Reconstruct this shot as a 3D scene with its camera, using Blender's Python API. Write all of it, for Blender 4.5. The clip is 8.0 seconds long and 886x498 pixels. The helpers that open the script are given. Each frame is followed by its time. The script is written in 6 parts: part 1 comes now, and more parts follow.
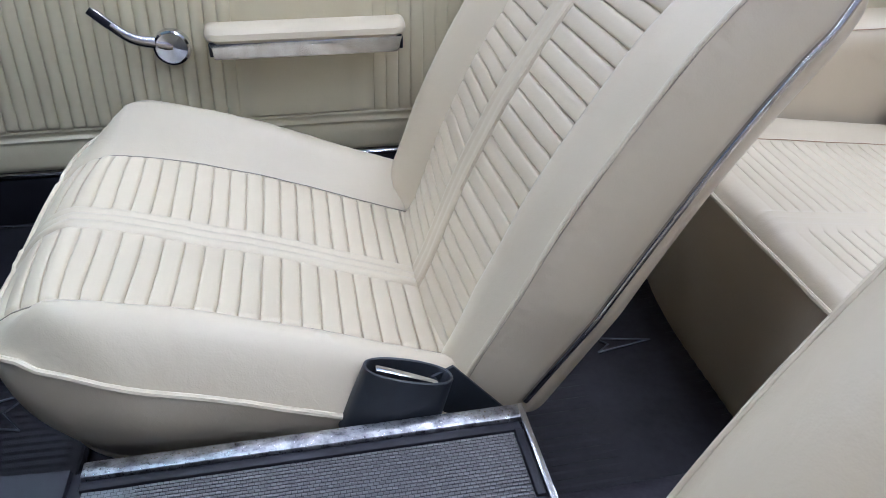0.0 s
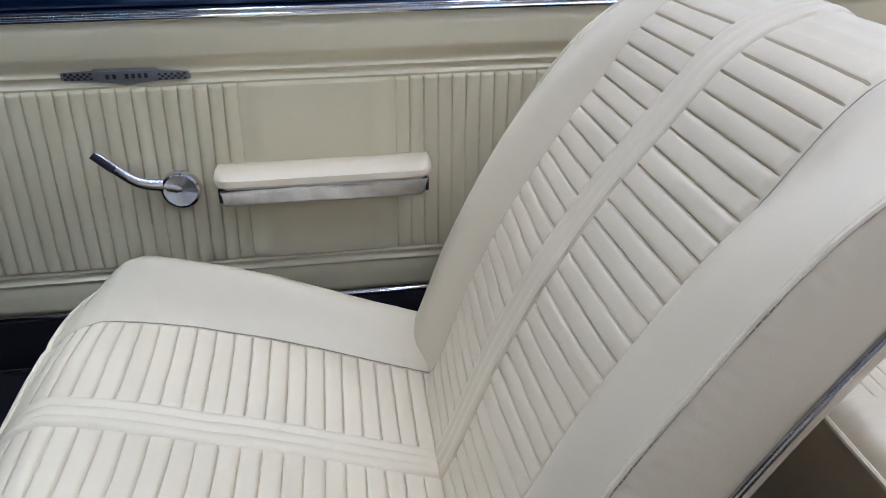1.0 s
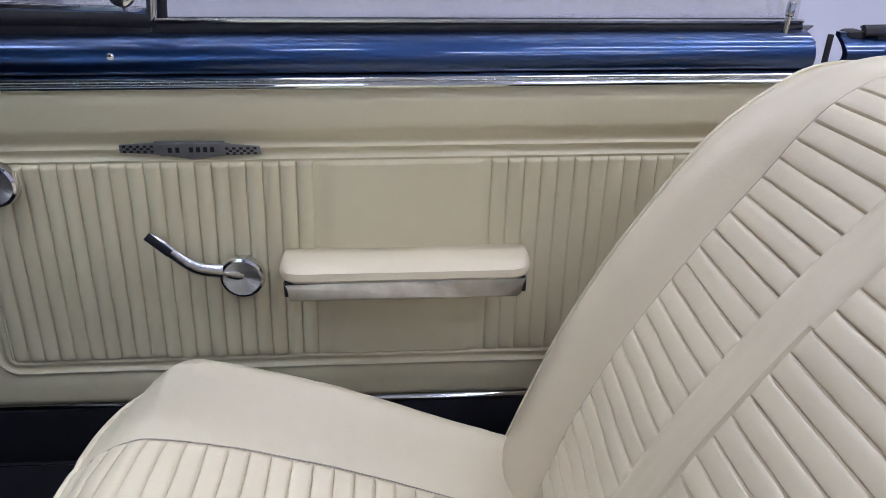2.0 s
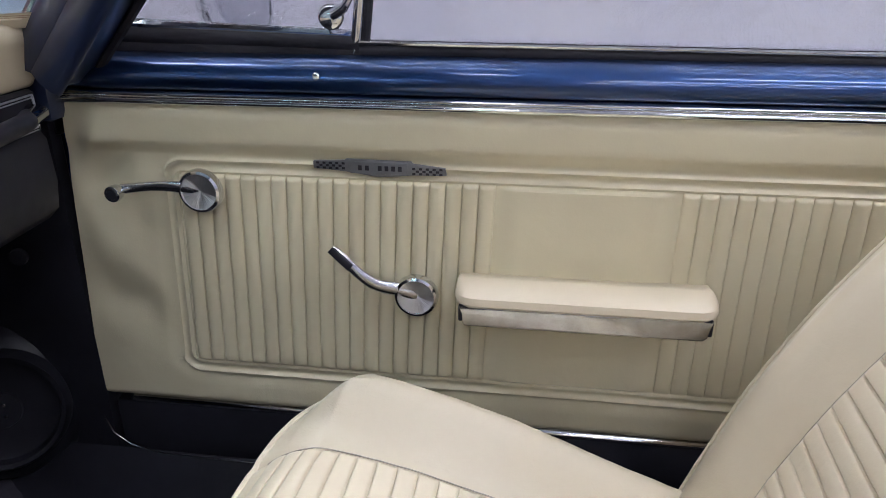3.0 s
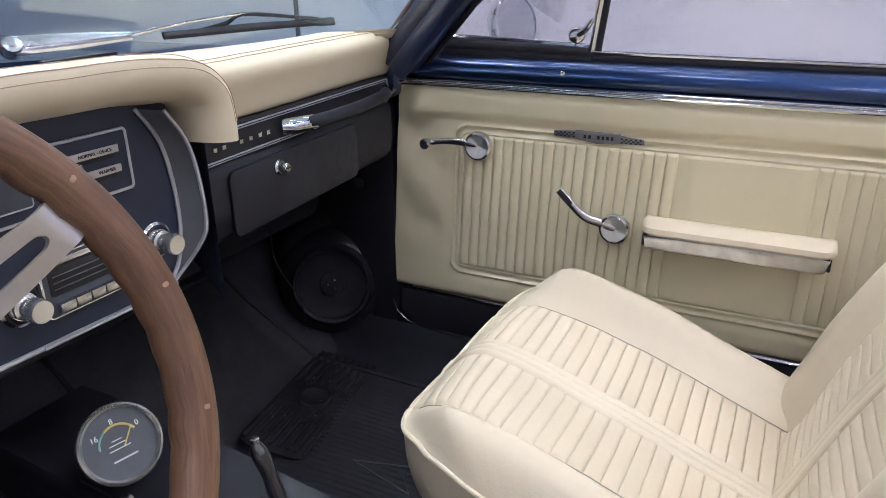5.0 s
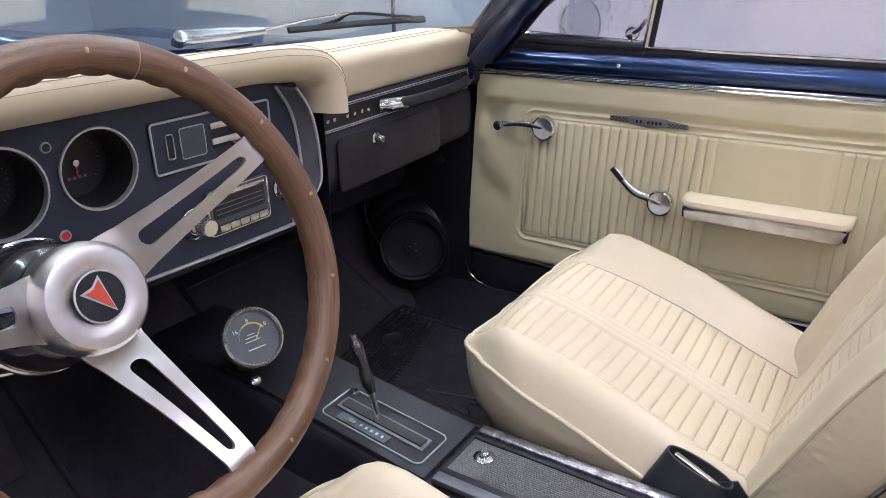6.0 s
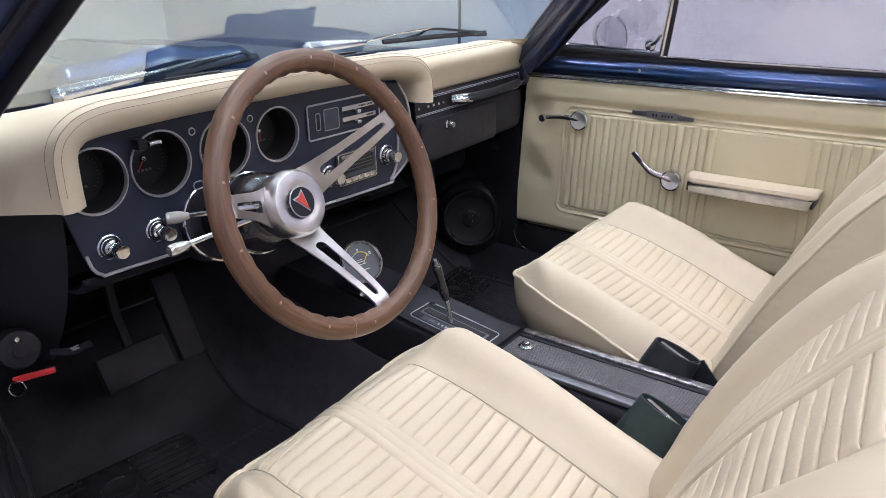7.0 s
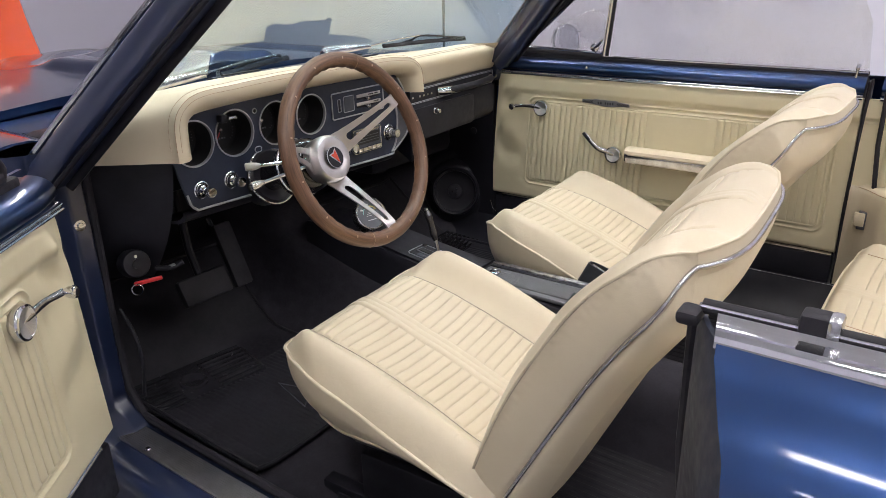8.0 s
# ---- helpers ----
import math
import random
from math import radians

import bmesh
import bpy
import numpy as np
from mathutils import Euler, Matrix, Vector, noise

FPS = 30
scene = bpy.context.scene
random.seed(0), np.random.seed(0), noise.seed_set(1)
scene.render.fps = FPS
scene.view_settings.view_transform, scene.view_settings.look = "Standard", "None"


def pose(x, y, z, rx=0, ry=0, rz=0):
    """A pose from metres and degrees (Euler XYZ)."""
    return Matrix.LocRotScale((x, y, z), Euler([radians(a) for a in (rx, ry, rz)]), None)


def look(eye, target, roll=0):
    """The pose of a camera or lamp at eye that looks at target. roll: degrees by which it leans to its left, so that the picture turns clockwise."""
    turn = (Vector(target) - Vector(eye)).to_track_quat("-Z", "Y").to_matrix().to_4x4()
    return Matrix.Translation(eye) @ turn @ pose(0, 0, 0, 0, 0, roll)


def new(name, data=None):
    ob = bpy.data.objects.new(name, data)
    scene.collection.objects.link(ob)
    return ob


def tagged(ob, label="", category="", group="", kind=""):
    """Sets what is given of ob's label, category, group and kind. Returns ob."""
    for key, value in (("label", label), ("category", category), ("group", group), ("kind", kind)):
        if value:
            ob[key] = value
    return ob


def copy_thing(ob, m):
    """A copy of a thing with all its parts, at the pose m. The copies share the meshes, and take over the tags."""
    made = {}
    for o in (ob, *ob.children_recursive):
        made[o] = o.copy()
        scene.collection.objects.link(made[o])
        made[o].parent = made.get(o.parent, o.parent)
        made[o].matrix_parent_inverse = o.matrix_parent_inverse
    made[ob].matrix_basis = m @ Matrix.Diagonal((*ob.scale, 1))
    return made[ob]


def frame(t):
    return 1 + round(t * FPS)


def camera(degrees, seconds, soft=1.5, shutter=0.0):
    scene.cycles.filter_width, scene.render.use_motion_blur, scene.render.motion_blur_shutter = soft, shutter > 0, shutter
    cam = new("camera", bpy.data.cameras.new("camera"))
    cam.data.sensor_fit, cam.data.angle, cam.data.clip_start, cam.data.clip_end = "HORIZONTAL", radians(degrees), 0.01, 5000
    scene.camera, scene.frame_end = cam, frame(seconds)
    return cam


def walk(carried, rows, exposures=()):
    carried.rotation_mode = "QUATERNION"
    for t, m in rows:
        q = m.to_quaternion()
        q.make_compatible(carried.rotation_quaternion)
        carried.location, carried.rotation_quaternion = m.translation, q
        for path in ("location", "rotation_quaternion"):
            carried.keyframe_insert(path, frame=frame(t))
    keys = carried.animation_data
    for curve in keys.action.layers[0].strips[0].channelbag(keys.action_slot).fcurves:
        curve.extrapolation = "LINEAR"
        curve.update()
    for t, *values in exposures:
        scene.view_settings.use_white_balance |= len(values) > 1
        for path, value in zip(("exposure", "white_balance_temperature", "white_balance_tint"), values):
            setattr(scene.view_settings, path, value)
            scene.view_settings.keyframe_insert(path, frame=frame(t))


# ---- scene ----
cam = camera(63.4, 8.0, soft=0.7)
PATH = [
    (0, (-0.041, -0.369, 1.04), (0.291, 1.255, -0.081), 1.0),
    (0.5, (-0.043, -0.269, 1.064), (0.261, 1.405, 0.012), 0.8),
    (1, (-0.003, -0.21, 1.095), (0.248, 1.519, 0.122), -0.3),
    (1.2, (-0.019, -0.201, 1.086), (0.269, 1.562, 0.187), 0.4),
    (2.3, (-0.039, -0.01, 1.091), (-0.035, 1.798, 0.237), 0.1),
    (2.5, (-0.067, -0.008, 1.088), (-0.117, 1.802, 0.239), 0.1),
    (3, (-0.086, -0.031, 1.085), (-0.349, 1.788, 0.297), -0.2),
    (3.5, (-0.076, -0.08, 1.096), (-0.556, 1.705, 0.334), -0.6),
    (4, (-0.04, -0.166, 1.094), (-0.684, 1.579, 0.357), -0.5),
    (4.5, (-0.003, -0.305, 1.112), (-0.755, 1.39, 0.363), -0.8),
    (5, (0.031, -0.454, 1.127), (-0.802, 1.205, 0.383), -0.8),
    (6.3, (0.216, -0.729, 1.164), (-0.853, 0.785, 0.412), -1.0),
    (6.5, (0.254, -0.804, 1.173), (-0.838, 0.697, 0.428), -1.0),
    (7, (0.369, -1.0, 1.204), (-0.758, 0.478, 0.465), -1.0),
    (7.5, (0.526, -1.182, 1.242), (-0.596, 0.3, 0.502), -1.0),
    (8, (0.653, -1.379, 1.255), (-0.451, 0.118, 0.521), -1.3),
]
EXPOSURES = [(0.0, 0.00, 5450, 13), (0.5, -0.15, 5480, 12), (1.2, -0.21, 5520, 12), (2.4, -0.21, 5950, 15), (3.5, 0.13, 6150, 14), (5.0, 0.19, 6200, 16), (6.5, 0.26, 6450, 17), (7.0, 0.20, 6300, 17), (7.5, 0.15, 6250, 17), (8.0, 0.15, 6950, 12)]
walk(cam, [(t, look(eye, target, roll)) for t, eye, target, roll in PATH], EXPOSURES)

# ---- world ----
world = bpy.data.worlds.new("world")
scene.world = world
world.use_nodes = True
world.node_tree.nodes["Background"].inputs["Color"].default_value = (0.80, 0.84, 1.0, 1)
world.node_tree.nodes["Background"].inputs["Strength"].default_value = 0.15


# ---- materials ----
def material(name, color, rough=0.5, metal=0.0, vary=0.08, scale=6.0, grain=0.0, grain_scale=400.0, coat=0.0, color2=None, kind="noise",
             spec=0.5, sheen=0.0, gloss_vary=0.15, crease=0.0):
    """A surface with two scales of variation in colour and gloss, and a fine relief."""
    m = bpy.data.materials.new(name)
    m.use_nodes = True
    nt = m.node_tree
    b = nt.nodes["Principled BSDF"]
    b.inputs["Metallic"].default_value = metal
    b.inputs["Coat Weight"].default_value = coat
    b.inputs["Coat Roughness"].default_value = 0.08
    b.inputs["Specular IOR Level"].default_value = spec
    b.inputs["Sheen Weight"].default_value = sheen
    co = nt.nodes.new("ShaderNodeTexCoord")
    big = nt.nodes.new("ShaderNodeTexNoise")
    big.inputs["Scale"].default_value = scale
    big.inputs["Detail"].default_value = 6
    big.inputs["Roughness"].default_value = 0.62
    nt.links.new(co.outputs["Object"], big.inputs["Vector"])
    ramp = nt.nodes.new("ShaderNodeValToRGB")
    c2 = color2 or tuple(max(0.0, c * (1 - 2.2 * vary)) for c in color)
    c1 = tuple(min(1.0, c * (1 + 0.5 * vary)) for c in color)
    ramp.color_ramp.elements[0].position = 0.30
    ramp.color_ramp.elements[1].position = 0.66
    ramp.color_ramp.elements[0].color = (*c2, 1)
    ramp.color_ramp.elements[1].color = (*c1, 1)
    nt.links.new(big.outputs["Fac"], ramp.inputs["Fac"])
    nt.links.new(ramp.outputs["Color"], b.inputs["Base Color"])
    gloss = nt.nodes.new("ShaderNodeTexNoise")
    gloss.inputs["Scale"].default_value = scale * 7
    gloss.inputs["Detail"].default_value = 4
    nt.links.new(co.outputs["Object"], gloss.inputs["Vector"])
    span = nt.nodes.new("ShaderNodeMapRange")
    span.inputs["From Min"].default_value = 0.3
    span.inputs["From Max"].default_value = 0.7
    span.inputs["To Min"].default_value = max(0.02, rough * (1 - gloss_vary))
    span.inputs["To Max"].default_value = min(1.0, rough * (1 + gloss_vary))
    nt.links.new(gloss.outputs["Fac"], span.inputs["Value"])
    nt.links.new(span.outputs["Result"], b.inputs["Roughness"])
    if grain > 0:
        if kind == "leather":
            g = nt.nodes.new("ShaderNodeTexVoronoi")
            g.feature = "SMOOTH_F1"
            g.inputs["Scale"].default_value = grain_scale
            out = g.outputs["Distance"]
        else:
            g = nt.nodes.new("ShaderNodeTexNoise")
            g.inputs["Scale"].default_value = grain_scale
            g.inputs["Detail"].default_value = 3
            out = g.outputs["Fac"]
        nt.links.new(co.outputs["Object"], g.inputs["Vector"])
        bump = nt.nodes.new("ShaderNodeBump")
        bump.inputs["Strength"].default_value = grain
        bump.inputs["Distance"].default_value = 0.0006
        nt.links.new(out, bump.inputs["Height"])
        nt.links.new(bump.outputs["Normal"], b.inputs["Normal"])
        if crease > 0:
            # soft creases a few millimetres wide in the covering
            w = nt.nodes.new("ShaderNodeTexNoise")
            w.inputs["Scale"].default_value = 55
            w.inputs["Detail"].default_value = 4
            w.inputs["Distortion"].default_value = 1.6
            soft = nt.nodes.new("ShaderNodeBump")
            soft.inputs["Strength"].default_value = crease
            soft.inputs["Distance"].default_value = 0.0022
            nt.links.new(co.outputs["Object"], w.inputs["Vector"])
            nt.links.new(w.outputs["Fac"], soft.inputs["Height"])
            nt.links.new(soft.outputs["Normal"], bump.inputs["Normal"])
    return m


def wood_material():
    m = material("walnut", (0.20, 0.095, 0.05), 0.42, vary=0.2, scale=9, coat=0.22, grain=0.35, grain_scale=300)
    m.node_tree.nodes["Principled BSDF"].inputs["Coat Roughness"].default_value = 0.22
    nt = m.node_tree
    b = nt.nodes["Principled BSDF"]
    co = next(n for n in nt.nodes if n.type == "TEX_COORD")
    mp = nt.nodes.new("ShaderNodeMapping")
    mp.inputs["Scale"].default_value = (5, 70, 70)
    n = nt.nodes.new("ShaderNodeTexNoise")
    n.inputs["Scale"].default_value = 3.0
    n.inputs["Detail"].default_value = 9
    n.inputs["Roughness"].default_value = 0.68
    n.inputs["Distortion"].default_value = 0.5
    along = nt.nodes.new("ShaderNodeAttribute")
    along.attribute_name = "grain"
    ramp = nt.nodes.new("ShaderNodeValToRGB")
    ramp.color_ramp.elements[0].position, ramp.color_ramp.elements[0].color = 0.32, (0.064, 0.030, 0.016, 1)
    ramp.color_ramp.elements[1].position, ramp.color_ramp.elements[1].color = 0.69, (0.186, 0.094, 0.051, 1)
    nt.links.new(along.outputs["Vector"], mp.inputs["Vector"])
    nt.links.new(mp.outputs["Vector"], n.inputs["Vector"])
    nt.links.new(n.outputs["Fac"], ramp.inputs["Fac"])
    nt.links.new(ramp.outputs["Color"], b.inputs["Base Color"])
    return m


def ribbed_metal():
    """Rolled metal with short upset ribs of uneven brightness, darker in the grooves between them."""
    m = material("rolled_grey_metal", (0.17, 0.17, 0.19), 0.36, metal=0.6, vary=0.12, scale=40)
    nt = m.node_tree
    b = nt.nodes["Principled BSDF"]
    co = next(n for n in nt.nodes if n.type == "TEX_COORD")
    br = nt.nodes.new("ShaderNodeTexBrick")
    br.offset = 0.37
    br.inputs["Color1"].default_value = (0.12, 0.117, 0.126, 1)
    br.inputs["Color2"].default_value = (0.165, 0.160, 0.172, 1)
    br.inputs["Mortar"].default_value = (0.055, 0.054, 0.060, 1)
    br.inputs["Scale"].default_value = 1.0
    br.inputs["Mortar Size"].default_value = 0.0004
    br.inputs["Mortar Smooth"].default_value = 0.5
    br.inputs["Bias"].default_value = -0.1
    br.inputs["Brick Width"].default_value = 0.0050
    br.inputs["Row Height"].default_value = 0.0036
    nt.links.new(co.outputs["Object"], br.inputs["Vector"])
    nt.links.new(br.outputs["Color"], b.inputs["Base Color"])
    bump = nt.nodes.new("ShaderNodeBump")
    bump.invert = True
    bump.inputs["Strength"].default_value = 0.6
    bump.inputs["Distance"].default_value = 0.0006
    nt.links.new(br.outputs["Fac"], bump.inputs["Height"])
    nt.links.new(bump.outputs["Normal"], b.inputs["Normal"])
    return m


def glass_material(name, tint=(1, 1, 1), rough=0.0):
    m = bpy.data.materials.new(name)
    m.use_nodes = True
    b = m.node_tree.nodes["Principled BSDF"]
    b.inputs["Base Color"].default_value = (*tint, 1)
    b.inputs["Transmission Weight"].default_value = 1.0
    b.inputs["Roughness"].default_value = rough
    b.inputs["IOR"].default_value = 1.45
    return m


def lamp_material(name, color, strength):
    m = bpy.data.materials.new(name)
    m.use_nodes = True
    b = m.node_tree.nodes["Principled BSDF"]
    b.inputs["Base Color"].default_value = (0.9, 0.9, 0.9, 1)
    b.inputs["Emission Color"].default_value = (*color, 1)
    b.inputs["Emission Strength"].default_value = strength
    return m


CREAM = (0.635, 0.550, 0.415)
VINYL = material("cream_vinyl", CREAM, 0.34, gloss_vary=0.04, vary=0.03, scale=3, grain=0.14, crease=0.16, grain_scale=650, kind="leather")
DOORVINYL = material("cream_door_vinyl", (0.665, 0.595, 0.420), 0.34, gloss_vary=0.03, vary=0.03, scale=2, grain=0.12, crease=0.10, grain_scale=520, kind="leather")
PADVINYL = material("cream_dash_leather", (0.67, 0.575, 0.425), 0.42, vary=0.03, scale=4, grain=0.16, grain_scale=800, kind="leather")
PIPING = material("cream_piping", (0.68, 0.60, 0.455), 0.38, vary=0.05, scale=30)
THREAD = material("brown_thread", (0.44, 0.29, 0.19), 0.7, vary=0.15, scale=90)
GREYTHREAD = material("grey_thread", (0.37, 0.33, 0.27), 0.7, vary=0.15, scale=90)
NAVY = material("navy_dash_plastic", (0.021, 0.028, 0.053), 0.48, vary=0.12, scale=12, grain=0.2, grain_scale=900, spec=0.35)
BLACK = material("black_plastic", (0.020, 0.0198, 0.028), 0.40, vary=0.2, scale=9, grain=0.15, grain_scale=700, spec=0.28)
GLOSSBLACK = material("gloss_black_paint", (0.016, 0.015, 0.019), 0.22, vary=0.1, scale=9, coat=0.8)
RUBBER = material("black_rubber", (0.0245, 0.0232, 0.031), 0.60, vary=0.2, scale=14, grain=0.3, grain_scale=500, spec=0.25)
MATRUBBER = material("glossy_mat_rubber", (0.026, 0.025, 0.031), 0.24, vary=0.2, scale=14, grain=0.3, grain_scale=500, spec=0.4)
CARPET = material("black_carpet", (0.038, 0.0355, 0.047), 0.9, vary=0.12, scale=30, grain=1.0, grain_scale=900, spec=0.2)
PAINT = material("navy_metallic_paint", (0.018, 0.051, 0.160), 0.30, metal=0.92, gloss_vary=0.01, vary=0.02, scale=2, coat=1.0)
PAINT.node_tree.nodes["Principled BSDF"].inputs["Coat Roughness"].default_value = 0.07
# body navy again, with the shade on pillars, posts and driver's sill in its colour
SHADEDPAINT = material("shaded_navy_paint", (0.012, 0.020, 0.055), 0.30, vary=0.03, scale=3, gloss_vary=0.03, coat=1.0)
CHROME = material("chrome", (0.78, 0.79, 0.82), 0.09, metal=1.0, vary=0.05, scale=12)
WORNCHROME = material("worn_chrome", (0.62, 0.62, 0.65), 0.20, metal=1.0, vary=0.16, scale=26)
SCUFFED = material("scuffed_chrome", (0.52, 0.52, 0.55), 0.30, metal=1.0, vary=0.34, scale=70, color2=(0.12, 0.12, 0.14))
ALU = material("brushed_aluminium", (0.62, 0.60, 0.60), 0.33, metal=1.0, vary=0.08, scale=20, grain=0.15, grain_scale=900)
SILVER = material("silver_paint_line", (0.50, 0.51, 0.55), 0.35, metal=0.6, vary=0.05, scale=30)
GREY = material("grey_trim_metal", (0.16, 0.165, 0.19), 0.4, metal=0.5, vary=0.08, scale=20)
BELT = material("black_belt_webbing", (0.022, 0.026, 0.034), 0.40, vary=0.15, scale=40, grain=0.25, grain_scale=900)
GREENBELT = material("dark_teal_belt_webbing", (0.020, 0.038, 0.042), 0.6, vary=0.15, scale=40, grain=0.7, grain_scale=900)
RED = material("red_handle_plastic", (0.62, 0.025, 0.03), 0.4, vary=0.08, scale=30)
REDEMBLEM = material("red_enamel", (0.58, 0.055, 0.022), 0.3, vary=0.05, scale=40, coat=0.6)
ORANGE = material("orange_gloss_paint", (0.88, 0.10, 0.015), 0.22, vary=0.05, scale=2, coat=1.0)
WHITE = material("white_print", (0.75, 0.75, 0.75), 0.6, vary=0.03, scale=50)
AMBER = material("amber_print", (0.65, 0.50, 0.18), 0.6, vary=0.03, scale=50)
TEAL = material("teal_print", (0.20, 0.42, 0.42), 0.6, vary=0.03, scale=50)
DIALGREY = material("grey_dial_face", (0.055, 0.065, 0.085), 0.5, vary=0.1, scale=40)
DIALBLACK = material("black_dial_face", (0.012, 0.012, 0.014), 0.55, vary=0.1, scale=40)
KNOBGREY = material("frosted_knob", (0.34, 0.33, 0.31), 0.30, vary=0.1, scale=50, coat=0.4)
RIBGREY = ribbed_metal()
KNOBBRIGHT = material("frosted_chrome", (0.74, 0.74, 0.73), 0.24, metal=0.85, vary=0.02, scale=30, gloss_vary=0.03)
TURNED = material("turned_bright_metal", (0.86, 0.86, 0.88), 0.36, metal=1.0, vary=0.04, scale=60)
DIALSLATE = material("slate_dial_face", (0.070, 0.080, 0.100), 0.45, vary=0.08, scale=40)
WOOD = wood_material()
BADGE = material("grey_badge_metal", (0.22, 0.22, 0.235), 0.34, metal=0.6, vary=0.08, scale=60)
RIVET = material("dull_brown_rivet", (0.40, 0.27, 0.19), 0.45, metal=0.5, vary=0.1, scale=60)
TINTED = glass_material("tinted_windshield_glass", (0.60, 0.79, 0.83))
GLASS = glass_material("window_glass", (0.97, 0.98, 0.98))
WALLPAINT = material("lilac_wall_paint", (0.80, 0.79, 0.90), 0.7, vary=0.012, scale=0.5)
CEILPAINT = material("white_ceiling_paint", (0.78, 0.78, 0.80), 0.8, vary=0.02, scale=1.2)
FLOORPAINT = material("grey_showroom_floor", (0.30, 0.30, 0.32), 0.55, vary=0.1, scale=2.0)
LAMP = lamp_material("light_diffuser", (0.97, 0.985, 1.0), 35.0)
MIRROR = material("mirror_silver", (0.62, 0.62, 0.66), 0.06, metal=1.0, vary=0.0, scale=4)


# ---- builders ----
def thing(name, at=(0, 0, 0), label="", category="", group="", kind=""):
    ob = new(name)
    ob.location = at
    ob.empty_display_size = 0.05
    return tagged(ob, label, category, group, kind)


def part(name, shape, mat, parent=None, label="", smooth=True):
    """Links a bmesh or mesh, given in world places, as one mesh object under a thing or a part."""
    if isinstance(shape, bmesh.types.BMesh):
        me = bpy.data.meshes.new(name)
        bmesh.ops.recalc_face_normals(shape, faces=shape.faces)
        shape.to_mesh(me)
        shape.free()
    else:
        me = shape
        me.name = name
        if mat in (GLASS, TINTED):
            bm = bmesh.new()
            bm.from_mesh(me)
            bmesh.ops.recalc_face_normals(bm, faces=bm.faces)
            bm.to_mesh(me)
            bm.free()
    me.materials.append(mat)
    if smooth:
        me.shade_smooth()
        me.set_sharp_from_angle(angle=radians(38))
    ob = new(name, me)
    if parent is not None:
        ob.parent = parent
        top = parent
        while top.parent is not None:
            top = top.parent
        if parent is top:
            ob.matrix_parent_inverse = top.matrix_basis.inverted()
    if label:
        ob["label"] = label
    return ob


def piece(name, shape, mat, label="", category="", group="", kind="", smooth=True):
    return tagged(part(name, shape, mat, None, label, smooth), label, category, group, kind)


def sheet(f, us, vs, thick=None):
    """A surface f(u, v) over two lists of values; thick: a vector by which a second skin lies behind it."""
    nu, nv = len(us), len(vs)
    pts = [tuple(f(u, v)) for u in us for v in vs]
    faces = [(i * nv + j, (i + 1) * nv + j, (i + 1) * nv + j + 1, i * nv + j + 1) for i in range(nu - 1) for j in range(nv - 1)]
    if thick is not None:
        n = len(pts)
        pts += [(p[0] + thick[0], p[1] + thick[1], p[2] + thick[2]) for p in pts]
        faces += [tuple(n + k for k in reversed(q)) for q in list(faces)]
        rim = [(i, 0) for i in range(nu)] + [(nu - 1, j) for j in range(1, nv)] + [(i, nv - 1) for i in range(nu - 2, -1, -1)] + [(0, j) for j in range(nv - 2, 0, -1)]
        ids = [i * nv + j for i, j in rim]
        for a, b in zip(ids, ids[1:] + ids[:1]):
            faces.append((a, b, n + b, n + a))
    me = bpy.data.meshes.new("sheet")
    me.from_pydata(pts, [], faces)
    return me


def lin(a, b, n):
    return [a + (b - a) * i / (n - 1) for i in range(n)]


def curve(pts, n):
    """n places along a smooth line through the points (Catmull-Rom, even in length)."""
    P = [Vector(p) for p in pts]
    E = [2 * P[0] - P[1]] + P + [2 * P[-1] - P[-2]]
    out = []
    for i in range(1, len(E) - 2):
        a, b, c, d = E[i - 1:i + 3]
        for k in range(12):
            t = k / 12
            out.append(0.5 * ((2 * b) + (c - a) * t + (2 * a - 5 * b + 4 * c - d) * t * t + (3 * b - a - 3 * c + d) * t ** 3))
    out.append(P[-1])
    L = [0.0]
    for a, b in zip(out, out[1:]):
        L.append(L[-1] + (b - a).length)
    res, j = [], 0
    for i in range(n):
        s = L[-1] * i / (n - 1)
        while j < len(L) - 2 and L[j + 1] < s:
            j += 1
        w = 0 if L[j + 1] == L[j] else (s - L[j]) / (L[j + 1] - L[j])
        res.append(out[j].lerp(out[j + 1], min(1, w)))
    return res


def ease(x):
    x = min(1.0, max(0.0, x))
    return x * x * (3 - 2 * x)


def interp(x, table):
    """A smooth function through (x, value) pairs."""
    if x <= table[0][0]:
        return table[0][1]
    for (a, va), (b, vb) in zip(table, table[1:]):
        if x <= b:
            return va + (vb - va) * (x - a) / (b - a)
    return table[-1][1]


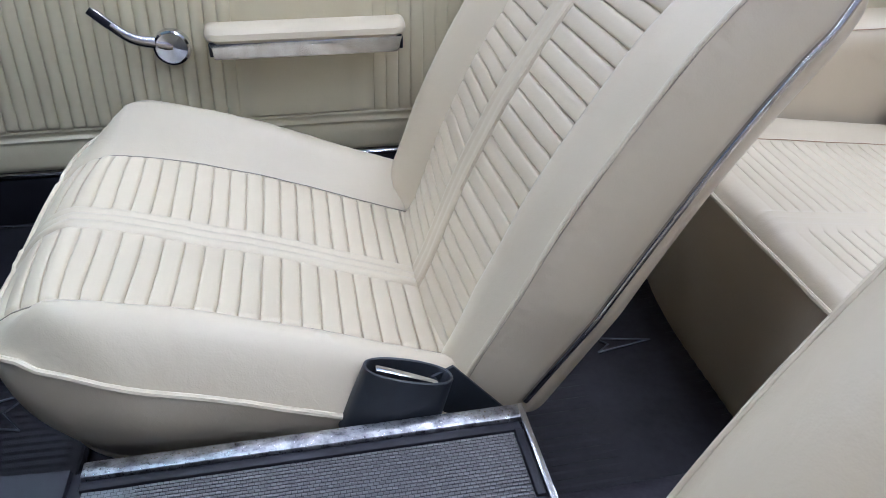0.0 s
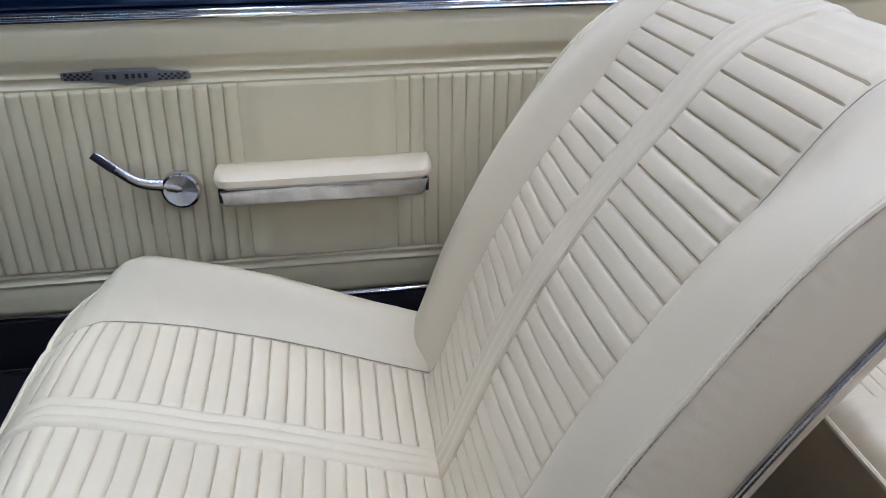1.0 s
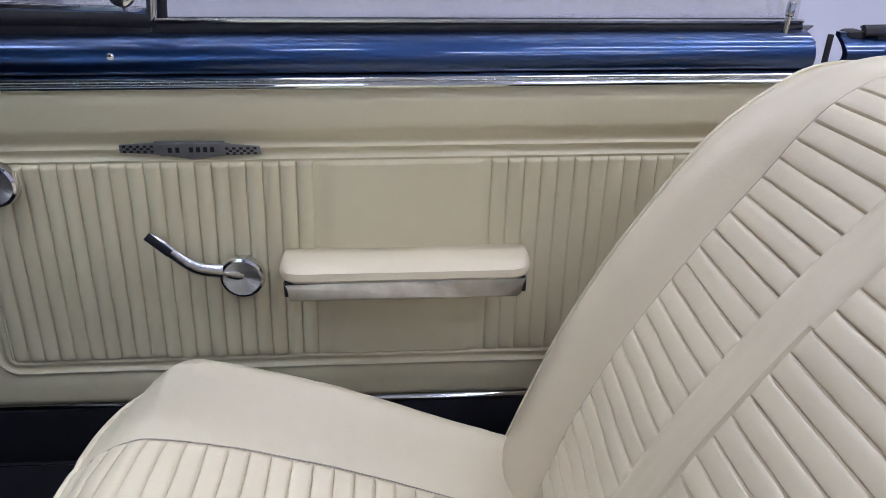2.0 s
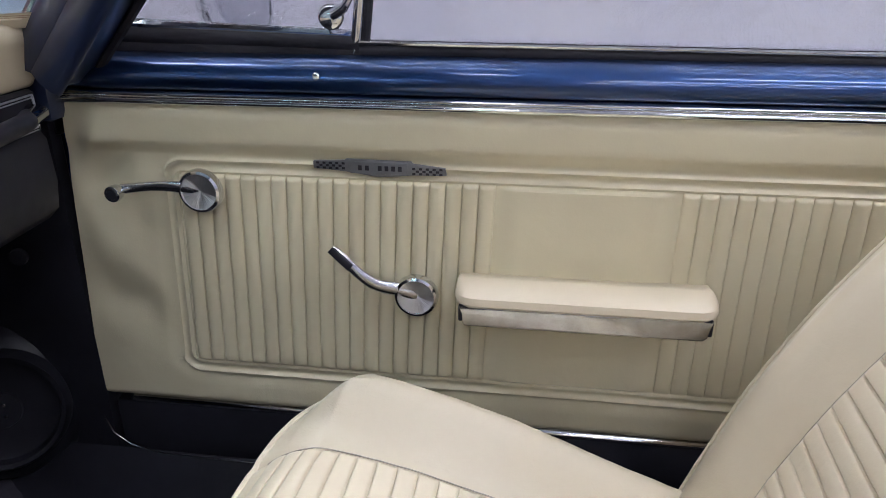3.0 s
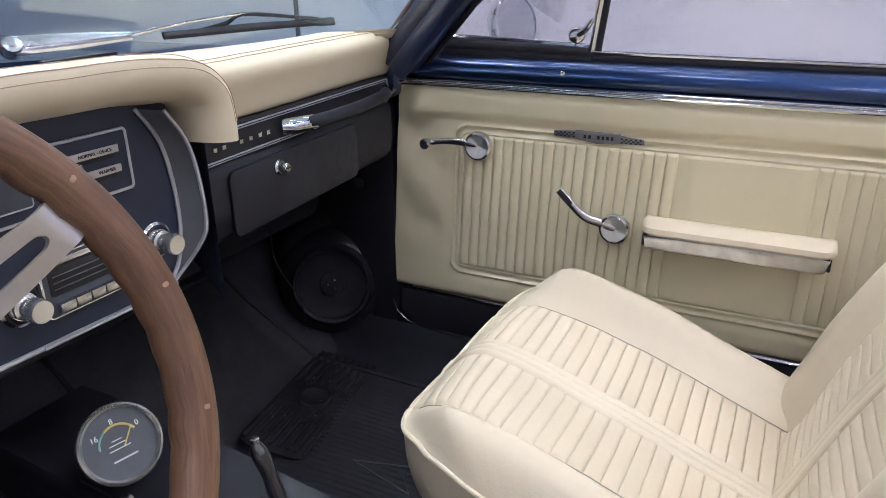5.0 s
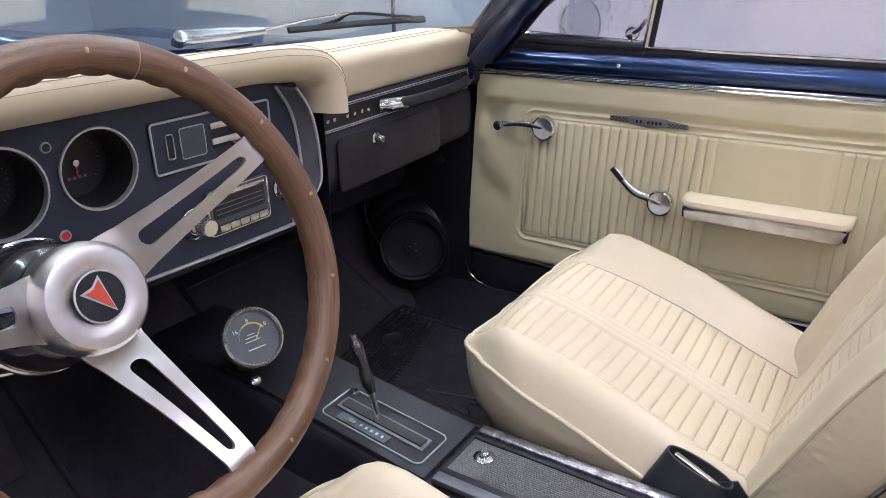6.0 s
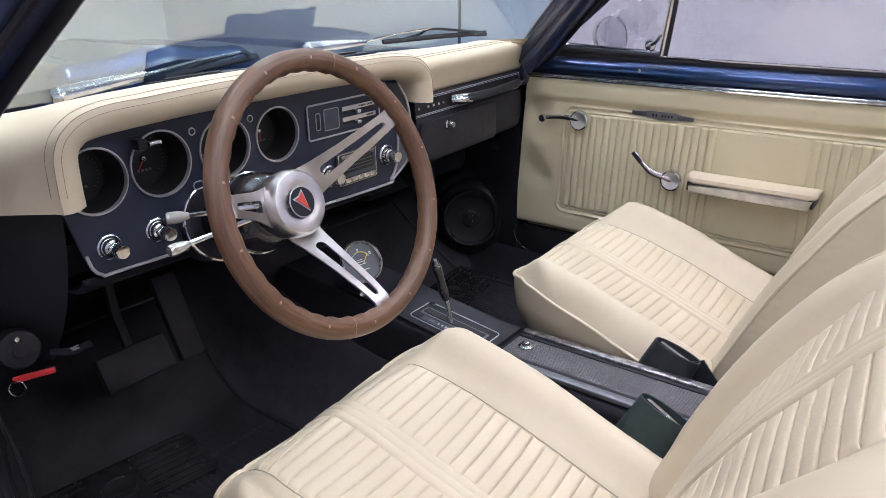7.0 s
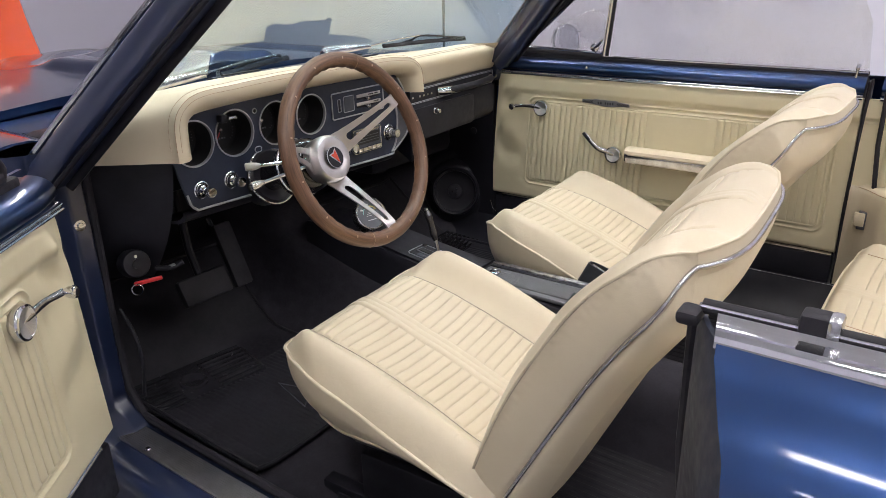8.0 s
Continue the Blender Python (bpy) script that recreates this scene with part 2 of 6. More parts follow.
def tube(pts, r, segs=8, closed=False, flat=1.0, up=None):
    """A round bar along places; r may be a list; flat squeezes it along its second axis."""
    P = [Vector(p) for p in pts]
    n = len(P)
    bm = bmesh.new()
    rings = []
    ref = Vector(up) if up else None
    prev = None
    for i, p in enumerate(P):
        d = (P[(i + 1) % n] - P[i - 1]) if closed else (P[min(n - 1, i + 1)] - P[max(0, i - 1)])
        d.normalize()
        if ref is not None:
            s = d.cross(ref)
            s.normalize()
        elif prev is None:
            s = d.orthogonal().normalized()
        else:
            s = (prev - d * prev.dot(d)).normalized()
        prev = s
        w = d.cross(s)
        rad = r[i] if isinstance(r, (list, tuple)) else r
        rings.append([bm.verts.new(p + (s * math.cos(2 * math.pi * k / segs) + w * math.sin(2 * math.pi * k / segs) * flat) * rad) for k in range(segs)])
    for i in range(n if closed else n - 1):
        a, b = rings[i], rings[(i + 1) % n]
        for k in range(segs):
            bm.faces.new((a[k], a[(k + 1) % segs], b[(k + 1) % segs], b[k]))
    if not closed:
        bm.faces.new(list(reversed(rings[0])))
        bm.faces.new(rings[-1])
    return bm


def lathe(profile, m, segs=28):
    """Turns a profile of (radius, height) about the z axis of the pose m."""
    bm = bmesh.new()
    rings = []
    for r, h in profile:
        if r < 1e-6:
            rings.append([bm.verts.new(m @ Vector((0, 0, h)))])
        else:
            rings.append([bm.verts.new(m @ Vector((r * math.cos(2 * math.pi * k / segs), r * math.sin(2 * math.pi * k / segs), h))) for k in range(segs)])
    for a, b in zip(rings, rings[1:]):
        for k in range(segs):
            k2 = (k + 1) % segs
            if len(a) == 1 and len(b) == 1:
                continue
            if len(a) == 1:
                bm.faces.new((a[0], b[k2], b[k]))
            elif len(b) == 1:
                bm.faces.new((a[k], a[k2], b[0]))
            else:
                bm.faces.new((a[k], a[k2], b[k2], b[k]))
    return bm


def rbox(lo, hi, bevel=0.004, m=None, segments=2):
    """A box between two corners with rounded edges, moved by m."""
    bm = bmesh.new()
    bmesh.ops.create_cube(bm, size=1)
    c = [(a + b) / 2 for a, b in zip(lo, hi)]
    d = [abs(b - a) for a, b in zip(lo, hi)]
    for v in bm.verts:
        v.co = Vector((c[0] + v.co.x * d[0], c[1] + v.co.y * d[1], c[2] + v.co.z * d[2]))
    b = min(bevel, 0.45 * min(d))
    if b > 0:
        bmesh.ops.bevel(bm, geom=bm.edges[:], offset=b, segments=segments, profile=0.5, affect="EDGES")
    if m is not None:
        bm.transform(m)
    return bm


def prism(poly, h, m=None, bevel=0.0, segments=2, holes=()):
    """Extrudes a polygon in the xy plane by h along z, with holes through it, moved by m."""
    bm = bmesh.new()
    loops = []
    for pts in (poly, *holes):
        vs = [bm.verts.new((x, y, 0)) for x, y in pts]
        loops.append([bm.edges.new((a, b)) for a, b in zip(vs, vs[1:] + vs[:1])])
    if holes:
        bmesh.ops.triangle_fill(bm, use_beauty=True, edges=bm.edges[:], normal=(0, 0, 1))
    else:
        bm.faces.new(bm.verts[:])
    faces = bm.faces[:]
    res = bmesh.ops.extrude_face_region(bm, geom=faces)
    for v in [g for g in res["geom"] if isinstance(g, bmesh.types.BMVert)]:
        v.co.z += h
    bmesh.ops.recalc_face_normals(bm, faces=bm.faces[:])
    if bevel > 0:
        edges = [e for e in bm.edges if len(e.link_faces) == 2 and e.calc_face_angle(0) > 0.6]
        bmesh.ops.bevel(bm, geom=edges, offset=bevel, segments=segments, profile=0.5, affect="EDGES")
    if m is not None:
        bm.transform(m)
    return bm


def circle(cx, cy, r, n=40):
    return [(cx + r * math.cos(2 * math.pi * k / n), cy + r * math.sin(2 * math.pi * k / n)) for k in range(n)]


def roundrect(x0, x1, y0, y1, r, n=5):
    out = []
    for cx, cy, a in ((x1 - r, y1 - r, 0), (x0 + r, y1 - r, 90), (x0 + r, y0 + r, 180), (x1 - r, y0 + r, 270)):
        for k in range(n + 1):
            t = radians(a + 90 * k / n)
            out.append((cx + r * math.cos(t), cy + r * math.sin(t)))
    return out


def axes(at, z, x=(0, 0, 1)):
    """A pose at a place whose z axis points along z, and x as near x as can be."""
    z = Vector(z).normalized()
    x = Vector(x)
    x = (x - z * x.dot(z)).normalized()
    y = z.cross(x)
    m = Matrix((x, y, z)).transposed().to_4x4()
    return Matrix.Translation(at) @ m


def lettering(text, size, m, depth=0.0004):
    cu = bpy.data.curves.new("text", "FONT")
    cu.body, cu.size, cu.extrude, cu.align_x, cu.align_y = text, size, depth, "CENTER", "CENTER"
    ob = bpy.data.objects.new("text", cu)
    scene.collection.objects.link(ob)
    bpy.context.view_layer.update()
    me = bpy.data.meshes.new_from_object(ob)
    bpy.data.objects.remove(ob)
    me.transform(m)
    return me


FACE_REAR = lambda at: axes(at, (1, 0, 0), (0, 1, 0))  # x: towards the passenger side, y: up, z: to the rear
FACE_IN = lambda at: axes(at, (0, -1, 0), (1, 0, 0))  # x: to the rear, z: towards the car's middle

# ---- showroom ----
def room():
    t = 0.2
    piece("floor", rbox((-9, -7, -t), (8, 6, 0), 0), FLOORPAINT, "polished grey concrete showroom floor", "floor", kind="structure", smooth=False)
    piece("ceiling", rbox((-9, -7, 4.2), (8, 6, 4.4), 0), CEILPAINT, "plain white showroom ceiling above the car", "ceiling", kind="structure", smooth=False)
    piece("wall_north", rbox((-9, 5.0, 0), (8, 5.2, 4.2), 0), WALLPAINT, "plain pale lilac painted showroom wall", "wall", kind="structure", smooth=False)
    piece("wall_south", rbox((-9, -7.2, 0), (8, -7.0, 4.2), 0), WALLPAINT, "plain pale lilac painted showroom wall", "wall", kind="structure", smooth=False)
    piece("wall_west", rbox((-9.2, -7, 0), (-9.0, 5.0, 4.2), 0), WALLPAINT, "plain pale lilac painted showroom wall", "wall", kind="structure", smooth=False)
    piece("wall_east", rbox((8.0, -7, 0), (8.2, 5.0, 4.2), 0), WALLPAINT, "plain pale lilac painted showroom wall", "wall", kind="structure", smooth=False)
    first = thing("ceiling_light", (0, 0, 4.2), "long white ceiling light with a flat diffuser", "ceiling light", "ceiling lights over the car")
    part("housing", rbox((-1.15, -0.085, 4.06), (1.15, 0.085, 4.198), 0.02), WHITE, first)
    part("diffuser", rbox((-1.12, -0.065, 4.045), (1.12, 0.065, 4.058), 0.005), LAMP, first)
    spots = [(x, y) for y in (-0.7, 0.9, 2.6) for x in (-1.4, 1.8, 5.0)] + [(-4.6, 2.6)] + [(1.4, -2.5), (1.4, -4.6), (-2.4, -5.6)]
    first.location = (spots[0][0], spots[0][1], 4.2)
    for x, y in spots[1:]:
        copy_thing(first, pose(x, y, 4.2))


# ---- car body ----
def body():
    # floor pan with the tunnel down the middle and the toe board in front
    def pan(x, y):
        z = 0.255 + 0.042 * ease((-0.12 - x) / 0.2)
        tun = math.exp(-(y / 0.13) ** 4) * (0.17 + 0.10 * ease((-0.45 - x) / 0.5))
        toe = 0.22 * ease((-0.80 - x) / 0.30)
        side = 0.03 * ease((abs(y) - 0.66) / 0.05)
        rear = 0.02 * ease((x - 0.3) / 0.3)
        return (x, y, z + tun + toe + side + rear)
    piece("floor_pan", sheet(pan, lin(-1.12, 1.0, 60), lin(-0.76, 0.76, 61), (0, 0, -0.03)), CARPET,
          "black carpeted car floor with a raised centre tunnel", "car floor", kind="structure")
    piece("firewall", rbox((-1.16, -0.80, 0.40), (-1.12, 0.80, 0.915), 0.01), BLACK, "black firewall under the dashboard", "firewall", kind="structure")
    for s, n in ((1, "passenger"), (-1, "driver")):
        def kick(u, v, s=s):
            x = -1.12 + (0.425 if s > 0 else 0.405) * u
            return (x, s * ((0.765 if s > 0 else 0.694) + 0.008 * math.sin(u * 3)), 0.30 + 0.64 * v)
        piece("kick_panel", sheet(kick, lin(0, 1, 12), lin(0, 1, 12), (0, s * 0.02, 0)), BLACK, f"black kick panel beside the {n} footwell", "kick panel", kind="structure")
    # sills
    for s in (1, -1):
        sill = thing("door_sill", (0, s * 0.78, 0.2), "painted door sill with a ribbed metal scuff plate", "door sill", kind="structure")
        prof = [(0.690, 0.255), (0.700, 0.335), (0.715, 0.350), (0.80, 0.348), (0.835, 0.330), (0.85, 0.27), (0.93, 0.25), (0.945, 0.20), (0.93, 0.16)]
        if s > 0:
            prof = [(0.600, 0.292), (0.655, 0.303), (0.700, 0.325), (0.735, 0.362), (0.752, 0.386), (0.762, 0.392)] + prof[3:]
        P = curve([(0, y, z) for y, z in prof], 28)
        part("sill_panel", sheet(lambda u, v, s=s, P=P: (u, s * P[int(v)].y, P[int(v)].z), lin(-0.74 if s < 0 else -1.05, 0.56, 24), list(range(28)), (0, -s * 0.004, -0.012)), SHADEDPAINT if s < 0 else BLACK, sill)
        if s < 0:
            part("scuff_plate", sheet(lambda u, v, s=s: (u, s * (0.722 + 0.055 * v), 0.3545 + 0.0005 * (1 if int(v * 24) % 2 else 0)), lin(-0.66, 0.44, 4), lin(0, 1, 25), (0, 0, -0.004)), ALU, sill, "ribbed metal scuff plate", smooth=False)
        for x in (-0.555, -0.1, 0.36) if s < 0 else ():
            part("screw", lathe([(0, 0.003), (0.005, 0.0024), (0.0072, 0)], pose(x, s * 0.766, 0.356), 12), CHROME, sill)
        if s > 0:
            part("bright_edge", tube(curve([(-0.700, 0.757, 0.450), (-0.690, 0.757, 0.420), (-0.665, 0.757, 0.402), (-0.62, 0.756, 0.3935), (-0.50, 0.755, 0.3915), (0.45, 0.755, 0.3905)], 40), 0.0011, 6), WORNCHROME, sill, "thin bright edge of the carpet")
        if s < 0:
            part("weather_seal", tube([(-0.70, s * 0.703, 0.90), (-0.712, s * 0.703, 0.6), (-0.70, s * 0.705, 0.42), (-0.66, s * 0.705, 0.362), (-0.55, s * 0.705, 0.357), (0.40, s * 0.705, 0.357)], 0.009, 8), RUBBER, sill)
    # hinge pillars
    for s in (1, -1):
        hp = thing("hinge_pillar", (-0.78, s * 0.8, 0.3), "dark blue painted door hinge pillar with a bolt", "hinge pillar", kind="structure")
        def post(u, v, s=s):
            z = 0.33 + 0.62 * v
            foot = 0.10 * (1 - ease(v / 0.16)) ** 2
            ring = [(-0.93, 0.70), (-0.715, 0.70), (-0.700, 0.715), (-0.698, 0.745)] if s < 0 else [(-0.93, 0.80), (-0.73, 0.80), (-0.72, 0.80), (-0.715, 0.80)]
            ring = ring + [(-0.712, 0.770)] * (s < 0) + [(-0.715, 0.80)] * (s > 0) + [(-0.715, 0.80), (-0.735, 0.83), (-0.76, 0.875), (-0.93, 0.90)]
            k = u * (len(ring) - 1)
            i = min(len(ring) - 2, int(k))
            a, b = ring[i], ring[i + 1]
            w = k - i
            x, y = a[0] + (b[0] - a[0]) * w, a[1] + (b[1] - a[1]) * w
            return (x + foot * (1 if x > -0.8 else 0), s * y, z)
        part("post", sheet(post, lin(0, 1, 49), lin(0, 1, 40)), SHADEDPAINT, hp)
        part("bolt", lathe([(0, 0.008), (0.006, 0.007), (0.0065, 0.003), (0.011, 0.0025), (0.012, 0)], axes((-0.699, s * 0.735, 0.80), (1, 0, 0)), 14), CHROME, hp)
        part("hinge", rbox((-0.73, s * 0.775, 0.86), (-0.69, s * 0.84, 0.90), 0.008), BLACK, hp)
        part("check_strap", rbox((-0.72, s * 0.78, 0.60), (-0.66, s * 0.80, 0.63), 0.005), BLACK, hp)
    # windshield pillars and header
    ws = thing("windshield_frame", (-0.6, 0, 0.95), "dark blue windshield frame with black inner trim and chrome edge", "windshield frame", kind="structure")
    for s in (1, -1):
        line = curve([(-0.715, s * 0.777, 0.90), (-0.655, s * 0.757, 0.955), (-0.51, s * 0.702, 1.092), (-0.378, s * 0.644, 1.220), (-0.285, s * 0.604, 1.310)], 18)
        if s > 0:
            line = curve([p for p in line if p.z > 0.925], 18)
        ring = [(-0.045, 0.0), (-0.05, -0.02), (-0.03, -0.038), (0.026, -0.036), (0.036, -0.026), (0.039, -0.005), (0.039, 0.02), (0.01, 0.03), (-0.03, 0.022)]
        ring_smooth = [(p.x, p.y) for p in curve([(a, b, 0) for a, b in ring + ring[:1]], 33)][:-1]
        def pil(u, v, s=s, line=line, ring_smooth=ring_smooth):
            p = line[int(v)]
            a = ring_smooth[int(u) % len(ring_smooth)]
            return (p.x + a[0] * 0.85, p.y + s * a[1], p.z + a[0] * -0.35)
        part("pillar", sheet(pil, list(range(33)), list(range(18))), SHADEDPAINT, ws)
        inner = [(p.x + (0.024 if s < 0 else 0.010), p.y - s * 0.034, p.z - 0.008) for p in line]
        part("inner_trim", tube(inner, 0.022, 14, flat=0.45, up=(0, 1, 0)), BLACK if s < 0 else SHADEDPAINT, ws, "painted inner pillar trim")
        part("chrome_edge", tube([(p.x - 0.045, p.y - s * 0.018, p.z + 0.018) if s > 0 else (p.x - 0.040, p.y - 0.014, p.z + 0.018) for p in line], 0.006, 8), ALU if s > 0 else CHROME, ws, "bright windshield edge")
        part("drip_rail", tube([(p.x + 0.040, p.y + s * 0.006, p.z - 0.012) for p in line], 0.006, 8), RUBBER, ws)
    part("pillar_foot", rbox((-0.760, 0.742, 0.885), (-0.668, 0.815, 0.958), 0.012), SHADEDPAINT, ws, "dark painted pillar foot")
    top = curve([(-0.265, -0.600, 1.310), (-0.31, -0.35, 1.332), (-0.325, 0, 1.34), (-0.31, 0.35, 1.332), (-0.265, 0.600, 1.310)], 30)
    part("header", tube(top, 0.035, 12, flat=0.7), PAINT, ws)
    base = curve([(-0.735, -0.755, 0.915), (-0.87, -0.60, 0.955), (-0.945, -0.3, 0.975), (-0.965, 0, 0.98), (-0.945, 0.3, 0.975), (-0.87, 0.60, 0.955), (-0.735, 0.755, 0.915)], 40)
    T = curve([(-0.275, -0.585, 1.302), (-0.315, -0.35, 1.327), (-0.33, 0, 1.335), (-0.315, 0.35, 1.327), (-0.275, 0.585, 1.302)], 40)
    def shield(u, v):
        p = base[int(u)].lerp(T[int(u)], v)
        bow = 0.015 * math.sin(math.pi * v)
        return (p.x - bow, p.y, p.z + bow * 0.7)
    g = part("pane", sheet(shield, list(range(40)), lin(0, 1, 10), (0.0022, 0, -0.0033)), TINTED, ws, "clear curved windshield glass")
    g.visible_shadow = False
    part("lower_molding", tube([(p.x - 0.006, p.y, p.z + 0.006) for p in base], 0.010, 8), RUBBER, ws, "black lower windshield seal")
    part("molding_edge", tube([(p.x - 0.012, p.y, p.z + 0.013) for p in base], 0.003, 8), CHROME, ws, "thin bright windshield molding")
    # hood, cowl and fenders
    def hood(x, y):
        crown = 0.035 * (1 - (y / 0.72) ** 2)
        peak = 0.018 * math.exp(-(y / 0.10) ** 2)
        drop = 0.05 * ease((-1.9 - x) / 0.6)
        scoop = 0.030 * (1 - ease((abs(y) - 0.235) / 0.055)) * ease((x + 1.80) / 0.16) * (1 - ease((x + 1.25) / 0.06))
        return (x, y, 0.955 + crown + peak - drop + scoop)
    piece("hood", sheet(hood, lin(-2.42, -1.16, 80), lin(-0.70, 0.70, 121), (0, 0, -0.02)), PAINT, "dark metallic blue hood with a raised centre scoop", "hood", kind="structure")
    piece("cowl", sheet(lambda x, y: (x, y, 0.935 + 0.022 * (1 - (y / 0.72) ** 2) - 0.020 * ease((x + 1.16) / 0.3) + 0.02 * ease((x + 0.95) / 0.1)), lin(-1.155, -0.80, 14), lin(-0.72, 0.72, 31), (0, 0, -0.02)), PAINT, "dark blue cowl panel below the windshield", "cowl", kind="structure")
    for s in (1, -1):
        P = curve([(0, 0.705, 0.950), (0, 0.76, 0.965), (0, 0.84, 0.955), (0, 0.91, 0.895), (0, 0.945, 0.80), (0, 0.955, 0.62), (0, 0.94, 0.40), (0, 0.91, 0.25)], 30)
        piece("fender", sheet(lambda x, v, s=s, P=P: (x, s * P[int(v)].y, P[int(v)].z - 0.04 * ease((-1.9 - x) / 0.6)), lin(-2.42, -0.765, 24), list(range(30)), (0, -s * 0.006, -0.004)), PAINT,
              "dark metallic blue front fender", "fender", kind="structure")
    # quarter panels
    for s in (1, -1):
        q = thing("quarter_panel", (0.9, s * 0.9, 0.3), "dark metallic blue quarter panel with chrome belt trim", "quarter panel", kind="structure")
        P = curve([(0, 0.816, 0.956), (0, 0.835, 0.950), (0, 0.853, 0.938), (0, 0.880, 0.917), (0, 0.905, 0.890), (0, 0.927, 0.835), (0, 0.941, 0.74), (0, 0.945, 0.55), (0, 0.93, 0.32), (0, 0.91, 0.22)], 40)
        front = lambda z: interp(z, [(0.4, 0.595), (0.6, 0.590), (0.8, 0.577), (0.90, 0.556), (0.938, 0.534), (0.957, 0.521)])
        part("skin", sheet(lambda x, v, s=s, P=P: (front(P[int(v)].z) + x * (1.7 - front(P[int(v)].z)), s * P[int(v)].y, P[int(v)].z), lin(0.0, 1.0, 30), list(range(40)), (0, -s * 0.006, -0.002)), PAINT, q)
        rim_y = sorted((p.z, p.y) for p in P)
        def jamb(u, v, s=s, rim_y=rim_y, front=front):
            z = 0.27 + 0.685 * v
            yo = min(interp(z, rim_y), 0.93) - 0.004
            yi = 0.745 if s < 0 else 0.782
            return (0.486 + (front(z) - 0.486) * u ** 1.4 + 0.035 * ease((0.75 - z) / 0.4) * (1 - u), s * (yi + (yo - yi) * u), z)
        part("jamb", sheet(jamb, lin(0, 1, 16), lin(0, 1, 24), (0.006, 0, 0)), NAVY, q, "dark navy door jamb")
        part("lock_pillar_seal", tube([(0.484, s * 0.752, 0.935), (0.486, s * 0.752, 0.8), (0.505, s * 0.752, 0.6), (0.535, s * 0.752, 0.36)], 0.006, 8), RUBBER, q)
        bp_ = [(0.783, 0.955), (0.7835, 0.9655), (0.7865, 0.968), (0.790, 0.9655), (0.793, 0.9635), (0.806, 0.9630), (0.809, 0.9655), (0.813, 0.9655), (0.816, 0.962), (0.8185, 0.955), (0.8175, 0.950)]
        bm = bmesh.new()
        bm.from_mesh(sheet(lambda x, v, s=s, bp_=bp_: (x + 0.008 * (bp_[int(v)][0] - 0.783) / 0.035 * (x < 0.6), s * bp_[int(v)][0], bp_[int(v)][1] + 0.006 * ease((x - 0.5) / 0.6)), lin(0.512, 1.7, 16), list(range(11))))
        bmesh.ops.holes_fill(bm, edges=[e for e in bm.edges if len(e.link_faces) == 1 and abs(e.verts[0].co.x - 0.515) < 0.02 and abs(e.verts[1].co.x - 0.515) < 0.02], sides=30)
        part("belt_trim", bm, CHROME, q, "polished stainless belt trim")
        part("window_slot", rbox((0.512, s * 0.770, 0.93), (1.7, s * 0.786, 0.961), 0.002), RUBBER, q, "black window slot")
        part("felt_strip", tube([(0.496, s * 0.774, 0.966), (0.6, s * 0.774, 0.967), (1.1, s * 0.774, 0.972), (1.7, s * 0.774, 0.970)], 0.0075, 10, flat=0.6), RUBBER, q)
        part("felt_bright_edge", tube([(0.496, s * 0.7815, 0.969), (0.6, s * 0.7815, 0.970), (1.1, s * 0.7815, 0.975), (1.7, s * 0.7815, 0.973)], 0.0016, 8), CHROME, q, "thin bright edge")
        part("corner_cap", rbox((0.478, s * 0.770, 0.952), (0.499, s * 0.797, 0.966), 0.005), RUBBER, q, "black rubber corner cap")
        if s < 0:
            part("window_guide", rbox((0.576, s * 0.762, 0.950), (0.604, s * 0.786, 0.984), 0.004), RUBBER, q, "black window guide block")
            part("guide_cap", rbox((0.597, s * 0.764, 0.955), (0.608, s * 0.787, 0.985), 0.003), WORNCHROME, q, "bright metal cap")
        x0 = 0.47 if s > 0 else 0.53
        part("inner_roll", sheet(lambda x, v, s=s: (x, s * (0.775 - 0.022 * math.sin(math.pi * min(1, v * 1.1))), 0.922 + 0.042 * v), lin(x0, 1.7, 10), lin(0, 1, 12), (0, s * 0.01, 0)), PAINT, q)
        part("inner_chrome", tube([(x0, s * 0.766, 0.915), (1.7, s * 0.766, 0.915)], 0.007, 8, flat=0.8), CHROME, q, "bright chrome strip")

    # plain closing panels and wheels that carry the body
    piece("rear_deck", rbox((1.25, -0.80, 0.88), (1.70, 0.80, 0.945), 0.03), PAINT, "dark metallic blue rear deck panel", "deck", kind="structure")
    piece("rear_bulkhead", rbox((1.22, -0.78, 0.27), (1.26, 0.78, 0.90), 0.005), BLACK, "plain black bulkhead behind the rear bench", "bulkhead", kind="structure")
    piece("front_panel", rbox((-2.44, -0.90, 0.28), (-2.40, 0.90, 0.90), 0.02), PAINT, "dark metallic blue front panel", "front panel", kind="structure")
    first = thing("car_wheel", (-1.70, -0.80, 0.32), "black tyre on a plain grey steel wheel", "wheel", "wheels under the car")
    m = axes((-1.70, -0.80, 0.32), (0, -1, 0), (1, 0, 0))
    part("tyre", lathe([(0.19, -0.09), (0.29, -0.09), (0.317, -0.06), (0.320, 0.0), (0.317, 0.06), (0.29, 0.09), (0.19, 0.09)], m, 40), RUBBER, first)
    part("rim", lathe([(0.195, -0.08), (0.19, 0.07), (0.17, 0.05), (0.07, 0.06), (0.06, 0.075), (0, 0.078)], m, 32), GREY, first, "grey steel rim")
    for x, y, turn in ((-1.70, 0.80, 180), (1.22, -0.80, 0), (1.22, 0.80, 180)):
        copy_thing(first, pose(x, y, 0.32, 0, 0, turn))


